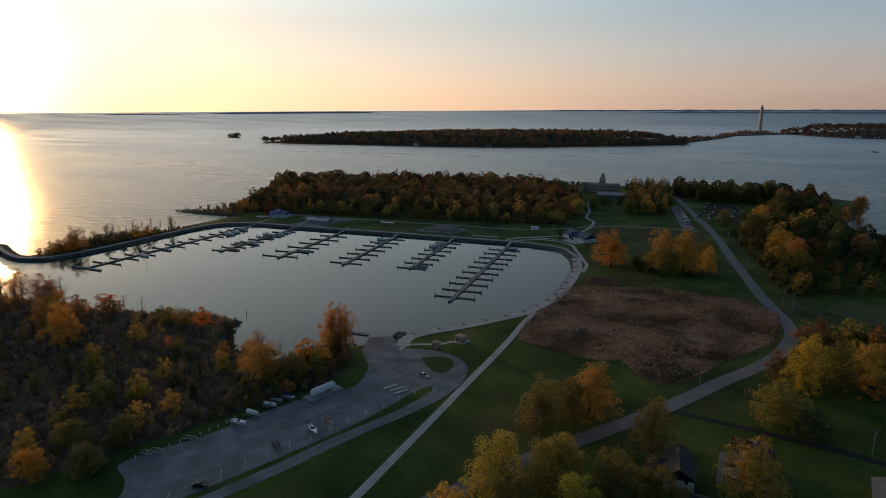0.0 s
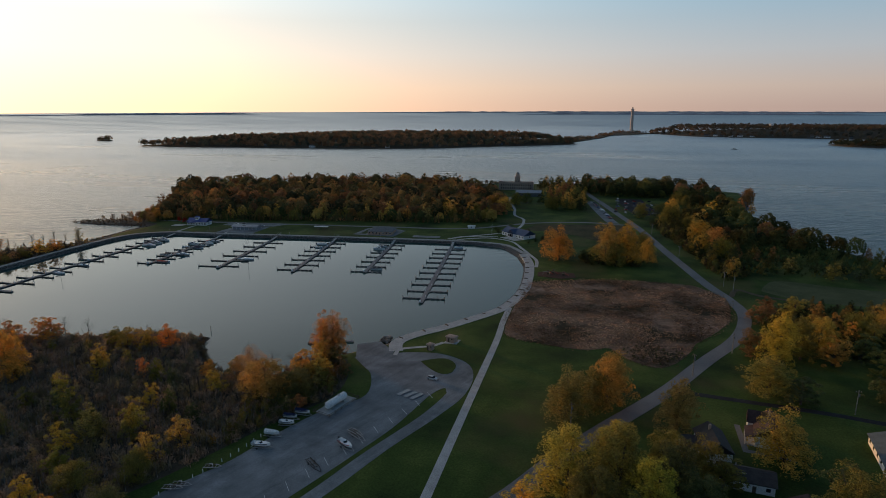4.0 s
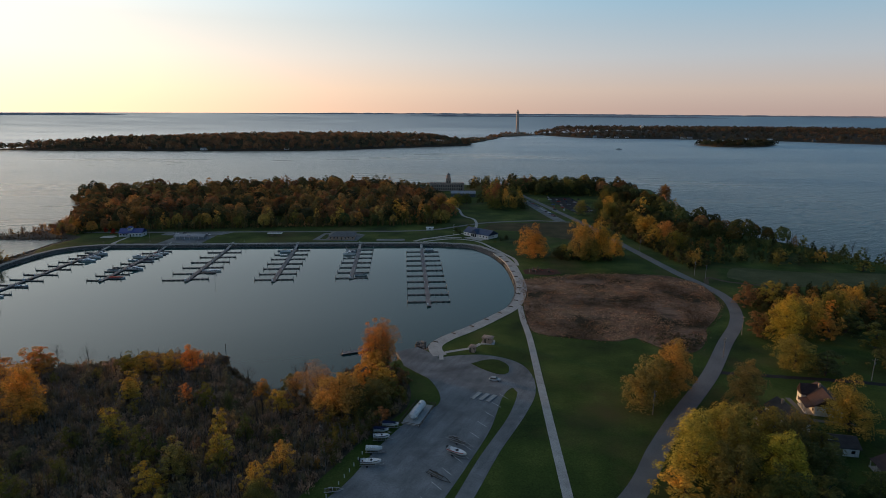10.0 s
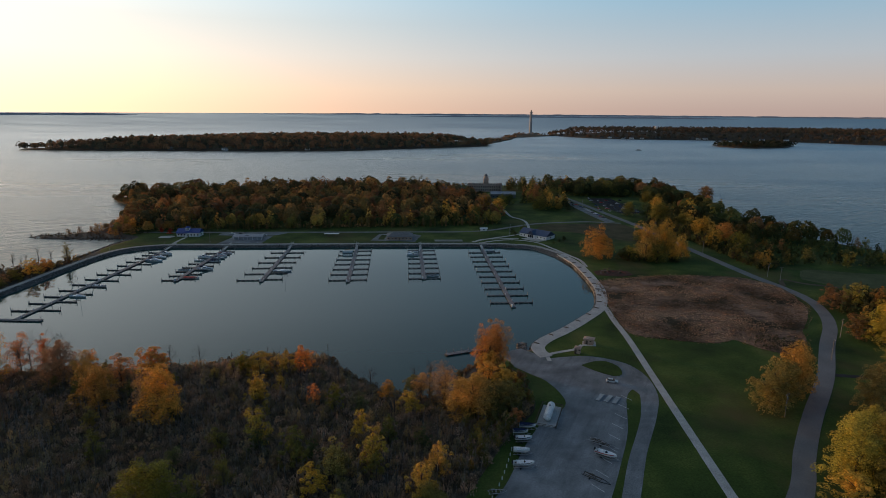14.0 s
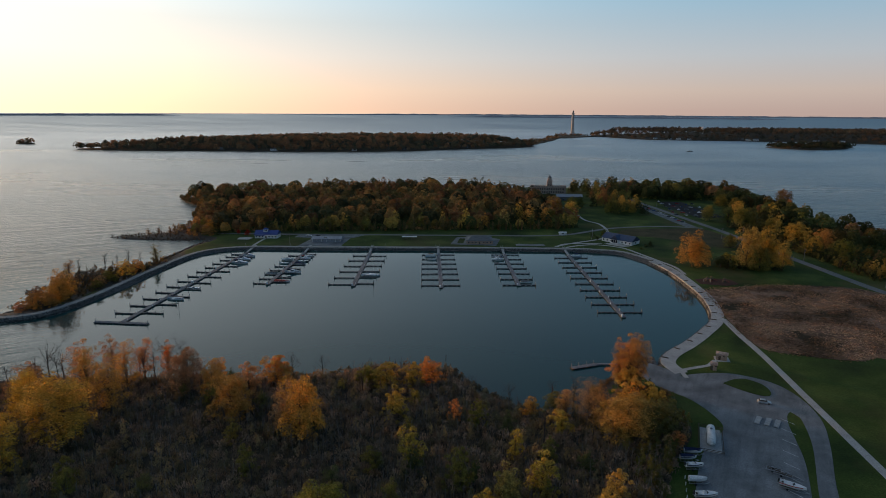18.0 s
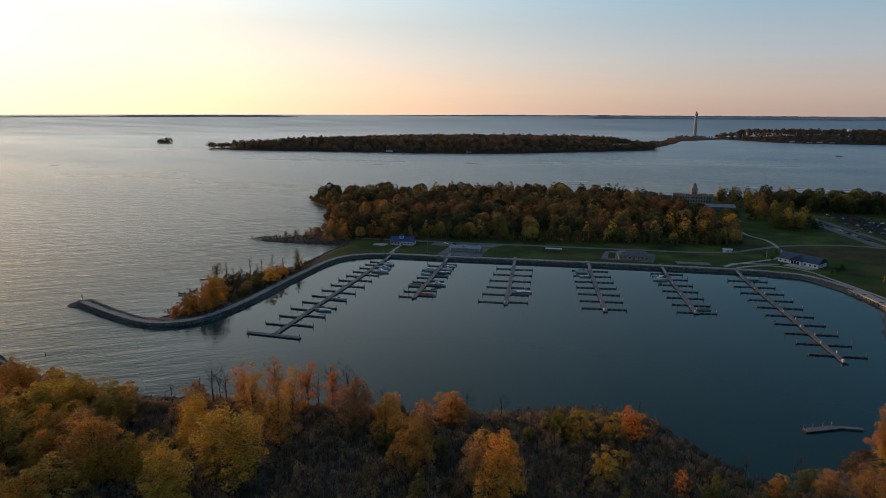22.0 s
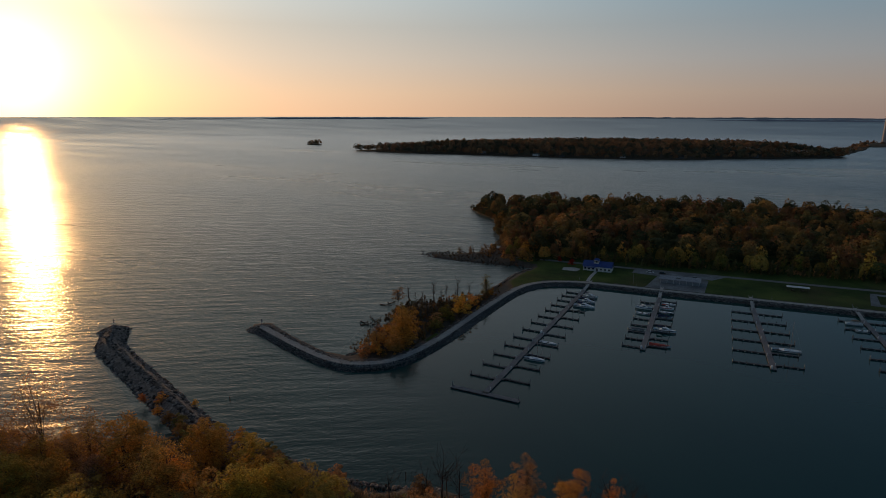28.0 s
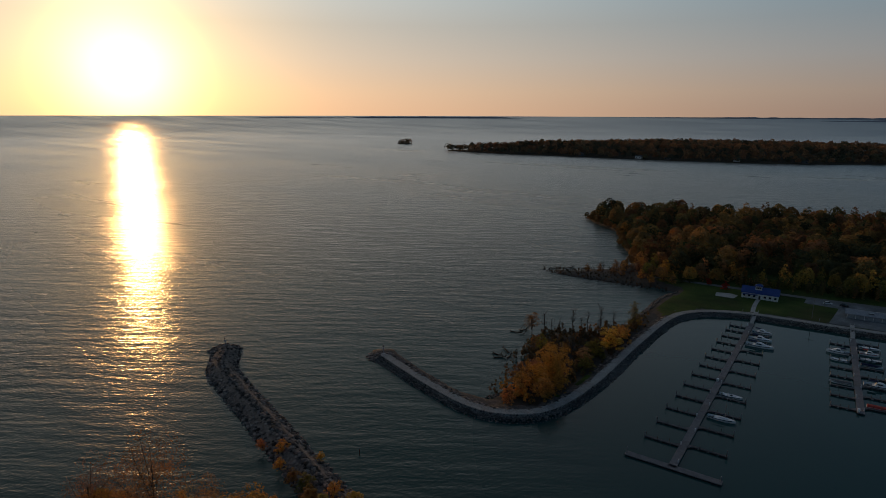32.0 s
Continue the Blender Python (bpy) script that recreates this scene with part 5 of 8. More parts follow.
# scrub and reeds in the thicket
woods("hedge", scatter([(-180, 176), (-172, 195), (-160, 203), (-152, 190), (-151, 170), (-160, 150), (-168, 128), (-176, 128), (-172, 146), (-176, 160)], 3.6, np.random.default_rng(36)), YOUNG, [(0.20, 0.15, 0.04), (0.14, 0.13, 0.035), (0.10, 0.10, 0.03), (0.26, 0.15, 0.04), (0.18, 0.09, 0.03)], "dense olive and amber hedge beside the lot", (0.28, 0.5), seed=37)
woods("thicket", scatter(SCRUB, 7.0, np.random.default_rng(38)), YOUNG, [(0.34, 0.25, 0.13), (0.28, 0.22, 0.15), (0.20, 0.18, 0.11), (0.38, 0.27, 0.13), (0.28, 0.195, 0.14)], "uneven young trees and tall brush of the thicket", (0.16, 0.46), seed=39)
for x, y in scatter([(-335, 100), (-190, 100), (-182, 150), (-212, 172), (-258, 196), (-335, 178)], 19.0, np.random.default_rng(57)):
    k = tree_rng.uniform(4.0, 7.5)
    tree(pick(MID + AIRY), x, y, k, k * tree_rng.uniform(1.0, 1.7), pick([OLIVE, OLIVE, (0.26, 0.21, 0.06), (0.2, 0.14, 0.08), GREEN]), group="young trees in the scrub", label="thin young yellow and olive tree in the scrub")
woods("scrub", scatter(SCRUB, 3.0, np.random.default_rng(42)), TWIG, [(0.32, 0.235, 0.175), (0.25, 0.19, 0.145), (0.19, 0.16, 0.10), (0.38, 0.27, 0.205), (0.28, 0.21, 0.155), (0.33, 0.25, 0.14)], "dense grey-brown leafless scrub with dull leaves", (0.4, 1.1), seed=43)
inlet = np.array(spline([(-300, 194), (-287, 199), (-263, 209), (-247, 211), (-238, 209), (-229, 198), (-218, 188), (-206, 181), (-190, 177), (-179, 179), (-177, 190), (-178, 199), (-172, 208), (-164, 213)], 1.8))
inlet = np.concatenate([inlet + np.random.default_rng(87 + k).uniform(-2.2, 1.6, inlet.shape) for k in range(2)])
woods("brush", inlet, SHRUB + TWIG, [(0.10, 0.075, 0.04), (0.16, 0.11, 0.06), (0.12, 0.10, 0.04), (0.22, 0.15, 0.06)], "dark brush hanging over the inlet's edge", (0.4, 0.8), seed=90, z=0.3)
woods("brush", scatter([(-468, 428), (-552, 428), (-553, 442), (-538, 448), (-524, 460), (-518, 480), (-508, 480), (-498, 465), (-484, 446)], 3.0, np.random.default_rng(82)), SHRUB, [(0.06, 0.045, 0.03), (0.09, 0.06, 0.035), (0.045, 0.04, 0.025), (0.14, 0.085, 0.045)], "low dark brush and driftwood litter on the spit", (0.25, 0.65), seed=83, z=0.4)
woods("brush", scatter([(-500, 318), (-492, 332), (-480, 342), (-472, 356), (-464, 362), (-462, 300), (-466, 250), (-482, 250), (-488, 275)], 4.4, np.random.default_rng(79)), SHRUB, [(0.10, 0.075, 0.04), RUST, (0.13, 0.10, 0.05), AMBER], "taller dark brush behind the breakwater", (0.8, 1.5), seed=80, z=0.6)
woods("brush", scatter([(-484, 246), (-465, 250), (-460, 275), (-461, 330), (-460, 372), (-468, 380), (-471, 350), (-484, 332), (-500, 320), (-496, 288)], 3.4, np.random.default_rng(52)), SHRUB, [(0.16, 0.10, 0.05), (0.24, 0.14, 0.06), (0.12, 0.10, 0.045), (0.10, 0.07, 0.035), (0.34, 0.19, 0.06)], "russet brush on the lake side of the breakwater", (0.35, 0.8), seed=53, z=1.0)
# belts east of the road and round the winery
EASTWOOD = [(22, 372), (30, 395), (60, 402), (110, 408), (150, 396), (190, 366), (222, 332), (236, 340), (192, 386), (152, 428), (134, 458), (92, 515), (66, 560), (64, 640), (60, 700), (70, 800), (10, 845), (-60, 840), (-95, 825), (-70, 735), (20, 735), (15, 640), (-15, 560), (8, 440)]
ep = scatter(EASTWOOD, 12.5, np.random.default_rng(44))
one = edge_distance([(22, 372), (8, 440), (-15, 560), (15, 640)], ep[:, 0], ep[:, 1], False) < 22
woods("woods", ep[one], FOREST, [OLIVE, OLIVE, GREEN, DARK, DARK, (0.36, 0.26, 0.06), (0.24, 0.17, 0.04)], "mixed autumn trees beside the road", (0.65, 1.15), seed=84)
woods("woods", scatter([(14, 380), (1, 440), (-23, 560), (-6, 562), (16, 440), (32, 398)], 7.5, np.random.default_rng(92)), FOREST, [DARK, GREEN, OLIVE, (0.12, 0.10, 0.04), (0.26, 0.19, 0.05)], "young roadside trees tangled with brush", (0.3, 0.62), seed=93)
woods("undergrowth", scatter([(16, 378), (3, 440), (-21, 560), (0, 562), (24, 440), (38, 398)], 3.4, np.random.default_rng(85)), SHRUB, [DARK, (0.10, 0.09, 0.035), OLIVE, (0.09, 0.075, 0.04), DARK], "dark tangled brush beside the road", (0.8, 1.7), seed=86)
southern = ep[:, 1] < 470
woods("woods", ep[~one & ~southern], DOME, [OLIVE, GREEN, DARK, DARK, (0.12, 0.09, 0.025), RUST], "mixed autumn woods between road and shore", (0.7, 1.45), seed=45)
woods("woods", ep[~one & southern], FOREST, [OLIVE, GREEN, DARK, GREEN, (0.14, 0.11, 0.03), RUST], "low mixed belt of trees along the eastern shore", (0.4, 0.85), seed=47)
for x, y, w, h, c in [(112, 409, 10, 10, GOLD), (118, 412, 7, 8, AMBER), (80, 397, 13, 12, OLIVE), (160, 397, 12, 9, OLIVE), (130, 386, 12, 8, OLIVE), (96, 402, 10, 9, GREEN), (60, 410, 12, 11, OLIVE), (66, 520, 16, 15, GOLD), (52, 540, 15, 15, AMBER), (44, 565, 16, 16, OLIVE), (30, 590, 17, 17, GOLD), (22, 560, 16, 17, AMBER), (60, 600, 14, 15, AMBER), (70, 655, 12, 16, ORANGE), (78, 640, 10, 14, AMBER), (40, 620, 15, 17, GOLD), (14, 540, 15, 17, GOLD)]:
    tree(pick(FOREST), x, y, w, h, c, group="trees on the eastern shore", label="autumn tree standing out on the eastern shore")
for x, y, k in ((150, 436, 1.3), (156, 428, 1.1), (142, 446, 1.0), (164, 420, 1.2), (122, 470, 1.2), (112, 482, 1.3), (104, 492, 1.2), (98, 505, 1.0), (128, 462, 0.9), (174, 408, 1.0), (118, 476, 0.9), (107, 487, 0.8)):
    bare(pick(BARE), x, y, k, 0.8, "leafless tree on the eastern shore", "bare trees on the eastern shore")
woods("undergrowth", scatter(EASTWOOD, 6.0, np.random.default_rng(45)), SHRUB, [DARK, GREEN, OLIVE], "dark brush between road and shore", (0.6, 1.2), seed=46)
for poly, sp, seed in [([(-135, 650), (-110, 622), (-85, 610), (-80, 640), (-88, 700), (-95, 735), (-130, 735), (-132, 700)], 11.0, 47), ([(-155, 775), (-120, 760), (-72, 740), (-60, 790), (-60, 835), (-150, 835)], 12.0, 48)]:
    woods("woods", scatter(poly, sp, np.random.default_rng(seed)), FOREST, [OLIVE, GREEN, (0.36, 0.25, 0.06), DARK, DARK, OLIVE, RUST], "autumn trees in the grounds of the winery", (0.9, 1.35), seed=seed + 40)
# big crowns between the winery, the car parks and the path
for x, y, w, h, c in [(-165, 590, 20, 17, GOLD), (-178, 610, 18, 16, (0.32, 0.2, 0.05)), (-160, 640, 17, 15, OLIVE), (-185, 560, 16, 14, OLIVE), (-172, 545, 14, 12, OLIVE), (-150, 655, 15, 13, GREEN), (-118, 625, 18, 15, OLIVE), (-100, 632, 17, 14, GOLD), (-5, 575, 20, 18, OLIVE), (-2, 600, 20, 20, GOLD), (8, 540, 18, 17, OLIVE), (14, 500, 20, 18, GOLD), (20, 470, 20, 18, AMBER), (22, 440, 18, 16, OLIVE), (10, 455, 14, 15, GOLD), (-40, 740, 22, 19, DARK), (-10, 745, 22, 19, DARK), (20, 720, 20, 18, GREEN), (10, 690, 18, 15, OLIVE), (-60, 760, 22, 18, DARK), (-90, 770, 22, 17, GREEN), (-115, 745, 18, 14, (0.36, 0.17, 0.06)), (85, 700, 14, 20, RUST), (90, 730, 16, 18, RUST)]:
    tree(pick(BIG), x, y, w, h, c, label="large rounded autumn tree near the winery", group="trees by the winery")
woods("undergrowth", scatter([(-70, 396), (-34, 396), (-32, 412), (-75, 414)], 3.0, np.random.default_rng(54)), SHRUB, [DARK, GREEN, (0.08, 0.07, 0.03)], "dark brush under the golden trees", (0.8, 1.4), seed=55)
woods("undergrowth", scatter([(-46, 246), (-40, 238), (-30, 234), (-20, 246), (-18, 256), (-30, 254), (-40, 256)], 2.6, np.random.default_rng(59)), SHRUB, [(0.08, 0.065, 0.03), DARK, (0.10, 0.08, 0.05)], "dark brush at the corner of the field", (0.2, 0.45), seed=60)
THICKET_E = [(14, 262), (28, 262), (50, 264), (90, 260), (150, 272), (215, 310), (190, 350), (130, 345), (60, 338), (34, 330), (22, 300)]
for x, y, w, h, c in [(37, 310, 14, 12, (0.30, 0.26, 0.06)), (46, 305, 9, 12, (0.45, 0.25, 0.06)), (48, 288, 9, 12, (0.44, 0.26, 0.06)), (55, 281, 8, 11, AMBER), (60, 276, 11, 12, OLIVE), (75, 284, 10, 12, (0.40, 0.22, 0.06)), (90, 284, 13, 12, AMBER), (39, 255, 12, 12, AMBER), (56, 246, 14, 11, OLIVE), (70, 290, 11, 11, (0.26, 0.21, 0.06)), (20, 303, 12, 11, RUST), (28, 318, 9, 9, (0.2, 0.11, 0.04)), (102, 276, 12, 12, GOLD), (112, 292, 13, 12, OLIVE), (126, 284, 12, 12, AMBER), (140, 300, 13, 13, GOLD)]:
    tree(pick(MID), x, y, w * 1.1, h * 1.1, c, group="trees east of the road", label="bright autumn tree in the thicket east of the road")
woods("woods", scatter(THICKET_E, 9.0, np.random.default_rng(49)), FOREST, [OLIVE, GREEN, DARK, (0.34, 0.24, 0.06), (0.13, 0.11, 0.04), DARK, (0.24, 0.18, 0.05)], "olive and amber trees of the thicket east of the road", (0.4, 0.75), seed=49)
woods("undergrowth", scatter(THICKET_E, 3.4, np.random.default_rng(50)), SHRUB, [DARK, GREEN, DARK, (0.07, 0.06, 0.03)], "dark brush east of the road", (0.6, 1.2), seed=51)

# ---- the far islands ----
FAR_KIND = [dome_kind(230 + i, 15.0, 17.0, 52, 4.2, 4) for i in range(4)]


def far_island(name, poly, hill, label, seed, spacing, colours, size=(0.6, 1.15), keep=None):
    """A low island: shore, rising ground and hazy woods."""
    rng = np.random.default_rng(seed)
    line = spline(poly + [poly[0]], 25)[:-1]
    line = line + rng.uniform(-5, 5, line.shape)
    mid = line.mean(0)
    g = Geo()
    rings = [[(*(mid + (p - mid) * k), z) for p in line] for k, z in ((1.0, -1.0), (0.995, 1.0), (0.93, 2.2), (0.7, 2 + hill * 0.6), (0.3, 2 + hill))]
    g.rings(rings)
    structure(name, g, M_SCRUB, label + ", its low shore and ground", "island")

    def high(x, y):
        e = float(edge_distance([tuple(p) for p in line[::3]], np.array(x), np.array(y)))
        return 1.0 + min(hill, e * hill / 120)

    spots = scatter([tuple(p) for p in line], spacing, rng)
    if keep:
        spots = spots[keep(spots)]
    return woods("far_woods", spots, FAR_KIND, colours, "hazy autumn woods on " + label, size, seed=seed + 1, ground=high)


FC = [(0.20, 0.135, 0.08), (0.13, 0.115, 0.07), (0.25, 0.135, 0.075), (0.28, 0.16, 0.085), (0.10, 0.095, 0.065), (0.075, 0.08, 0.055)]
far_island("island", [(-1400, 1440), (-1242, 1432), (-952, 1466), (-760, 1488), (-551, 1554), (-384, 1688), (-226, 1804), (-190, 1880), (-240, 2010), (-420, 2120), (-680, 2130), (-950, 2000), (-1180, 1780), (-1340, 1560), (-1420, 1470)], 18, "the long wooded island", 61, 15, FC)
far_island("island", [(-235, 1880), (-190, 1960), (-120, 2250), (-70, 2560), (-40, 2700), (60, 2650), (75, 2720), (-60, 2800), (-110, 2640), (-170, 2300), (-270, 2000)], 0.5, "the narrow isthmus", 63, 22, FC, (0.4, 0.8), lambda p: (p[:, 1] < 2230) | (np.abs(p[:, 1] - 2440) < 110) | (p[:, 1] > 2640))
far_island("island", [(60, 2700), (244, 2430), (561, 2385), (754, 2338), (936, 2292), (1150, 2120), (1500, 2000), (1900, 2150), (1900, 2700), (1400, 3000), (800, 3050), (300, 2990), (90, 2850)], 24, "the inhabited island", 65, 23, [(0.13, 0.095, 0.065), (0.10, 0.085, 0.06), (0.15, 0.095, 0.06), (0.085, 0.08, 0.06), (0.07, 0.07, 0.055)])
far_island("island", [(521, 1992), (560, 1900), (620, 1880), (720, 1930), (799, 2045), (790, 2080), (700, 2060), (600, 2050)], 4, "the small rocky island", 67, 14, [(0.04, 0.05, 0.03), (0.06, 0.06, 0.03), (0.08, 0.06, 0.03)])
far_island("islet", [(-1765, 1638), (-1740, 1622), (-1712, 1632), (-1705, 1648), (-1730, 1660), (-1755, 1652)], 1, "the tiny islet", 69, 13, FC)

for x, y, w, h in ((-1748, 1640, 13, 15), (-1735, 1636, 12, 13), (-1722, 1642, 16, 19), (-1712, 1640, 13, 14), (-1730, 1650, 12, 17)):
    tree(pick(FOREST), x, y, w, h, pick([RUST, (0.15, 0.10, 0.05), (0.10, 0.09, 0.05)]), z=1.5, label="rust-brown tree on the tiny islet", group="islet trees")


def far_land(name, yaw0, yaw1, el0, top, seed, label):
    """Land on the horizon: a long low ridge with an uneven wooded top, its haze painted into the colour."""
    rng = np.random.default_rng(seed)
    r = 4500.0
    while (float(lake_height(r)) - 108) / r < math.tan(radians(el0)) and r < EDGE - 20:
        r += 10
    n = max(8, int(abs(yaw1 - yaw0) * 8))
    ring = []
    prof = np.convolve(rng.uniform(0.4, 1, n + 9), np.ones(5) / 5, "valid")
    for i in range(n + 1):
        a = radians(yaw0 + (yaw1 - yaw0) * i / n)
        k = min(1.0, 6 * min(i, n - i) / n + 0.15) * prof[i]
        d = np.array([-math.sin(a), math.cos(a)])
        z = float(lake_height(r))
        h = r * math.tan(radians(top)) * k
        c = np.array(CENTRE)
        ring.append([(*(c + d * (r + 0)), z - 2), (*(c + d * (r + 5)), z + h * 0.75), (*(c + d * (r + 20)), z + h), (*(c + d * (r + 60)), z + h * 0.6), (*(c + d * (r + 60)), z - 2)])
    g = Geo()
    g.rings(ring)
    return structure(name, g, M_HAZEWOOD, label, "distant land")


far_land("far_shore", 55.9, 46.5, -0.60, 0.09, 71, "thin haze-coloured island on the horizon")
far_land("far_shore", 47.3, 31.6, -0.58, 0.19, 72, "long low haze-coloured island on the horizon")
far_land("far_shore", 23.1, -45.0, -0.47, 0.14, 73, "distant haze-coloured wooded shore along the horizon")
far_land("far_shore", 8.0, -21.0, -0.72, 0.18, 74, "nearer haze-coloured shore below the horizon")


# bare trees along the thicket's shore
for i, (x, y, k) in enumerate(((-390, 170, 1.9), (-386, 172, 1.6), (-394, 168, 1.5), (-348, 183, 2.0), (-343, 185, 1.7), (-353, 181, 1.5), (-404, 165, 1.2), (-212, 178, 1.1), (-226, 184, 1.0))):
    bare(BARE[i % 3], x, y, k, LAND, "tall grey leafless tree on the thicket's shore")
for i, (x, y, k) in enumerate(((-189, 177, 1.7), (-192, 172, 1.1), (-200, 155, 1.2), (-184, 174, 1.0))):
    bare(SNAG[i % 3], x, y, k, LAND, "pale dead trunk standing over the inlet", "dead trunks")

# ---- tall dead grass in the field ----
def tufts(name, poly, spacing, seed, colours, label, height=(0.3, 0.75)):
    """Tussocks of narrow blades, joined, each tussock in its own shade."""
    rng = np.random.default_rng(seed)
    p = scatter(poly, spacing, rng)
    keep = np.array([noise.noise((x * 0.06, y * 0.06, 2.0)) + noise.noise((x * 0.2, y * 0.2, 5.0)) * 0.5 > rng.uniform(-0.75, 0.25) for x, y in p])
    p = p[keep]
    m = 7
    n = len(p)
    a = rng.uniform(0, 6.283, (n, m))
    r0 = rng.uniform(0.05, 0.3, (n, m))
    r1 = r0 + rng.uniform(0.15, 0.6, (n, m))
    h = rng.uniform(*height, (n, 1)) * rng.uniform(0.7, 1.2, (n, m))
    w = rng.uniform(0.06, 0.16, (n, m))
    dx, dy = np.cos(a), np.sin(a)
    cx, cy, z0 = p[:, 0][:, None], p[:, 1][:, None], Z1

    def corner(r, side, z, k):
        return np.stack([cx + dx * r - dy * w * side * k, cy + dy * r + dx * w * side * k, np.broadcast_to(z, r.shape)], 2)

    v = np.stack([corner(r0, -1, z0 - 0.05 + 0 * h, 1.0), corner(r0, 1, z0 - 0.05 + 0 * h, 1.0), corner(r1, 1, z0 + h, 0.4), corner(r1, -1, z0 + h, 0.4)], 2).reshape(-1, 3)
    q = np.arange(len(v)).reshape(-1, 4)
    patchy = np.array([noise.noise((x * 0.045, y * 0.045, 0.0)) for x, y in p])
    order = np.clip((patchy * 0.9 + 0.5 + rng.normal(0, 0.16, n)) * len(colours), 0, len(colours) - 1).astype(int)
    c = np.array(colours)[order] * rng.uniform(0.75, 1.3, (n, 1))
    t = np.concatenate([np.repeat(c, m, 0), np.ones((n * m, 1))], 1)
    me = big_mesh(name, v, q, [M_LEAF_MIX], t)
    return tagged(new(name, me), label, "grass", "", "stuff")


tufts("tall_grass", FIELD, 0.85, 55, [(0.09, 0.06, 0.036), (0.20, 0.13, 0.085), (0.33, 0.21, 0.145), (0.43, 0.285, 0.205), (0.50, 0.36, 0.265)], "dead brown tussocks of tall grass in the field", (0.15, 0.45))
mid_field = np.mean(FIELD, axis=0)
tufts("tall_grass", [tuple(mid_field + (np.array(q) - mid_field) * 1.045) for q in FIELD], 1.5, 61, [(0.10, 0.075, 0.04), (0.18, 0.13, 0.07), (0.26, 0.19, 0.11), (0.33, 0.25, 0.15)], "thin dry grass fringing the field", (0.15, 0.4))
tufts("reeds", SCRUB, 2.6, 56, [(0.27, 0.20, 0.13), (0.20, 0.155, 0.10), (0.15, 0.12, 0.07), (0.31, 0.24, 0.165)], "dull grey-brown reeds in the thicket", (0.8, 2.0))


def saplings(poly, spacing, seed, label):
    """A stand of dead grey saplings: leaning tapered stems with a fork, joined."""
    rng = np.random.default_rng(seed)
    p = scatter(poly, spacing, rng)
    p = p[[noise.noise((x * 0.035, y * 0.035, 9.0)) > rng.uniform(-0.5, 0.3) for x, y in p]]
    n = len(p)
    h = rng.uniform(2.5, 6.5, n)
    foot = np.stack([p[:, 0], p[:, 1], np.full(n, LAND)], 1)
    top = foot + np.stack([rng.normal(0, 0.5, n), rng.normal(0, 0.5, n), h], 1)
    segs = [(foot, top, 0.075, 0.025)]
    for _ in range(3):
        k = rng.uniform(0.45, 0.8, (n, 1))
        a = foot + (top - foot) * k
        segs.append((a, a + np.stack([rng.normal(0, 0.7, n), rng.normal(0, 0.7, n), rng.uniform(0.6, 1.6, n)], 1), 0.035, 0.012))
    vs, qs, k = [], [], 0
    for a, b, r0, r1 in segs:
        ring = [np.array((math.cos(t), math.sin(t), 0)) for t in (0, 2.094, 4.189)]
        v = np.stack([a + d * r0 for d in ring] + [b + d * r1 for d in ring], 1).reshape(-1, 3)
        base = np.arange(len(a))[:, None, None] * 6 + np.array([[0, 1, 4, 3], [1, 2, 5, 4], [2, 0, 3, 5]])[None]
        vs.append(v), qs.append(base.reshape(-1, 4) + k)
        k += len(v)
    me = big_mesh("dead_saplings", np.concatenate(vs), np.concatenate(qs), [M_DEADWOOD])
    return tagged(new("dead_saplings", me), label, "saplings", "", "stuff")


saplings(SCRUB, 2.3, 58, "stand of thin dead grey saplings in the thicket")


# ---- the marina: floating docks ----
def local(geo_fn, *args):
    g = Geo()
    geo_fn(g, *args)
    return g


FINGER_MESHES = {}


def finger_meshes(length):
    """A finger pier along +x: boards on top of black floats with gaps between them."""
    key = round(length * 2) / 2
    if key not in FINGER_MESHES:
        top = Geo().box(key / 2, 0, 0.42, key, 0.95, 0.14)
        top.add([(0, -0.47, 0.43), (1.6, -0.47, 0.43), (0, -1.7, 0.43), (0, -0.47, 0.56), (1.6, -0.47, 0.56), (0, -1.7, 0.56)], [(0, 2, 1), (3, 4, 5), (0, 1, 4, 3), (1, 2, 5, 4), (2, 0, 3, 5)])
        n = max(3, int(key / 2.6))
        fl = Geo().box(0, 0, -0.25, key / n * 0.74, 1.3, 0.68)
        post = Geo().tube((0, 0, 0.3), (0, 0, 1.75), 0.09, 0.08, 6).mesh("mooring_post")
        post.materials.append(M_TIMBER)
        pile = Geo().tube((key - 0.25, 0.62, -2.0), (key - 0.25, 0.62, 2.3), 0.13, 0.13, 8)
        out = []
        for nm, g, mt in (("boards", top, M_FINGER), ("float", fl, M_FLOAT), ("mooring_pole", pile, M_PILE)):
            me = g.mesh(nm)
            me.materials.append(mt)
            out.append(me)
        FINGER_MESHES[key] = (*out, post, [key * (i + 0.55) / n for i in range(n)])
    return FINGER_MESHES[key]


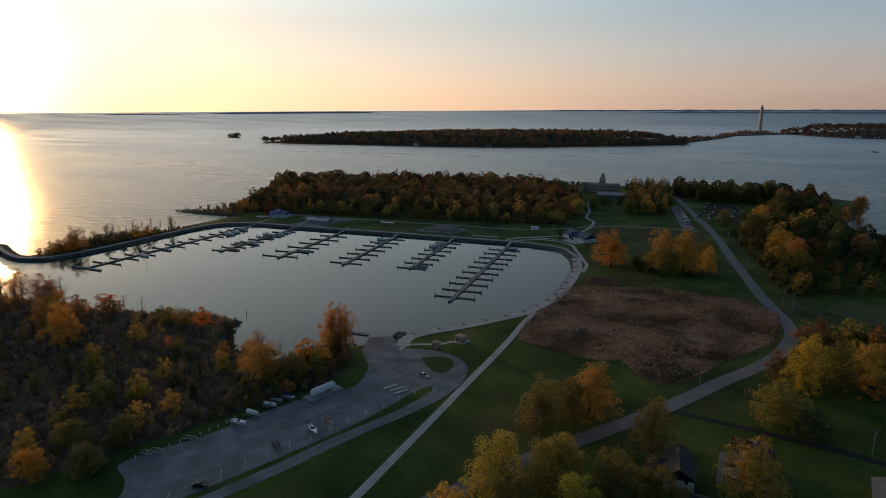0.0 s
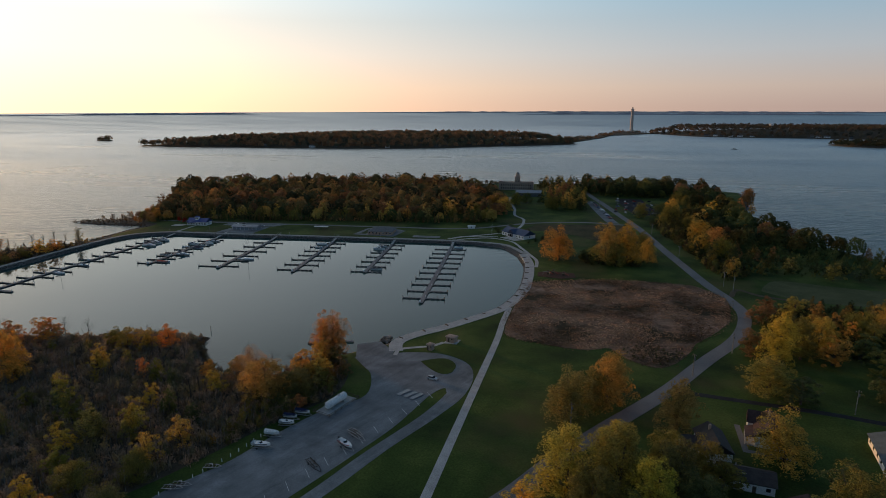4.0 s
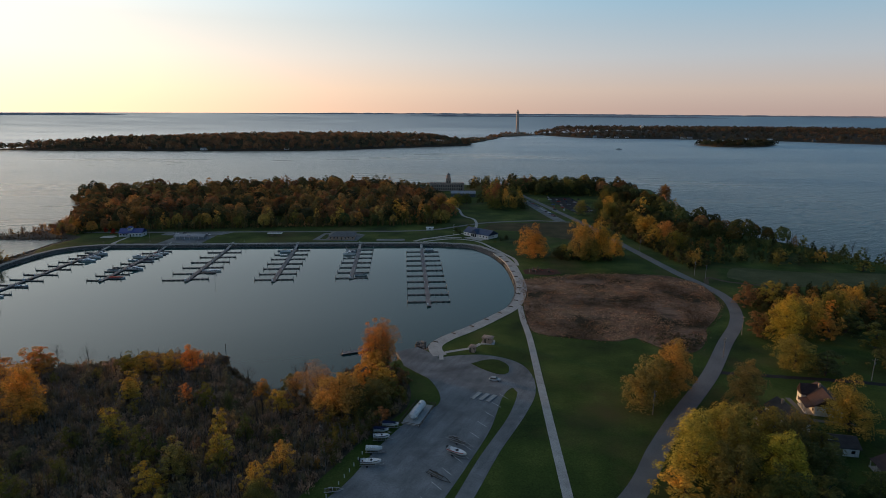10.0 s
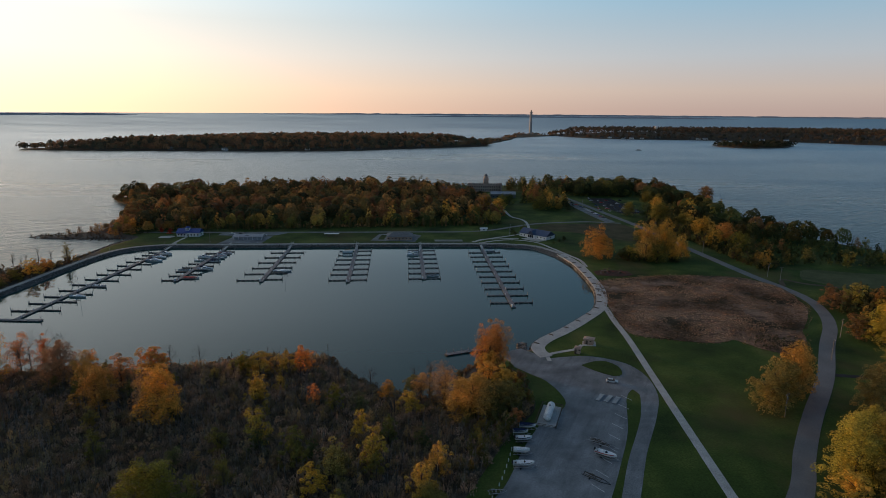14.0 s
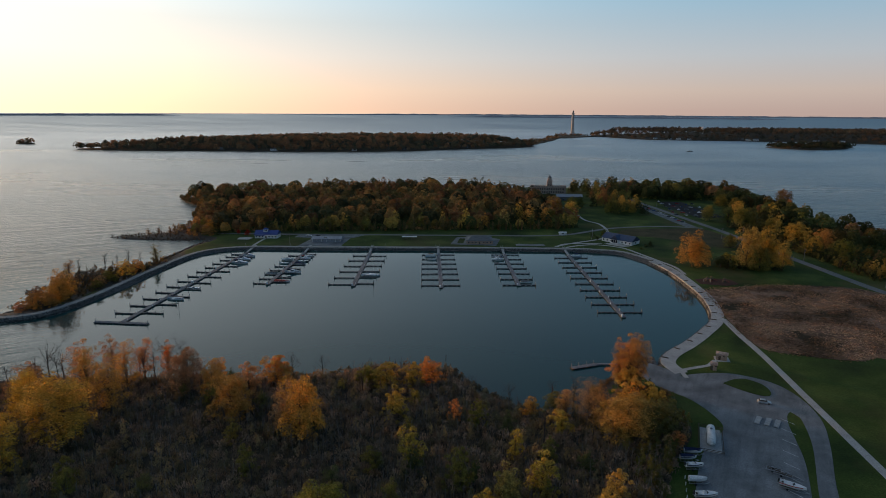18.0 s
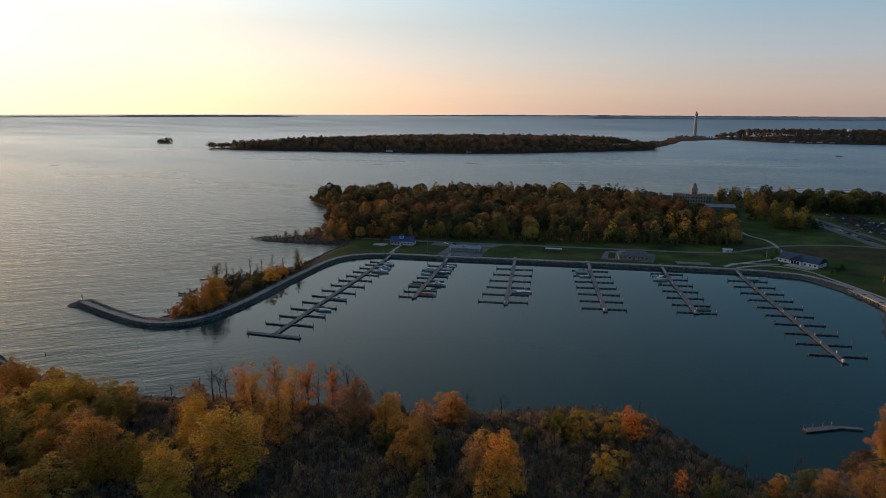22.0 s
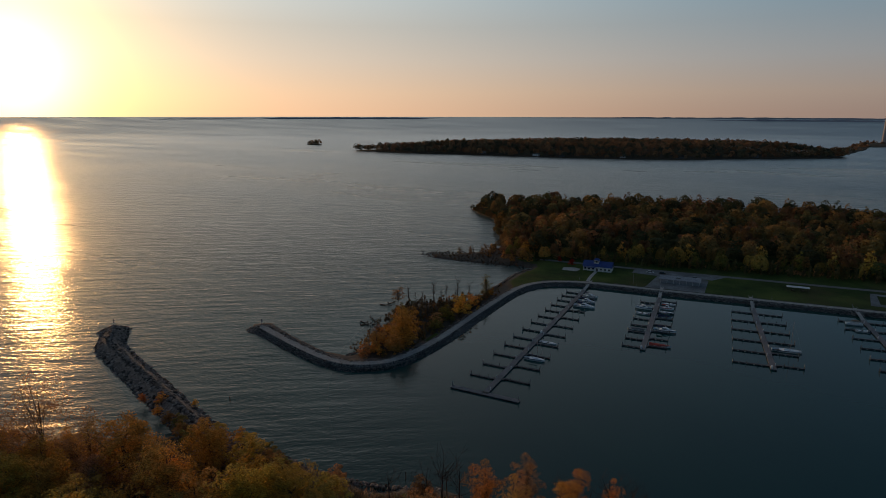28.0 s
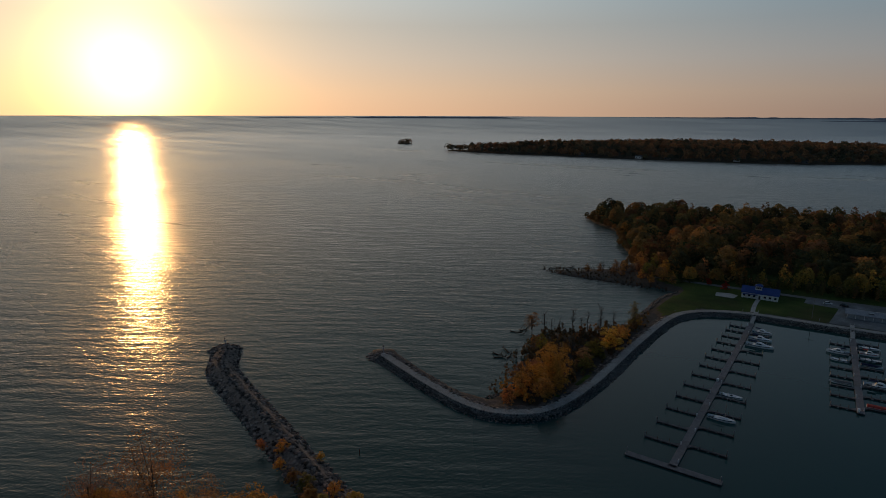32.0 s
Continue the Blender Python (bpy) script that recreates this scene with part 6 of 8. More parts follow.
def dock(base, tip, fingers, tee, label):
    """A floating dock from the wall out: gangway, deck in sections, fingers, piles and pedestals."""
    d = Vector((tip[0] - base[0], tip[1] - base[1]))
    length, turn = d.length, math.degrees(math.atan2(d.y, d.x))
    e = thing("floating_dock", label, "dock", pose(base[0], base[1], 0, 0, 0, turn), "docks in the basin")
    start = 13.0
    n = int((length - start) / 6.0)
    step = (length - start) / n
    sec = Geo().box(step / 2, 0, 0.38, step - 0.06, 2.5, 0.22)
    boards = sec.mesh("deck_section")
    boards.materials.append(M_DECK)
    fl = Geo().box(step / 2, 0, -0.25, step * 0.8, 0.7, 0.6)
    flm = fl.mesh("float")
    flm.materials.append(M_FLOAT)
    for i in range(n):
        o = part("deck_section", boards, M_DECK, e)
        o.location.x = start + i * step
        for y in (-0.85, 0.85):
            part("float", flm, M_FLOAT, o).location.y = y
    gw = Geo()
    gw.rings([[(-3.0, -0.9, 2.1), (-3.0, 0.9, 2.1), (-3.0, 0.9, 2.3), (-3.0, -0.9, 2.3)], [(start + 1.2, -0.9, 0.62), (start + 1.2, 0.9, 0.62), (start + 1.2, 0.9, 0.82), (start + 1.2, -0.9, 0.82)]])
    gang = part("gangway", gw, M_CONC, e, "pale aluminium gangway")
    for s in (-0.88, 0.88):
        rail = Geo()
        rail.tube((-3.0, s, 3.25), (start + 1.2, s, 1.8), 0.05, 0.05, 5)
        for k in range(7):
            u = k / 6
            x = -3.0 + (start + 4.2) * u
            z = 2.25 - 1.45 * u
            rail.tube((x, s, z), (x, s, z + 1.0), 0.04, 0.04, 5)
        part("handrail", rail, M_PILE, gang)
    for s, side, ln in fingers:
        top, flo, pile, post, at = finger_meshes(ln)
        o = part("finger", top, M_FINGER, e)
        o.location = (s, side * 1.2, 0)
        o.rotation_euler = (0, 0, radians(90 * side))
        for x in at:
            part("float", flo, M_FLOAT, o).location.x = x
        part("mooring_pole", pile, M_PILE, o)
        for u, w in ((0.3, -0.52), (0.62, 0.52), (0.97, -0.52)):
            part("mooring_post", post, M_TIMBER, o).location = (ln * u, w, 0)
    if tee:
        t = Geo()
        t.box(length, 0, 0.38, 2.6, tee, 0.22)
        o = part("end_section", t, M_DECK, e)
        for k in range(8):
            part("float", Geo().box(length, -tee / 2 + tee * (k + 0.5) / 8, -0.25, 2.7, tee / 8 * 0.7, 0.6), M_FLOAT, o)
        for s in (-1, 1):
            part("mooring_pole", Geo().tube((length, s * (tee / 2 - 0.4), -2), (length, s * (tee / 2 - 0.4), 2.6), 0.15, 0.15, 8), M_PILE, o)
    ped = Geo().box(0, 0, 0.6, 0.32, 0.32, 1.0).box(0, 0, 1.6, 0.42, 0.42, 0.18, 0, 0.5)
    pm = ped.mesh("power_pedestal")
    pm.materials.append(M_WHITE)
    for k, s in enumerate(np.arange(start + 6, length - 1, 11.5)):
        o = part("power_pedestal", pm, M_WHITE, e)
        o.location = (float(s), 1.0 if k % 2 else -1.0, 0)
    box = Geo().box(0, 0, 0.6, 1.3, 0.8, 1.0).box(0, 0, 1.6, 1.4, 0.9, 0.1, 0, 0.8)
    o = part("dock_box", box, M_WHITE, e, "white storage box")
    o.location = (length - 1.5 if not tee else length * 0.57, -0.7, 0)
    return e


def rows(s0, s1, n, power=1.0):
    return [s0 + (s1 - s0) * (i / (n - 1)) ** power for i in range(n)]


D1 = [(s, -1, 8 + 3.4 * i / 12) for i, s in enumerate(rows(22, 158, 13, 1.12))] + [(s, 1, 9 + 3 * i / 9) for i, s in enumerate(rows(30, 156, 10, 1.05))]
D2 = [(s, -1, 8.5) for s in rows(26, 100, 8)] + [(s, 1, 9.0) for s in rows(20, 96, 8)]
D3 = [(s, -1, 10.5 + 0.9 * i) for i, s in enumerate(rows(24, 100, 6))] + [(s, 1, 12.5 - 0.2 * i) for i, s in enumerate(rows(24, 98, 6))]
D4 = [(s, -1, 11.5) for s in rows(18, 100, 7)] + [(s, 1, 11.0) for s in rows(18, 100, 7)]
D5 = [(s, -1, 9.0) for s in rows(16, 97, 7)] + [(s, 1, 10.0) for s in rows(16, 97, 7)]
D6 = [(s, -1, 11.0) for s in rows(24, 148, 10)] + [(s, 1, 11.5) for s in rows(24, 148, 10)]
DOCKS = [((-420, 414), (-412, 242), D1, 29.0), ((-377, 421), (-367.5, 319), D2, 0), ((-328, 427), (-313.5, 324), D3, 0), ((-276, 433), (-258.5, 329), D4, 0), ((-226, 439), (-211, 341), D5, 0), ((-177.5, 445), (-154.5, 290), D6, 0)]
for (a, b, fg, tee) in DOCKS:
    dock(a, b, fg, tee, "long floating dock with dark fingers and an end tee" if tee else "floating dock with grey boards and dark finger piers")


# ---- boats ----
def hull_rings(length, beam, free, keel=0.35, stern=0.9, sheer=0.25):
    """Stations of a hull with its bow at +x, as closed rings."""
    out = []
    for i in range(9):
        u = i / 8
        x = -length / 2 + length * u
        w = beam / 2 * (stern + (1 - stern) * min(1, u * 3)) * (1 - max(0, (u - 0.45) / 0.55) ** 2.2) + 0.02
        k = keel * (1 - max(0, (u - 0.6) / 0.4) ** 2 * 1.6)
        top = free + sheer * u * u
        out.append([(x, -w, top), (x, -w * 0.9, free * 0.4), (x, -w * 0.55, -k * 0.5), (x, 0, -k), (x, w * 0.55, -k * 0.5), (x, w * 0.9, free * 0.4), (x, w, top)])
    return out


def boat(kind, length, m, label, accent=None, group="moored boats"):
    """A boat by kind: cruiser, runabout, sail, pontoon or covered."""
    e = thing({"cruiser": "cabin_cruiser", "runabout": "motor_boat", "sail": "sailing_boat", "pontoon": "pontoon_boat", "covered": "covered_boat"}[kind], label, "boat", m, group)
    L, B = length, length * (0.30 if kind != "sail" else 0.27)
    if kind == "pontoon":
        for s in (-1, 1):
            part("pontoon", Geo().tube((-L / 2, s * B * 0.36, 0.15), (L / 2 - 0.6, s * B * 0.36, 0.15), 0.32, 0.32, 8).tube((L / 2 - 0.6, s * B * 0.36, 0.15), (L / 2, s * B * 0.36, 0.3), 0.32, 0.05, 8), M_PILE, e)
        part("deck", Geo().box(0, 0, 0.48, L * 0.92, B, 0.12), M_GEL, e)
        g = Geo()
        for x, y, sx, sy in ((0, B / 2 - 0.05, L * 0.88, 0.06), (0, -B / 2 + 0.05, L * 0.88, 0.06), (L * 0.44, 0, 0.06, B), (-L * 0.44, 0, 0.06, B * 0.5)):
            g.box(x, y, 0.6, sx, sy, 0.6)
        part("rail", g, M_WHITE, e)
        for x in (L * 0.3, -L * 0.3):
            part("seat", Geo().box(x, 0, 0.6, 1.0, B * 0.8, 0.45).box(x, B * 0.3, 1.05, 1.0, 0.3, 0.3), M_GEL, e)
        part("canopy", Geo().gable(-0.3, 0, 2.35, L * 0.42, B * 0.9, 0.2, 0, 0, 0.06), M_NAVY if not accent else accent, e)
        for sx in (-1, 1):
            for sy in (-1, 1):
                part("canopy_post", Geo().tube((-0.3 + sx * L * 0.19, sy * B * 0.42, 0.6), (-0.3 + sx * L * 0.19, sy * B * 0.42, 2.36), 0.03, 0.03, 5), M_PILE, e)
        return e
    free = {"cruiser": 1.15, "runabout": 0.75, "sail": 0.95, "covered": 0.85}[kind]
    hull = Geo()
    r = hull_rings(L, B, free, 0.45 if kind != "sail" else 0.7, 0.92 if kind != "sail" else 0.6)
    hull.rings(r, close=False)
    n = len(r[0])
    hull.add(r[0], [tuple(range(n))])
    part("hull", hull, M_GEL, e, "white hull", True)
    dk = Geo()
    dk.rings([[(p[0][0], p[0][1] * 0.97, p[0][2] - 0.03), (p[6][0], p[6][1] * 0.97, p[6][2] - 0.03)] for p in r[2:]], close=False)
    part("deck", dk, M_GEL, e)
    well = Geo().box(-L * 0.22, 0, 0.25, L * 0.42, B * 0.78, 0.06)
    part("cockpit_sole", well, M_TIMBER, e)
    stripe = Geo()
    for s in (0, 6):
        k = 1 if s == 0 else 5
        stripe.rings([[(p[s][0], p[s][1] * 1.012, p[s][2] - 0.12), (p[k][0], p[k][1] * 1.02 + (p[s][1] - p[k][1]) * 0.55, p[s][2] - 0.38)] for p in r[:-1]], close=False)
    part("stripe", stripe, accent or M_NAVY, e)
    if kind == "cruiser":
        cab = Geo().rings([[(-L * 0.16, -B * 0.36, free), (-L * 0.16, B * 0.36, free), (-L * 0.12, B * 0.30, free + 1.15), (-L * 0.12, -B * 0.30, free + 1.15)],
                           [(L * 0.12, -B * 0.34, free), (L * 0.12, B * 0.34, free), (L * 0.06, B * 0.27, free + 1.1), (L * 0.06, -B * 0.27, free + 1.1)],
                           [(L * 0.30, -B * 0.20, free + 0.1), (L * 0.30, B * 0.20, free + 0.1), (L * 0.22, B * 0.17, free + 0.4), (L * 0.22, -B * 0.17, free + 0.4)]])
        part("cabin", cab, M_GEL, e)
        for s in (-1, 1):
            win = Geo().add([(-L * 0.11, s * B * 0.352, free + 0.45), (L * 0.09, s * B * 0.332, free + 0.45), (L * 0.055, s * B * 0.29, free + 0.95), (-L * 0.10, s * B * 0.315, free + 0.95)], [(0, 1, 2, 3) if s > 0 else (3, 2, 1, 0)])
            part("side_window", win, M_DARKGLASS, e)
        part("windscreen", Geo().add([(L * 0.125, -B * 0.30, free + 0.4), (L * 0.125, B * 0.30, free + 0.4), (L * 0.075, B * 0.25, free + 1.0), (L * 0.075, -B * 0.25, free + 1.0)], [(0, 1, 2, 3)]), M_DARKGLASS, e)
        part("bimini", Geo().gable(-L * 0.22, 0, free + 1.55, L * 0.26, B * 0.7, 0.14, 0, 0, 0.05), accent or M_NAVY, e)
        for s in (-1, 1):
            part("bow_rail", Geo().tube((L * 0.46, 0, free + 0.85), (L * 0.15, s * B * 0.40, free + 0.7), 0.025, 0.025, 4).tube((L * 0.15, s * B * 0.40, free + 0.1), (L * 0.15, s * B * 0.40, free + 0.7), 0.025, 0.025, 4), M_PILE, e)
    elif kind == "runabout":
        part("windscreen", Geo().add([(L * 0.02, -B * 0.38, free), (L * 0.10, 0, free), (L * 0.02, B * 0.38, free), (-L * 0.03, B * 0.36, free + 0.5), (L * 0.03, 0, free + 0.5), (-L * 0.03, -B * 0.36, free + 0.5)], [(0, 1, 4, 5), (1, 2, 3, 4)]), M_DARKGLASS, e)
        for x in (-L * 0.08, -L * 0.3):
            part("seat", Geo().box(x, 0, 0.3, 0.6, B * 0.6, 0.5).box(x - 0.25, 0, 0.8, 0.15, B * 0.6, 0.35), M_GEL, e)
        part("outboard", Geo().box(-L / 2 - 0.25, 0, 0.2, 0.5, 0.45, 1.1, 0, 0.7), M_BLACK, e)
    elif kind == "sail":
        part("coach_roof", Geo().rings([[(-L * 0.1, -B * 0.26, free), (-L * 0.1, B * 0.26, free), (-L * 0.1, B * 0.22, free + 0.5), (-L * 0.1, -B * 0.22, free + 0.5)], [(L * 0.24, -B * 0.14, free + 0.08), (L * 0.24, B * 0.14, free + 0.08), (L * 0.22, B * 0.11, free + 0.35), (L * 0.22, -B * 0.11, free + 0.35)]]), M_GEL, e)
        part("mast", Geo().tube((L * 0.12, 0, free), (L * 0.12, 0, free + L * 1.15), 0.09, 0.06, 6), M_PILE, e)
        part("boom", Geo().tube((L * 0.12, 0, free + 1.3), (-L * 0.33, 0, free + 1.25), 0.06, 0.05, 6), M_PILE, e)
        part("furled_sail", Geo().tube((L * 0.10, 0, free + 1.45), (-L * 0.32, 0, free + 1.4), 0.16, 0.11, 7), M_NAVY, e)
        for p in ((L * 0.48, 0, free + 0.2), (-L * 0.48, 0, free)):
            part("stay", Geo().tube(p, (L * 0.12, 0, free + L * 1.13), 0.015, 0.015, 3), M_PILE, e)
    elif kind == "covered":
        part("cover", Geo().rings([[(p[0][0] * 0.96, p[0][1] * 1.02, p[0][2]), (p[0][0] * 0.96, p[0][1] * 0.4, p[0][2] + 0.5 * (1 - (i / 8) ** 2)), (p[6][0] * 0.96, p[6][1] * 0.4, p[6][2] + 0.5 * (1 - (i / 8) ** 2)), (p[6][0] * 0.96, p[6][1] * 1.02, p[6][2])] for i, p in enumerate(r)]), accent or M_WHITE, e)
    return e


def moored(k, s, side, kind, length, label, accent=None, bow_out=True):
    """Beside a finger of dock k, s metres out along it; side 1 is east of the dock."""
    (ax, ay), (bx, by) = DOCKS[k][:2]
    d = Vector((bx - ax, by - ay)).normalized()
    n = Vector((-d.y, d.x)) * side
    p = Vector((ax, ay)) + d * s + n * (length / 2 + 2.0)
    a = math.degrees(math.atan2(n.y, n.x)) + (0 if bow_out else 180)
    boat(kind, length, pose(p.x, p.y, 0.0, 0, 0, a), label, accent)


moored(0, 26, 1, "cruiser", 9.0, "white cabin cruiser moored at the dock")
moored(0, 36.5, 1, "cruiser", 10.0, "white cabin cruiser with a blue bimini")
moored(0, 46, 1, "cruiser", 12.0, "large white cabin cruiser, the longest at its dock")
moored(0, 109.5, 1, "runabout", 8.5, "open white motor boat at a finger pier")
moored(0, 131, 1, "sail", 9.5, "small white sailing boat with a blue sail cover")
moored(1, 38, -1, "cruiser", 9.0, "white cabin cruiser moored at the dock")
moored(1, 48, -1, "runabout", 7.5, "small open motor boat at a finger pier")
moored(1, 75, -1, "covered", 8.0, "old boat under a dull grey cover", M_GREYROOF)
moored(1, 25, 1, "runabout", 8.0, "white motor boat near the gangway")
moored(1, 34, 1, "cruiser", 7.5, "small white cabin cruiser", M_REDCLOTH)
moored(1, 41.5, 1, "runabout", 8.0, "white motor boat with a dark windscreen")
moored(1, 49, 1, "covered", 8.0, "motor boat under a black cover", M_NAVY)
moored(1, 72, 1, "cruiser", 11.0, "large white cabin cruiser near the end of the dock")
moored(1, 94, 1, "covered", 10.0, "white boat under a red cover", M_REDCLOTH)
moored(2, 78, 1, "sail", 12.5, "long white sailing yacht with a bare mast")
moored(3, 22, -1, "pontoon", 8.5, "pontoon boat with a tan canopy", M_MEADOW)
moored(3, 33, -1, "runabout", 6.5, "small open motor boat")
moored(4, 22, -1, "runabout", 8.0, "white motor boat near the gangway")
moored(4, 31, -1, "cruiser", 9.0, "white cabin cruiser beside the inner finger")
moored(4, 90, 1, "covered", 8.0, "long grey covered boat near the dock's end", M_GREYROOF)
moored(5, 18, 1, "pontoon", 7.5, "white pontoon boat beside the gangway")

# the short courtesy dock by the ramp
cd = thing("courtesy_dock", "short grey dock with a bent walkway by the ramp", "dock", pose(-181, 223, 0, 0, 0, 28))
part("platform", Geo().box(0, 0, 0.4, 12, 2.4, 0.25), M_DECK, cd)
part("walkway", Geo().box(10, -1.2, 0.45, 9.5, 1.5, 0.2, -20), M_DECK, cd)
for x in (-5.5, -2, 2, 5.5):
    part("mooring_pole", Geo().tube((x, 1.3, -2), (x, 1.3, 1.9), 0.14, 0.14, 8), M_PILE, cd)
    part("float", Geo().box(x, 0, -0.2, 2.2, 2.2, 0.6), M_FLOAT, cd)

# posts standing in the water, lights on the breakwater heads
for x, y, h in ((-408, 179, 3.0), (-241, 221, 2.6), (-196, 192, 3.4), (-494, 188, 2.2)):
    p = thing("marker_post", "dark timber marker post standing in the water", "post", pose(x, y, 0), "marker posts")
    part("post", Geo().tube((0, 0, -2), (0.1, 0, h), 0.16, 0.14, 8), M_TIMBER, p)
for x, y, z in ((-603, 211, 3.0), (-541, 250, 2.25)):
    b = thing("beacon", "small steel beacon on the breakwater head", "beacon", pose(x, y, z), "breakwater beacons")
    part("base", Geo().box(0, 0, -0.6, 1.4, 1.4, 0.8), M_CONC, b)
    part("mast", Geo().tube((0, 0, 0.2), (0, 0, 3.4), 0.14, 0.1, 8), M_PILE, b)
    part("lantern", Geo().tube((0, 0, 3.4), (0, 0, 4.0), 0.28, 0.22, 8), M_GREYROOF, b)
    part("daymark", Geo().box(0, 0, 2.1, 0.9, 0.08, 0.9, 30), M_WHITE, b)


# ---- buildings ----
def building(name, label, x, y, sx, sy, h, turn, roof, wall, rise, z=LAND, hip=0.0, windows=3, door=True, over=0.5, category="building", chimney=False):
    """A house along local x: walls, pitched roof, windows on the long sides, a door."""
    e = thing(name, label, category, pose(x, y, z, 0, 0, turn))
    w = Geo().box(0, 0, -0.2, sx, sy, h + 0.2)
    if not hip:
        for s in (-1, 1):
            w.add([(s * (sx / 2 - 0.02), -sy / 2, h - 0.01), (s * (sx / 2 - 0.02), sy / 2, h - 0.01), (s * (sx / 2 - 0.02), 0, h + rise * sy / (sy + 2 * over))], [(0, 1, 2), (2, 1, 0)])
    body = part("wall", w, wall, e)
    part("roof", Geo().gable(0, 0, h - rise * over / (sy / 2 + over) + 0.02, sx, sy, rise * (sy / 2 + over) / (sy / 2 + over), 0, over, 0.18, hip), roof, e)
    for s in (-1, 1):
        for i in range(windows):
            x0 = -sx / 2 + sx * (i + 0.5) / windows
            if door and s < 0 and i == windows // 2:
                d = part("door", Geo().box(x0, s * (sy / 2 + 0.02), 0, 1.0, 0.08, 2.05), M_TIMBER, e)
                part("handle", Geo().box(x0 + 0.35, s * (sy / 2 + 0.09), 1.0, 0.08, 0.06, 0.08), M_PILE, d)
                continue
            f = part("window", Geo().box(x0, s * (sy / 2 + 0.01), 0.95, 1.3, 0.08, 1.3), M_WHITE, e)
            part("pane", Geo().box(x0, s * (sy / 2 + 0.03), 1.03, 1.14, 0.08, 1.14), M_DARKGLASS, f)
    for s in (-1, 1):
        f = part("window", Geo().box(s * (sx / 2 + 0.01), 0, 0.95, 0.08, 1.3, 1.3), M_WHITE, e)
        part("pane", Geo().box(s * (sx / 2 + 0.03), 0, 1.03, 0.08, 1.14, 1.14), M_DARKGLASS, f)
    if chimney:
        part("chimney", Geo().box(sx * 0.2, 0.6, h + rise * 0.4, 0.7, 0.7, rise * 0.6 + 1.0), M_BRICK, e)
    return e


# harbour house with its cupola
hh = building("harbour_house", "white harbour house with a bright blue metal roof and cupola", -424, 448, 19, 9, 3.4, 5, M_BLUEROOF, M_WHITE, 3.0, windows=7)
cup = part("cupola", Geo().box(-1.0, -1.2, 5.0, 3.4, 3.0, 2.3), M_WHITE, hh)
part("cupola_roof", Geo().gable(-1.0, -1.2, 7.2, 3.4, 3.0, 1.1, 0, 0.4, 0.12, 1.2), M_BLUEROOF, cup)
for k in (-1, 0, 1):
    part("pane", Geo().box(-1.0 + k * 1.0, -2.72, 5.7, 0.7, 0.05, 1.1), M_DARKGLASS, cup)
part("porch_roof", Geo().box(-5.0, -5.4, 2.6, 8.0, 2.4, 0.18), M_BLUEROOF, hh)
for x in (-8.6, -6.2, -3.8, -1.4):
    part("porch_post", Geo().box(x, -6.3, -0.1, 0.2, 0.2, 2.75), M_WHITE, hh)
slab("terrace", [(-446, 436), (-436, 436.5), (-435, 444), (-440, 446), (-447, 443)], M_CONC, "pale paved terrace beside the harbour house", "terrace", Z1 + 0.03)
structure("path", ribbon(spline([(-422, 416), (-423.5, 430), (-424, 443)], 3), 2.2, LAND - 0.3, Z1 + 0.02), M_CONC, "short path from the dock to the harbour house", "path")
slab("car_park", [(-402, 452), (-386, 452), (-352, 458), (-345, 470), (-402, 464)], M_LOT, "small car park behind the fuel pad", "parking lot", Z1 + 0.004)

# the pump house terrace with pale low roofs
pad = slab("terrace", [(-387, 421), (-353, 425), (-354, 456), (-385, 453)], M_LOT, "broad grey concrete apron above the sea wall", "terrace", Z1 + 0.06)
ph = thing("fuel_shelter", "long low shelter with a pale ribbed metal roof", "shelter", pose(-369.5, 442, LAND, 0, 0, 6))
part("roof", Geo().gable(0, 0, 2.6, 24, 10, 1.3, 0, 0.4, 0.15), M_PALEROOF, ph)
for i in range(7):
    for s in (-1, 1):
        part("post", Geo().box(-11.4 + i * 3.8, s * 4.6, 0, 0.25, 0.25, 2.62), M_WHITE, ph)
for i in range(12):
    part("roof_rib", Geo().rings([[(-11.5 + i * 2.1, -5.3, 2.73), (-11.4 + i * 2.1, -5.3, 2.73), (-11.4 + i * 2.1, -5.3, 2.83), (-11.5 + i * 2.1, -5.3, 2.83)], [(-11.5 + i * 2.1, 0, 4.03), (-11.4 + i * 2.1, 0, 4.03), (-11.4 + i * 2.1, 0, 4.13), (-11.5 + i * 2.1, 0, 4.13)]]), M_PALEROOF, ph)
# roof-coloured block added to fill the dark void between the posts
part("pale_infill", Geo().box(0, 0, 0, 22.4, 8.6, 2.62), M_PALEROOF, ph)
part("skylight", Geo().box(-1, -2.3, 3.3, 2.6, 1.6, 0.35), M_DARKGLASS, ph)

wt = thing("picnic_shelter", "small open picnic shelter with a flat white roof", "shelter", pose(-304, 458.5, LAND, 0, 0, 8))
part("roof", Geo().gable(0, 0, 2.5, 12.0, 3.6, 0.4, 0, 0.2, 0.15), M_WHITE, wt)
for i in range(4):
    for s in (-1, 1):
        part("post", Geo().box(-5.4 + i * 3.6, s * 1.6, 0, 0.18, 0.18, 2.52), M_TIMBER, wt)
for x in (-3, 3):
    part("table", Geo().box(x, 0, 0.7, 2.0, 0.8, 0.06).box(x, 0, 0, 0.9, 0.5, 0.7).box(x, 0.75, 0.42, 2.0, 0.3, 0.05).box(x, -0.75, 0.42, 2.0, 0.3, 0.05), M_TIMBER, wt)

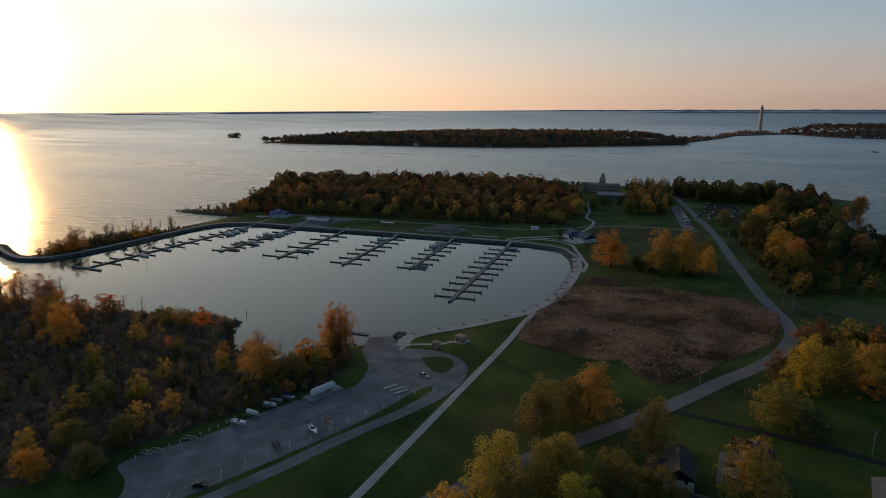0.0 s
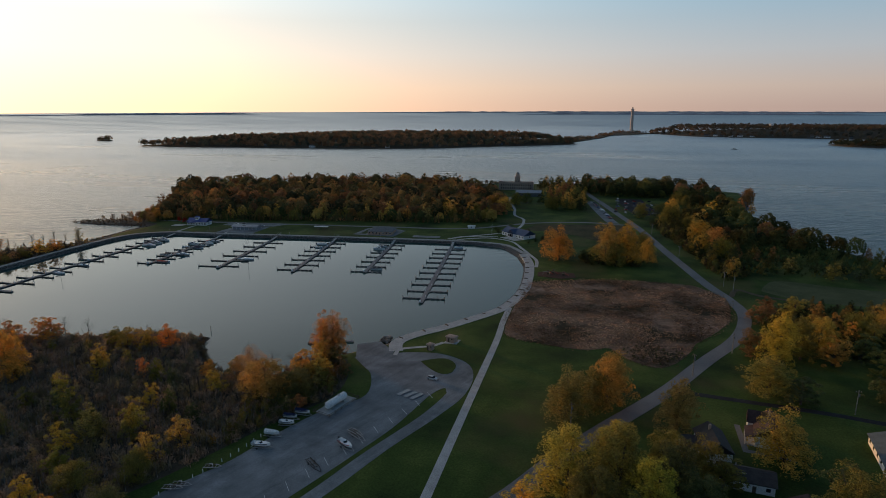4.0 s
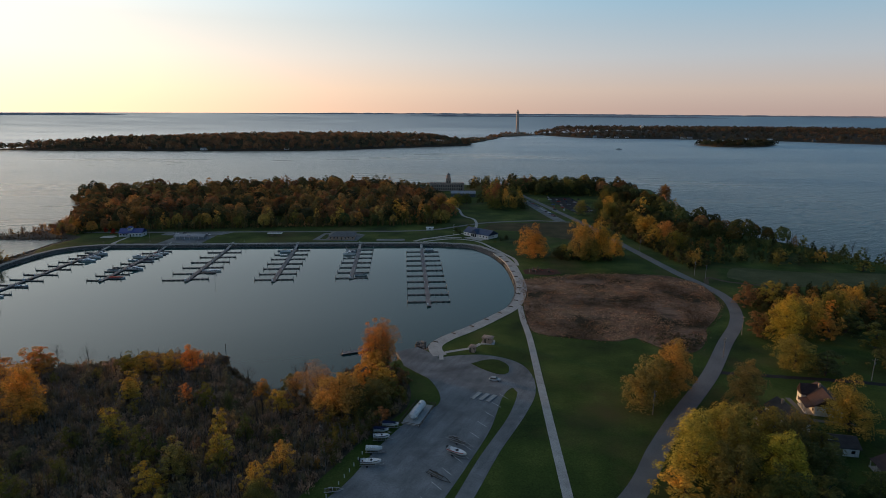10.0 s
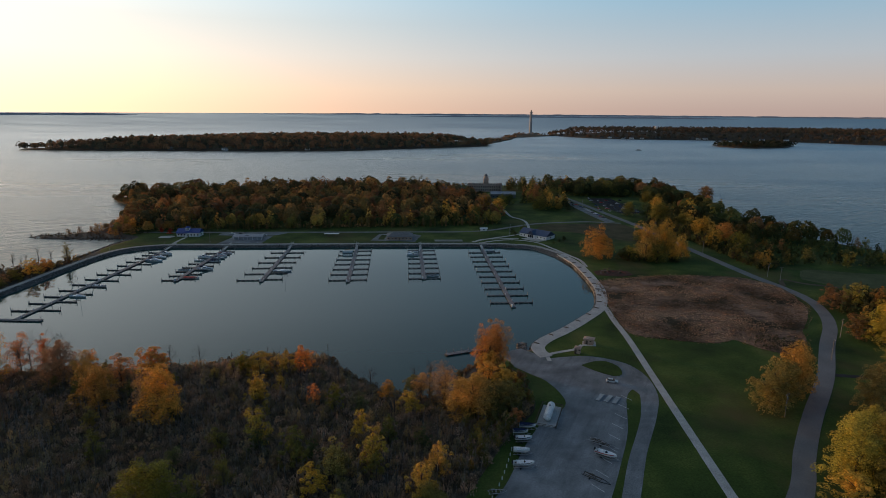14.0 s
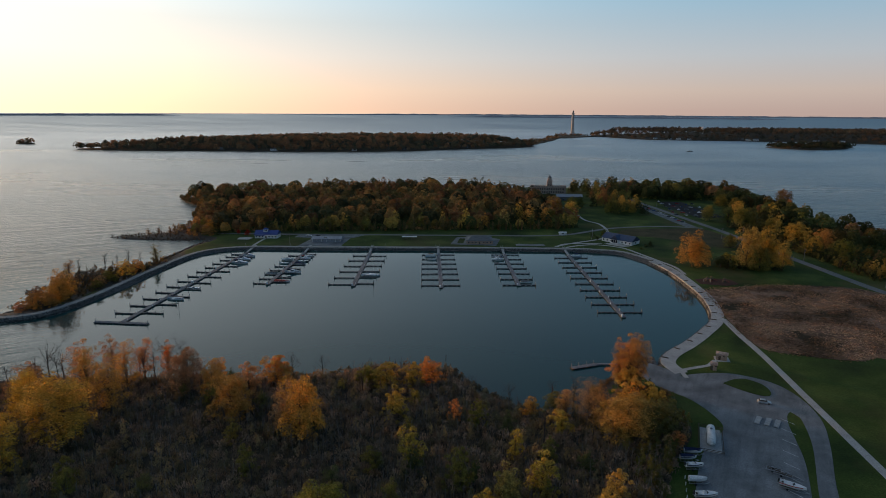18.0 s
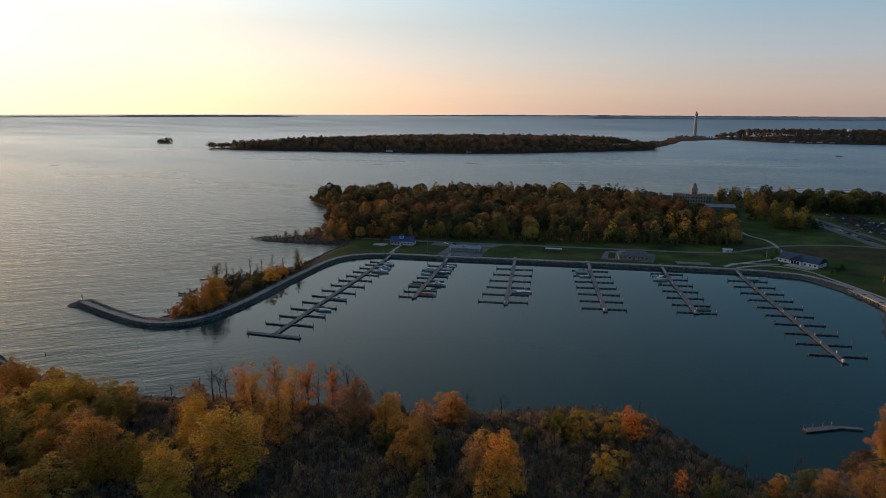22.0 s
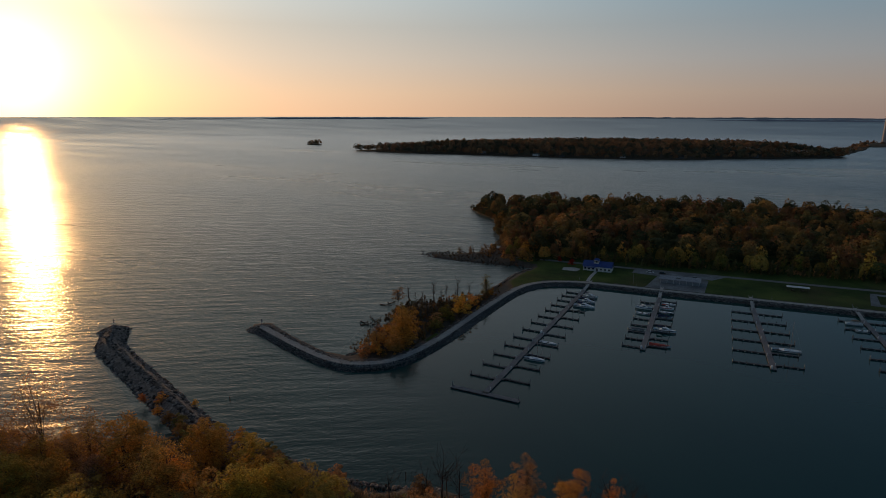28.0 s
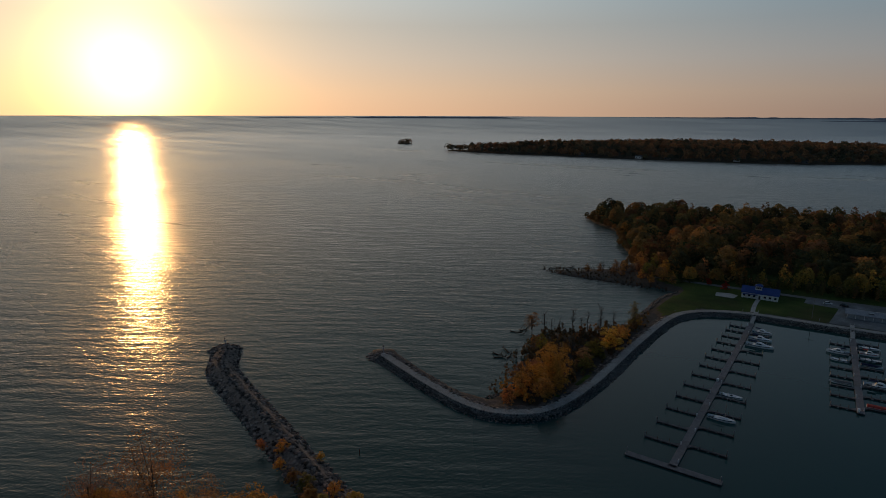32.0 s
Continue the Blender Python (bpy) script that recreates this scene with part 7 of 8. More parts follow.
building("shower_house", "low shower house with a hipped grey roof behind the sea wall", -245.5, 458, 21, 16, 2.8, 7, M_GREYROOF, M_BRICK, 2.6, hip=5.5, windows=7)
slab("terrace", [(-268, 446), (-231, 446.5), (-229, 472), (-236, 476), (-266, 474)], M_LOT, "grey paving round the shower house", "terrace", Z1 + 0.02)
slab("lawn", [(-263, 451), (-258, 451), (-258, 470), (-263, 470)], M_GRASS, "small lawn inside the paving", "lawn", Z1 + 0.05)
slab("court", [(-215, 449), (-192, 452), (-193, 459), (-216, 456)], M_LOT, "sandy play court on the lawn", "court", Z1 + 0.01)

eb = building("visitor_centre", "visitor centre with a blue shingle roof and glazed gable", -130, 477, 27, 13, 3.2, -38, M_SLATEROOF, M_WHITE, 3.6, windows=8)
ent = part("entrance_gable", Geo().box(-1.0, -6.5, -0.1, 7.0, 3.0, 3.3).add([(-4.5, -8.02, 3.2), (2.5, -8.02, 3.2), (-1.0, -8.02, 6.4)], [(0, 1, 2)]), M_WHITE, eb)
part("gable_roof", Geo().gable(-1.0, -3.9, 3.15, 8.2, 7.0, 3.3, 90, 0.35, 0.18), M_SLATEROOF, ent)
for k in (-1, 0, 1):
    part("pane", Geo().box(-1.0 + k * 1.9, -8.05, 0.5, 1.6, 0.06, 2.4), M_DARKGLASS, ent)
slab("terrace", [(-144, 468), (-130, 458), (-124, 463), (-138, 474)], M_CONC, "pale paving before the visitor centre", "terrace", Z1 + 0.03)
building("shed", "small white shed at the edge of the woods", -176, 499, 6, 3, 2.2, 10, M_WHITE, M_WHITE, 0.8, windows=1, door=False, category="shed")

# the winery: a stone castle with a tower, and its outbuildings
win = thing("winery", "old stone winery like a castle with battlements and a domed tower", "winery", pose(-181, 770, LAND, 0, 0, 3))
part("wall", Geo().box(0, 0, -0.5, 42, 13, 9.8), M_STONE, win)
part("roof", Geo().box(0, 0, 9.3, 41.0, 12.0, 0.3), M_DARKROOF, win)
for i in range(21):
    for s in (-1, 1):
        part("merlon", Geo().box(-20.4 + i * 2.04, s * 6.2, 9.3, 1.1, 0.5, 1.0), M_STONE, win)
for i in range(14):
    for z in (1.6, 5.6):
        f = part("window", Geo().box(-19 + i * 2.92, -6.52, z, 1.2, 0.12, 2.2), M_DARKGLASS, win)
tw = part("tower", Geo().box(1.5, -3.0, -0.5, 6.6, 6.6, 17.5).box(1.5, -3.0, 17.0, 7.2, 7.2, 0.8), M_STONE, win)
part("belfry", Geo().tube((1.5, -3.0, 17.8), (1.5, -3.0, 21.0), 2.7, 2.4, 8), M_STONE, tw)
part("dome", Geo().tube((1.5, -3.0, 21.0), (1.5, -3.0, 22.6), 2.6, 1.5, 10).tube((1.5, -3.0, 22.6), (1.5, -3.0, 24.3), 1.5, 0.15, 10), M_GREYROOF, tw)
for s in (-1, 1):
    for z in (5.0, 11.0):
        part("window", Geo().box(1.5 + s * 1.4, -6.35, z, 0.9, 0.1, 2.4), M_DARKGLASS, tw)
for s in (-1, 1):
    part("wing_tower", Geo().box(s * 20, -4, -0.5, 5, 5, 12.0), M_STONE, win)
building("press_house", "long low outbuilding with a pale metal roof", -157, 716, 30, 13, 4.6, 4, M_PALEROOF, M_GREYROOF, 2.6, windows=6, category="outbuilding")
building("barn", "long grey-roofed building beside the winery", -223, 748, 32, 12, 5.0, 4, M_GREYROOF, M_STONE, 3.0, windows=6, category="outbuilding")

# block huts by the ramp
for x, y, sx, sy, h, lab in ((-121.2, 236, 4.4, 3.0, 2.5, "tan block restroom hut with a flat pale roof"), (-127.8, 224.3, 2.4, 2.4, 2.5, "small tan block kiosk by the path")):
    k = thing("block_hut", lab, "hut", pose(x, y, LAND, 0, 0, -18))
    part("wall", Geo().box(0, 0, -0.2, sx, sy, h + 0.2), M_BRICK, k)
    part("roof", Geo().box(0, 0, h, sx + 0.7, sy + 0.7, 0.35).box(0, 0, h + 0.35, sx, sy, 0.25, 0, 0.7), M_STONE, k)
    part("door", Geo().box(-0.8, -sy / 2 - 0.02, 0, 0.95, 0.08, 2.05), M_TIMBER, k)
    part("vent", Geo().box(0.9, -sy / 2 - 0.02, 1.7, 0.8, 0.06, 0.4), M_DARKGLASS, k)
slab("terrace", [(-124.6, 233), (-118.2, 233.2), (-117.7, 239), (-123.7, 239)], M_CONC, "pale pad under the restroom hut", "terrace", Z1 + 0.03)

# houses east of the road
M_REDROOF = surface("dark_red_shingle_roof", [(0.3, (0.040, 0.022, 0.022)), (0.7, (0.070, 0.040, 0.038))], 0.6, 0.85, 5.0, 0.01)
h1 = building("house", "white house with a steep dark red roof, front gable and porch", 0.7, 183.6, 13.2, 9, 4.2, 82, M_REDROOF, M_WHITE, 3.4, windows=4, category="house", chimney=True)
gab = part("front_gable", Geo().box(3.6, 5.2, -0.1, 4.2, 2.6, 4.4).add([(1.5, 6.5, 4.2), (5.7, 6.5, 4.2), (3.6, 6.5, 7.6)], [(0, 1, 2), (2, 1, 0)]), M_WHITE, h1)
part("gable_roof", Geo().gable(3.6, 3.9, 4.1, 5.4, 4.2, 3.5, 90, 0.25, 0.16), M_REDROOF, gab)
part("pane", Geo().box(3.6, 6.5, 1.0, 1.1, 0.08, 1.4), M_DARKGLASS, gab)
part("pane", Geo().box(3.6, 6.5, 4.4, 0.8, 0.08, 1.1), M_DARKGLASS, gab)
porch = part("porch", Geo().box(-2.2, 5.9, -0.1, 8.2, 2.8, 0.5), M_CONC, h1)
for x in (-6.0, -3.5, -1.0, 1.2):
    part("porch_post", Geo().box(x, 7.1, 0.3, 0.18, 0.18, 2.3), M_WHITE, porch)
part("porch_roof", Geo().rings([[(-6.4, 4.4, 3.3), (-6.4, 7.4, 2.6), (-6.4, 7.4, 2.75), (-6.4, 4.4, 3.5)], [(1.5, 4.4, 3.3), (1.5, 7.4, 2.6), (1.5, 7.4, 2.75), (1.5, 4.4, 3.5)]]), M_REDROOF, porch)
slab("terrace", [(-8.6, 191), (-8.6, 173.5), (6, 171.6), (6, 173.4), (-6.8, 175.2), (-6.8, 191)], M_ROAD, "grey concrete path round a house", "path", Z1 + 0.02)
h2 = building("house", "low house with a dark roof and white walls", -11, 155.8, 14, 8, 3.0, -5, M_DARKROOF, M_WHITE, 2.2, windows=4, category="house")
part("vent_pipe", Geo().tube((-3, 0.6, 4.2), (-3, 0.6, 5.8), 0.15, 0.15, 8), M_PILE, h2)
part("skylight", Geo().box(-1.0, -1.6, 4.0, 1.2, 0.9, 0.3), M_WHITE, h2)
h3 = building("house", "long white house with a blue-grey roof", 34.6, 179.6, 21, 9.4, 3.0, 84, M_TEALROOF, M_WHITE, 1.9, windows=5, category="house")
part("skylight", Geo().box(-3.5, 1.8, 4.2, 1.2, 0.8, 0.25), M_WHITE, h3)
h4 = building("house", "white house with a dark red-brown roof and a side veranda", 1.9, 141, 11, 8, 3.1, 88, M_REDROOF, M_WHITE, 2.2, windows=4, category="house")
veranda = part("veranda", Geo().box(0, 5.1, -0.1, 10.8, 2.4, 0.3), M_CONC, h4)
for i in range(4):
    part("veranda_post", Geo().box(-5.0 + i * 3.3, 6.1, 0.2, 0.2, 0.2, 2.5), M_WHITE, veranda)
part("veranda_roof", Geo().rings([[(-5.4, 3.95, 3.05), (-5.4, 6.5, 2.65), (-5.4, 6.5, 2.8), (-5.4, 3.95, 3.25)], [(5.4, 3.95, 3.05), (5.4, 6.5, 2.65), (5.4, 6.5, 2.8), (5.4, 3.95, 3.25)]]), M_REDROOF, veranda)
h5 = building("house", "two-storey white house with a dark shingle roof", -18.5, 168.5, 13, 8, 5.2, 97, M_DARKROOF, M_WHITE, 3.0, windows=4, category="house", chimney=True)
wing = part("wing", Geo().box(1.0, 5.5, -0.2, 6.5, 7.0, 3.8), M_WHITE, h5)
part("wing_roof", Geo().gable(1.0, 5.5, 3.5, 7.0, 6.5, 2.4, 90, 0.4, 0.16), M_DARKROOF, wing)
for s in (-1, 1):
    for z in (0.9, 3.6):
        f = part("window", Geo().box(-6.53, s * 1.9, z, 0.08, 1.0, 1.5), M_WHITE, h5)
        part("pane", Geo().box(-6.56, s * 1.9, z + 0.08, 0.08, 0.84, 1.34), M_DARKGLASS, f)

# ---- the monument, far buildings ----
mo = thing("memorial_column", "tall pale granite memorial column on a plaza by the lake", "monument", pose(-14, 2790, 2.5))
part("plaza", Geo().box(0, 0, -2, 60, 40, 2.5), M_CONC, mo)
part("plinth", Geo().box(0, 0, 0.5, 18, 18, 3.0).box(0, 0, 3.5, 15, 15, 2.0), M_GRANITE, mo)
part("shaft", Geo().tube((0, 0, 5), (0, 0, 92), 6.9, 5.4, 20), M_GRANITE, mo)
cap = part("capital", Geo().tube((0, 0, 92), (0, 0, 94.5), 5.4, 7.2, 20).box(0, 0, 94.5, 14.5, 14.5, 1.8), M_GRANITE, mo)
part("lantern_drum", Geo().tube((0, 0, 96.3), (0, 0, 100.5), 4.0, 3.6, 14), M_GRANITE, cap)
part("urn", Geo().tube((0, 0, 100.5), (0, 0, 103.0), 2.2, 3.2, 12).tube((0, 0, 103.0), (0, 0, 106.5), 3.2, 0.5, 12), surface("bronze", [(0.3, (0.09, 0.07, 0.05)), (0.7, (0.15, 0.12, 0.08))], 0.3, 0.5, metal=0.7), cap)
to = thing("water_tower", "white water tower above the far island's trees", "water tower", pose(500, 2610, 8))
part("bowl", Geo().tube((0, 0, 27), (0, 0, 31), 2.0, 8.0, 14).tube((0, 0, 31), (0, 0, 36), 8.0, 8.0, 14).tube((0, 0, 36), (0, 0, 39), 8.0, 1.5, 14), M_WHITE, to)
part("stem", Geo().tube((0, 0, 0), (0, 0, 28), 2.2, 1.8, 10), M_WHITE, to)
far_rng = np.random.default_rng(81)
FARH = [(249, 2433), (280, 2440), (301, 2430), (330, 2425), (361, 2420), (400, 2415), (456, 2403), (583, 2400), (610, 2402), (634, 2398), (700, 2375), (822, 2345), (900, 2325), (1015, 2240), (110, 2660), (-1007, 1476), (-868, 1488), (-805, 1500), (-538, 1580), (-663, 1530), (-385, 1706), (690, 1958), (560, 2000)]
for x, y in FARH:
    sx = float(far_rng.uniform(10, 20))
    f = thing("cottage", "pale cottage on the far shore", "house", pose(x, y, 2.0, 0, 0, float(far_rng.uniform(-25, 25))), "far cottages")
    part("wall", Geo().box(0, 0, -0.5, sx, 8, 5), M_WHITE if far_rng.uniform() < 0.6 else M_GREYROOF, f)
    part("roof", Geo().gable(0, 0, 4.5, sx, 8, 3), M_GREYROOF if far_rng.uniform() < 0.5 else M_DARKROOF, f)
    for k in (-1, 1):
        part("window", Geo().box(k * sx / 4, -4.03, 1.2, 1.6, 0.1, 1.6), M_DARKGLASS, f)
fe = thing("ferry", "small passenger ferry crossing the channel", "ferry", pose(231, 1718, 0, 0, 0, 160))
fe.scale = (0.55, 0.55, 0.55)
fh = Geo()
fh.rings(hull_rings(30, 8, 2.2, 0.8, 0.95, 0.5), close=False)
part("hull", fh, M_GREYROOF, fe)
part("deck", Geo().box(-1, 0, 1.9, 26, 7.2, 0.3), M_GREYROOF, fe)
part("deckhouse", Geo().box(-2, 0, 2.2, 15, 6, 3.0), M_WHITE, fe)
part("wheelhouse", Geo().box(3.5, 0, 5.2, 4, 4, 2.4), M_WHITE, fe)
part("funnel", Geo().tube((-5, 0, 5.2), (-5, 0, 7.6), 0.7, 0.6, 8), M_BLACK, fe)


# ---- cars, trailers and gear ----
CAR = {}


def car(x, y, turn, paint, label, group="parked cars", z=Z1):
    """A parked car: body, glasshouse, four wheels, lamps."""
    if not CAR:
        body = Geo().rings([[(-2.25, -0.82, 0.38), (-2.25, 0.82, 0.38), (-2.2, 0.78, 0.85), (-2.2, -0.78, 0.85)], [(-2.0, -0.9, 0.3), (-2.0, 0.9, 0.3), (-1.9, 0.86, 0.98), (-1.9, -0.86, 0.98)],
                            [(0.9, -0.9, 0.3), (0.9, 0.9, 0.3), (0.9, 0.86, 0.98), (0.9, -0.86, 0.98)], [(2.1, -0.86, 0.34), (2.1, 0.86, 0.34), (2.0, 0.78, 0.80), (2.0, -0.78, 0.80)], [(2.3, -0.7, 0.42), (2.3, 0.7, 0.42), (2.25, 0.66, 0.7), (2.25, -0.66, 0.7)]])
        glass = Geo().rings([[(-1.85, -0.8, 0.96), (-1.85, 0.8, 0.96), (-1.5, 0.66, 1.5), (-1.5, -0.66, 1.5)], [(1.05, -0.8, 0.96), (1.05, 0.8, 0.96), (0.35, 0.66, 1.5), (0.35, -0.66, 1.5)]])
        roof = Geo().box(-0.58, 0, 1.5, 1.85, 1.34, 0.07, 0, 0.92)
        wheel = Geo().tube((0, -0.11, 0), (0, 0.11, 0), 0.33, 0.33, 12)
        rim = Geo().tube((0, -0.115, 0), (0, 0.115, 0), 0.2, 0.2, 8)
        lamp = Geo().box(0, 0, 0, 0.06, 0.34, 0.14)
        for nm, g in (("body", body), ("glasshouse", glass), ("roof", roof), ("wheel", wheel), ("rim", rim), ("headlight", lamp)):
            CAR[nm] = g
        CAR["mesh"] = {}
    def mesh(nm, mat):
        key = (nm, mat.name)
        if key not in CAR["mesh"]:
            me = CAR[nm].mesh(nm)
            me.materials.append(mat)
            CAR["mesh"][key] = me
        return CAR["mesh"][key]
    e = thing("car", label, "car", pose(x, y, z, 0, 0, turn), group)
    part("body", mesh("body", paint), paint, e)
    part("glasshouse", mesh("glasshouse", M_DARKGLASS), M_DARKGLASS, e)
    part("roof", mesh("roof", paint), paint, e)
    for sx in (-1.4, 1.4):
        for sy in (-0.82, 0.82):
            w = part("wheel", mesh("wheel", M_BLACK), M_BLACK, e)
            w.location = (sx, sy, 0.33)
            part("rim", mesh("rim", M_PILE), M_PILE, w)
    for sy in (-0.55, 0.55):
        q = part("headlight", mesh("headlight", M_WHITE), M_WHITE, e)
        q.location = (2.24, sy, 0.6)
    return e


def trailer(x, y, turn, length=6.5, label="galvanised boat trailer standing empty", frame_paint=None):
    """An A-frame boat trailer on two wheels."""
    metal = frame_paint or M_PILE
    e = thing("boat_trailer", label, "trailer", pose(x, y, Z1, 0, 0, turn), "trailers in the lot")
    for s in (-1, 1):
        part("rail", Geo().tube((-length / 2, s * 0.9, 0.6), (length * 0.2, s * 0.9, 0.6), 0.1, 0.1, 5).tube((length * 0.2, s * 0.9, 0.6), (length / 2, 0, 0.55), 0.1, 0.1, 5), metal, e)
        w = part("wheel", Geo().tube((-length * 0.2, s * 1.15, 0.32), (-length * 0.2, s * 0.95, 0.32), 0.32, 0.32, 10), M_BLACK, e)
        part("fender", Geo().box(-length * 0.2, s * 1.07, 0.68, 0.9, 0.28, 0.08), metal, e)
        part("bunk", Geo().box(-length * 0.15, s * 0.45, 0.7, length * 0.55, 0.16, 0.12), M_TIMBER, e)
    for k in range(4):
        part("crossbar", Geo().box(-length / 2 + 0.3 + k * length * 0.2, 0, 0.52, 0.12, 1.8, 0.1), metal, e)
    return e


def boat_on_trailer(x, y, turn, kind, length, label, accent=None):
    trailer(x, y, turn, length + 1.0, "galvanised boat trailer carrying a boat")
    boat(kind, length, pose(x - 0.4 * math.cos(radians(turn)), y - 0.4 * math.sin(radians(turn)), Z1 + 1.22, 0, 0, turn), label, accent, "boats stored in the lot")


boat_on_trailer(-154.6, 147.5, 8, "runabout", 5.4, "white motor boat stored on a trailer")
boat_on_trailer(-155.6, 140, 4, "covered", 5.2, "boat under a white winter cover on a trailer", M_WHITE)
boat_on_trailer(-155.2, 133, 6, "runabout", 6.4, "open fishing boat stored on a trailer", M_GREYROOF)
boat_on_trailer(-129.5, 140.5, -28, "runabout", 6.8, "white motor boat with red trim stored on a trailer", M_REDCLOTH)
boat_on_trailer(-153, 155.5, 2, "covered", 5.5, "small boat under a black cover", M_NAVY)
boat_on_trailer(-155.5, 151.5, 5, "covered", 5.0, "small boat under a dark cover", M_NAVY)
trailer(-128.5, 147.2, -30, 8.0)
trailer(-130.5, 149.6, -22, 6.5)
trailer(-134.5, 128.5, -36, 9.0, "long dark rusty boat trailer on the lot", M_BLACK)
trailer(-166.5, 109.5, 10, 6.0)
trailer(-168, 107.5, 12, 6.0)
trailer(-163.5, 119.5, 14, 5.5, "dark trailer at the edge of the lot")
for i, (x, y) in enumerate(((-125, 181.5), (-122, 180.7), (-119.3, 179.8))):
    d = thing("dock_section", "spare dock frame laid on the gravel", "dock section", pose(x, y, Z1, 0, 0, 62), "spare dock frames")
    for s in (-1, 1):
        part("beam", Geo().box(0, s * 0.75, 0, 6.2, 0.18, 0.35), M_PILE, d)
    part("boards", Geo().box(0, 0, 0.2, 6.0, 1.3, 0.1), M_CONC, d)
    for k in range(4):
        part("crossbar", Geo().box(-2.7 + k * 1.8, 0, 0.1, 0.14, 1.5, 0.2), M_PILE, d)
car(-118, 195.5, -8, M_CARPAINT[0], "silver estate car parked by the turning loop")
car(-140, 103, 30, M_CARPAINT[2], "black car parked in the gravel lot")
car(-362, 455.5, 5, M_CARPAINT[1], "white car parked behind the shelter")
car(-383, 458, -8, M_CARPAINT[2], "dark car parked near the woods")
car(-391, 457.5, 4, M_CARPAINT[1], "white car parked near the woods")
cr = np.random.default_rng(91)
for i in range(14):
    u = i / 13
    car(-78 + 20 * u + 1.5, 676 - 96 * u, 12 + cr.uniform(-4, 4), M_CARPAINT[int(cr.integers(6))], "car in the roadside bays", "cars in the roadside bays", LAND + 0.04)
for i in range(26):
    car(-52 + (i % 5) * 9 + cr.uniform(-1, 1), 620 + (i // 5) * 20 + cr.uniform(-3, 3), cr.uniform(-15, 15) + 90 * (i % 2), M_CARPAINT[int(cr.integers(6))], "vehicle in the large car park", "vehicles in the large car park", LAND + 0.04)

# the white storage tank in its pen
tk = thing("storage_tank", "long white horizontal storage tank inside a low fence", "tank", pose(-145.3, 165.5, Z1, 0, 0, 76))
part("shell", Geo().tube((-4.7, 0, 2.0), (4.7, 0, 2.0), 1.35, 1.35, 18).tube((4.7, 0, 2.0), (5.5, 0, 2.0), 1.35, 0.6, 18).tube((-4.7, 0, 2.0), (-5.5, 0, 2.0), 1.35, 0.6, 18), M_WHITE, tk, "", False)
for x in (-3.2, 3.2):
    part("saddle", Geo().box(x, 0, 0, 0.6, 2.6, 1.2, 0, 0.9), M_CONC, tk)
part("pad", Geo().box(0, 0, 0.0, 15.5, 6.5, 0.12), M_CONC, tk)
part("hatch", Geo().tube((1.5, 0, 3.2), (1.5, 0, 3.7), 0.4, 0.4, 10), M_PILE, tk)
part("ladder", Geo().box(-2.0, 1.42, 0.12, 0.5, 0.1, 3.1), M_PILE, tk)
fn = thing("pen_fence", "low timber rail fence round the storage tank", "fence", pose(-145.3, 165.5, Z1, 0, 0, 76))
for x, y, sx, sy in ((0, 3.7, 16.5, 0.1), (0, -3.7, 16.5, 0.1), (8.2, 0, 0.1, 7.4), (-8.2, 0, 0.1, 7.4)):
    for z in (0.45, 0.95):
        part("rail", Geo().box(x, y, z, sx, sy, 0.14), M_TIMBER, fn)
for k in range(6):
    for s in (-1, 1):
        part("post", Geo().box(-8.2 + k * 3.28, s * 3.7, 0, 0.16, 0.16, 1.2), M_TIMBER, fn)
for k in range(13):
    u = k / 12
    p = thing("guard_post", "short white guard post along the lot's edge", "post", pose(-159 - 11 * u + 1.5 * math.sin(u * 3), 142 - 38 * u, LAND), "guard posts")
    part("post", Geo().tube((0, 0, -0.2), (0, 0, 1.1), 0.14, 0.13, 8), M_WHITE, p)


def utility_pole(x, y, turn, h=9.5, arm=True, label="weathered timber utility pole beside the road"):
    e = thing("utility_pole", label, "utility pole", pose(x, y, LAND, 0, 0, turn), "utility poles")
    part("pole", Geo().tube((0, 0, -0.3), (0, 0, h), 0.19, 0.13, 8), M_DEADWOOD, e)
    if arm:
        part("crossarm", Geo().box(0, 0, h - 0.9, 2.2, 0.12, 0.16), M_TIMBER, e)
        for k in (-0.9, 0, 0.9):
            part("insulator", Geo().tube((k, 0, h - 0.74), (k, 0, h - 0.5), 0.07, 0.05, 6), M_WHITE, e)
        part("transformer", Geo().tube((0.35, 0, h - 2.6), (0.35, 0, h - 1.6), 0.25, 0.25, 10), M_GREYROOF, e)
    return e


for x, y, t in ((13, 366, 20), (17, 357, 20), (1, 257, 35), (-18, 228, 35), (33.5, 210, 10), (-62, 173, 35), (-7, 432, 10), (-22, 515, 10), (-42, 506, 5), (-70, 640, 0)):
    utility_pole(x, y, t)
ml = thing("mast", "tall signal mast with a yard on the harbour lawn", "mast", pose(-395, 424, LAND))
part("pole", Geo().tube((0, 0, -0.2), (0, 0, 11), 0.16, 0.09, 8), M_DEADWOOD, ml)
part("yard", Geo().tube((-2.6, 0, 7.6), (2.6, 0, 7.9), 0.07, 0.07, 6), M_DEADWOOD, ml)
fp = thing("flagpole", "slim white flagpole on the lawn", "flagpole", pose(-153, 478, LAND))
part("pole", Geo().tube((0, 0, -0.2), (0, 0, 10), 0.1, 0.06, 8), M_WHITE, fp)
part("ball", Geo().tube((0, 0, 10), (0, 0, 10.25), 0.14, 0.08, 8), M_PILE, fp)
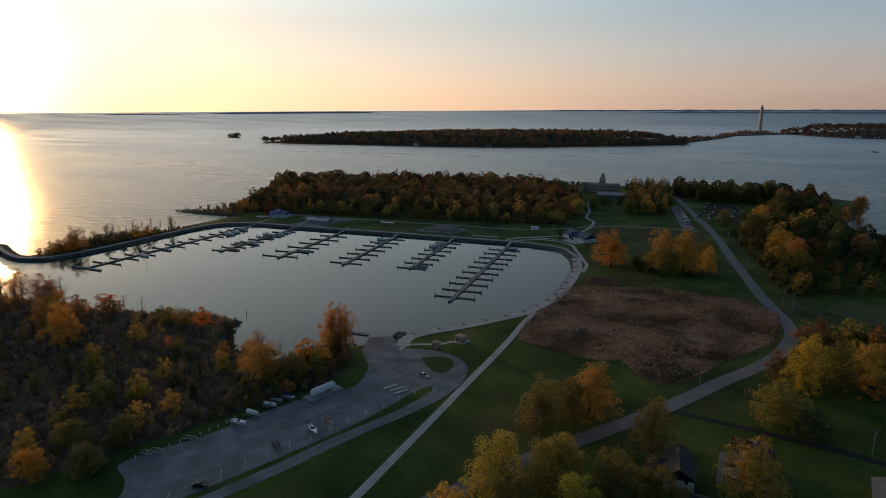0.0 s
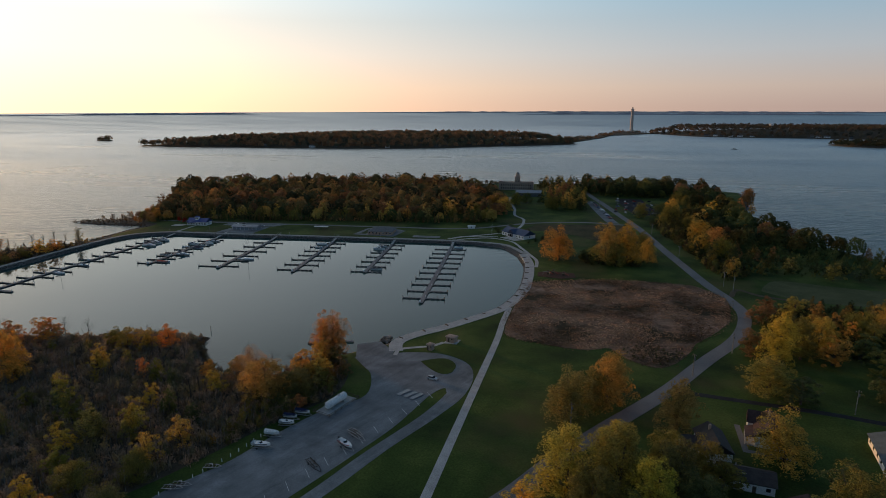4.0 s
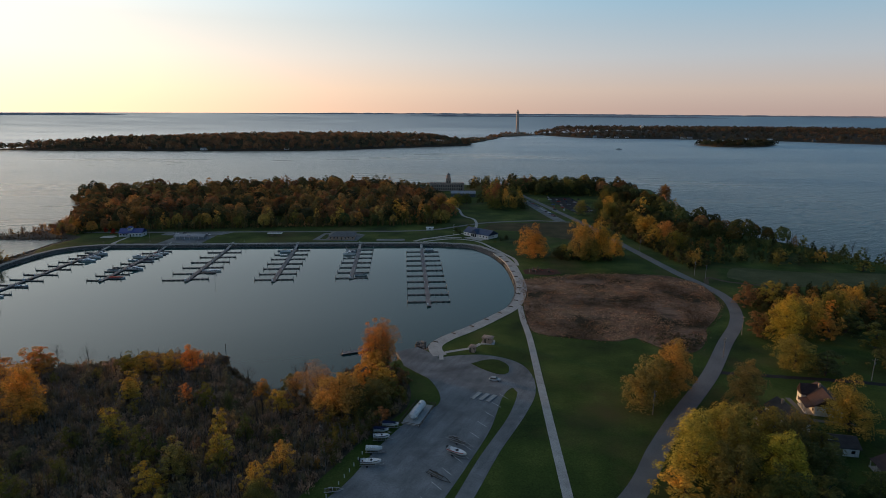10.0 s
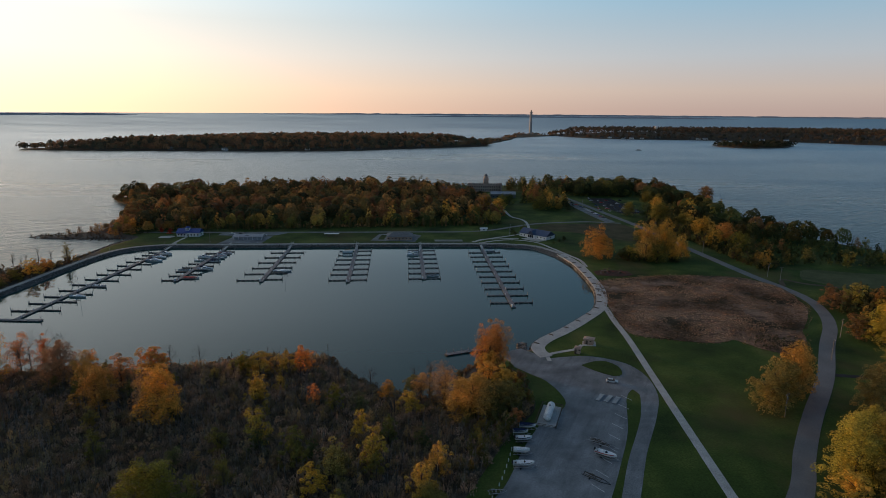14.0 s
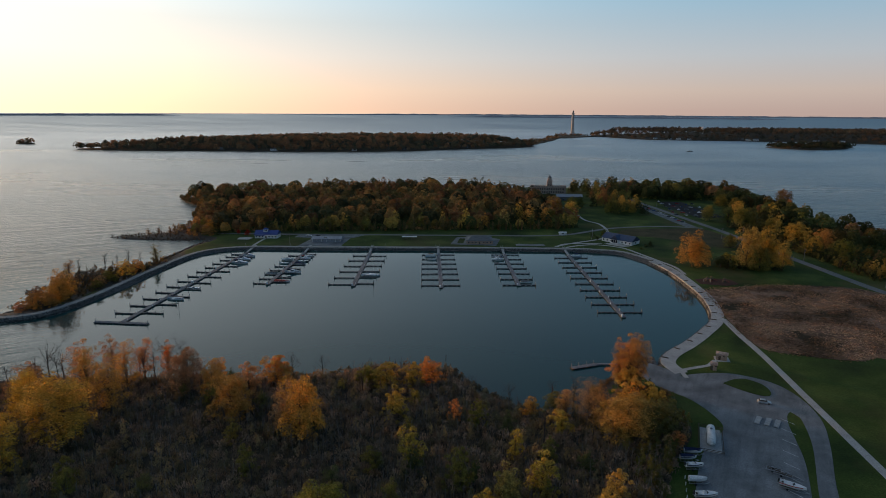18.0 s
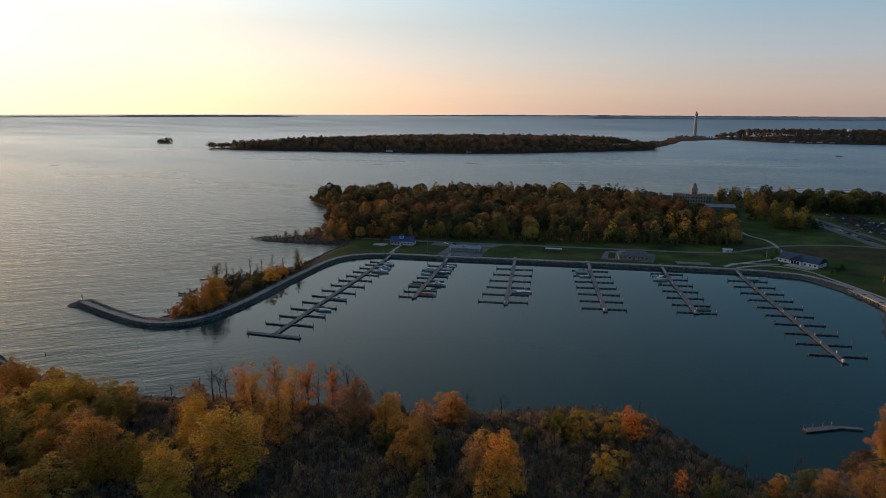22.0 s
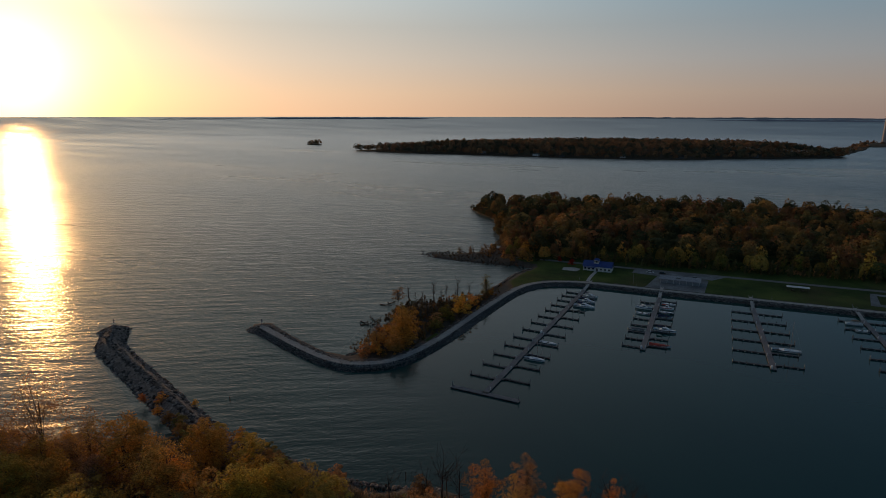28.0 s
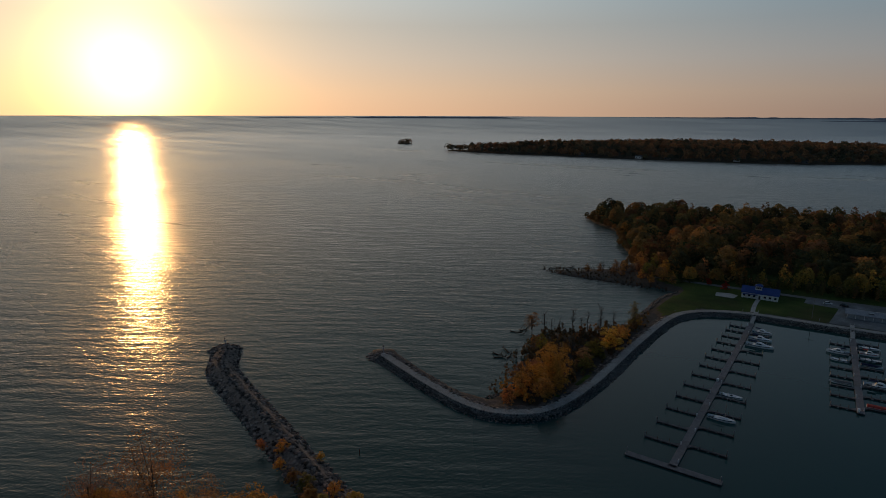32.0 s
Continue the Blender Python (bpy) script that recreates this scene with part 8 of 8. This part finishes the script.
# lamps along the wall walk
for k in range(8, len(wall_line) - 4, 9):
    p = wall_line[k]
    q = thing("walk_lamp", "short pale lamp post on the sea wall walk", "lamp post", pose(p[0], p[1], 2.25), "lamps on the sea wall")
    part("post", Geo().tube((0.0, 0, -0.1), (0, 0, 2.6), 0.07, 0.06, 6), M_PILE, q)
    part("head", Geo().box(0, 0, 2.6, 0.4, 0.3, 0.14), M_GREYROOF, q)

# the playground
pg = thing("playground", "playground with a dark mulch bed and red slides", "playground", pose(-87, 365, LAND))
part("mulch_bed", Geo().prism([(-11, -7), (4, -9), (13, -4), (11, 6), (-3, 8), (-12, 3)], -0.2, 0.12), surface("mulch", [(0.3, (0.06, 0.03, 0.025)), (0.7, (0.11, 0.06, 0.045))], 0.8, 0.95, 3.0, 0.03), pg)
for x, y in ((-5, 0), (-2, 2), (5, -1)):
    part("tower", Geo().box(x, y, 0.1, 1.6, 1.6, 1.3).box(x, y, 2.3, 1.8, 1.8, 0.8, 0, 0.1), M_TIMBER, pg)
    part("slide", Geo().rings([[(x + 0.8, y - 0.3, 1.4), (x + 0.8, y + 0.3, 1.4), (x + 0.8, y + 0.3, 1.5), (x + 0.8, y - 0.3, 1.5)], [(x + 3.4, y - 0.3, 0.2), (x + 3.4, y + 0.3, 0.2), (x + 3.4, y + 0.3, 0.3), (x + 3.4, y - 0.3, 0.3)]]), M_REDCLOTH, pg)
part("swing_frame", Geo().tube((-8, -4, 0), (-8, -3, 2.4), 0.06, 0.06, 5).tube((-8, -2, 0), (-8, -3, 2.4), 0.06, 0.06, 5).tube((-4, -4, 0), (-4, -3, 2.4), 0.06, 0.06, 5).tube((-4, -2, 0), (-4, -3, 2.4), 0.06, 0.06, 5).tube((-8, -3, 2.4), (-4, -3, 2.4), 0.06, 0.06, 5), M_PILE, pg)

# faded bay lines along the edge of the lot
for i in range(13):
    y = 96 + i * 7.2
    x = -139.2 + (y - 112) * 0.345
    k = thing("bay_line", "faded white line of a parking bay", "road marking", pose(x, y, Z1, 0, 0, -48), "bay lines", "structure")
    part("stripe", Geo().box(0, 0, 0.001, 4.8, 0.13, 0.012), M_WHITE, k)
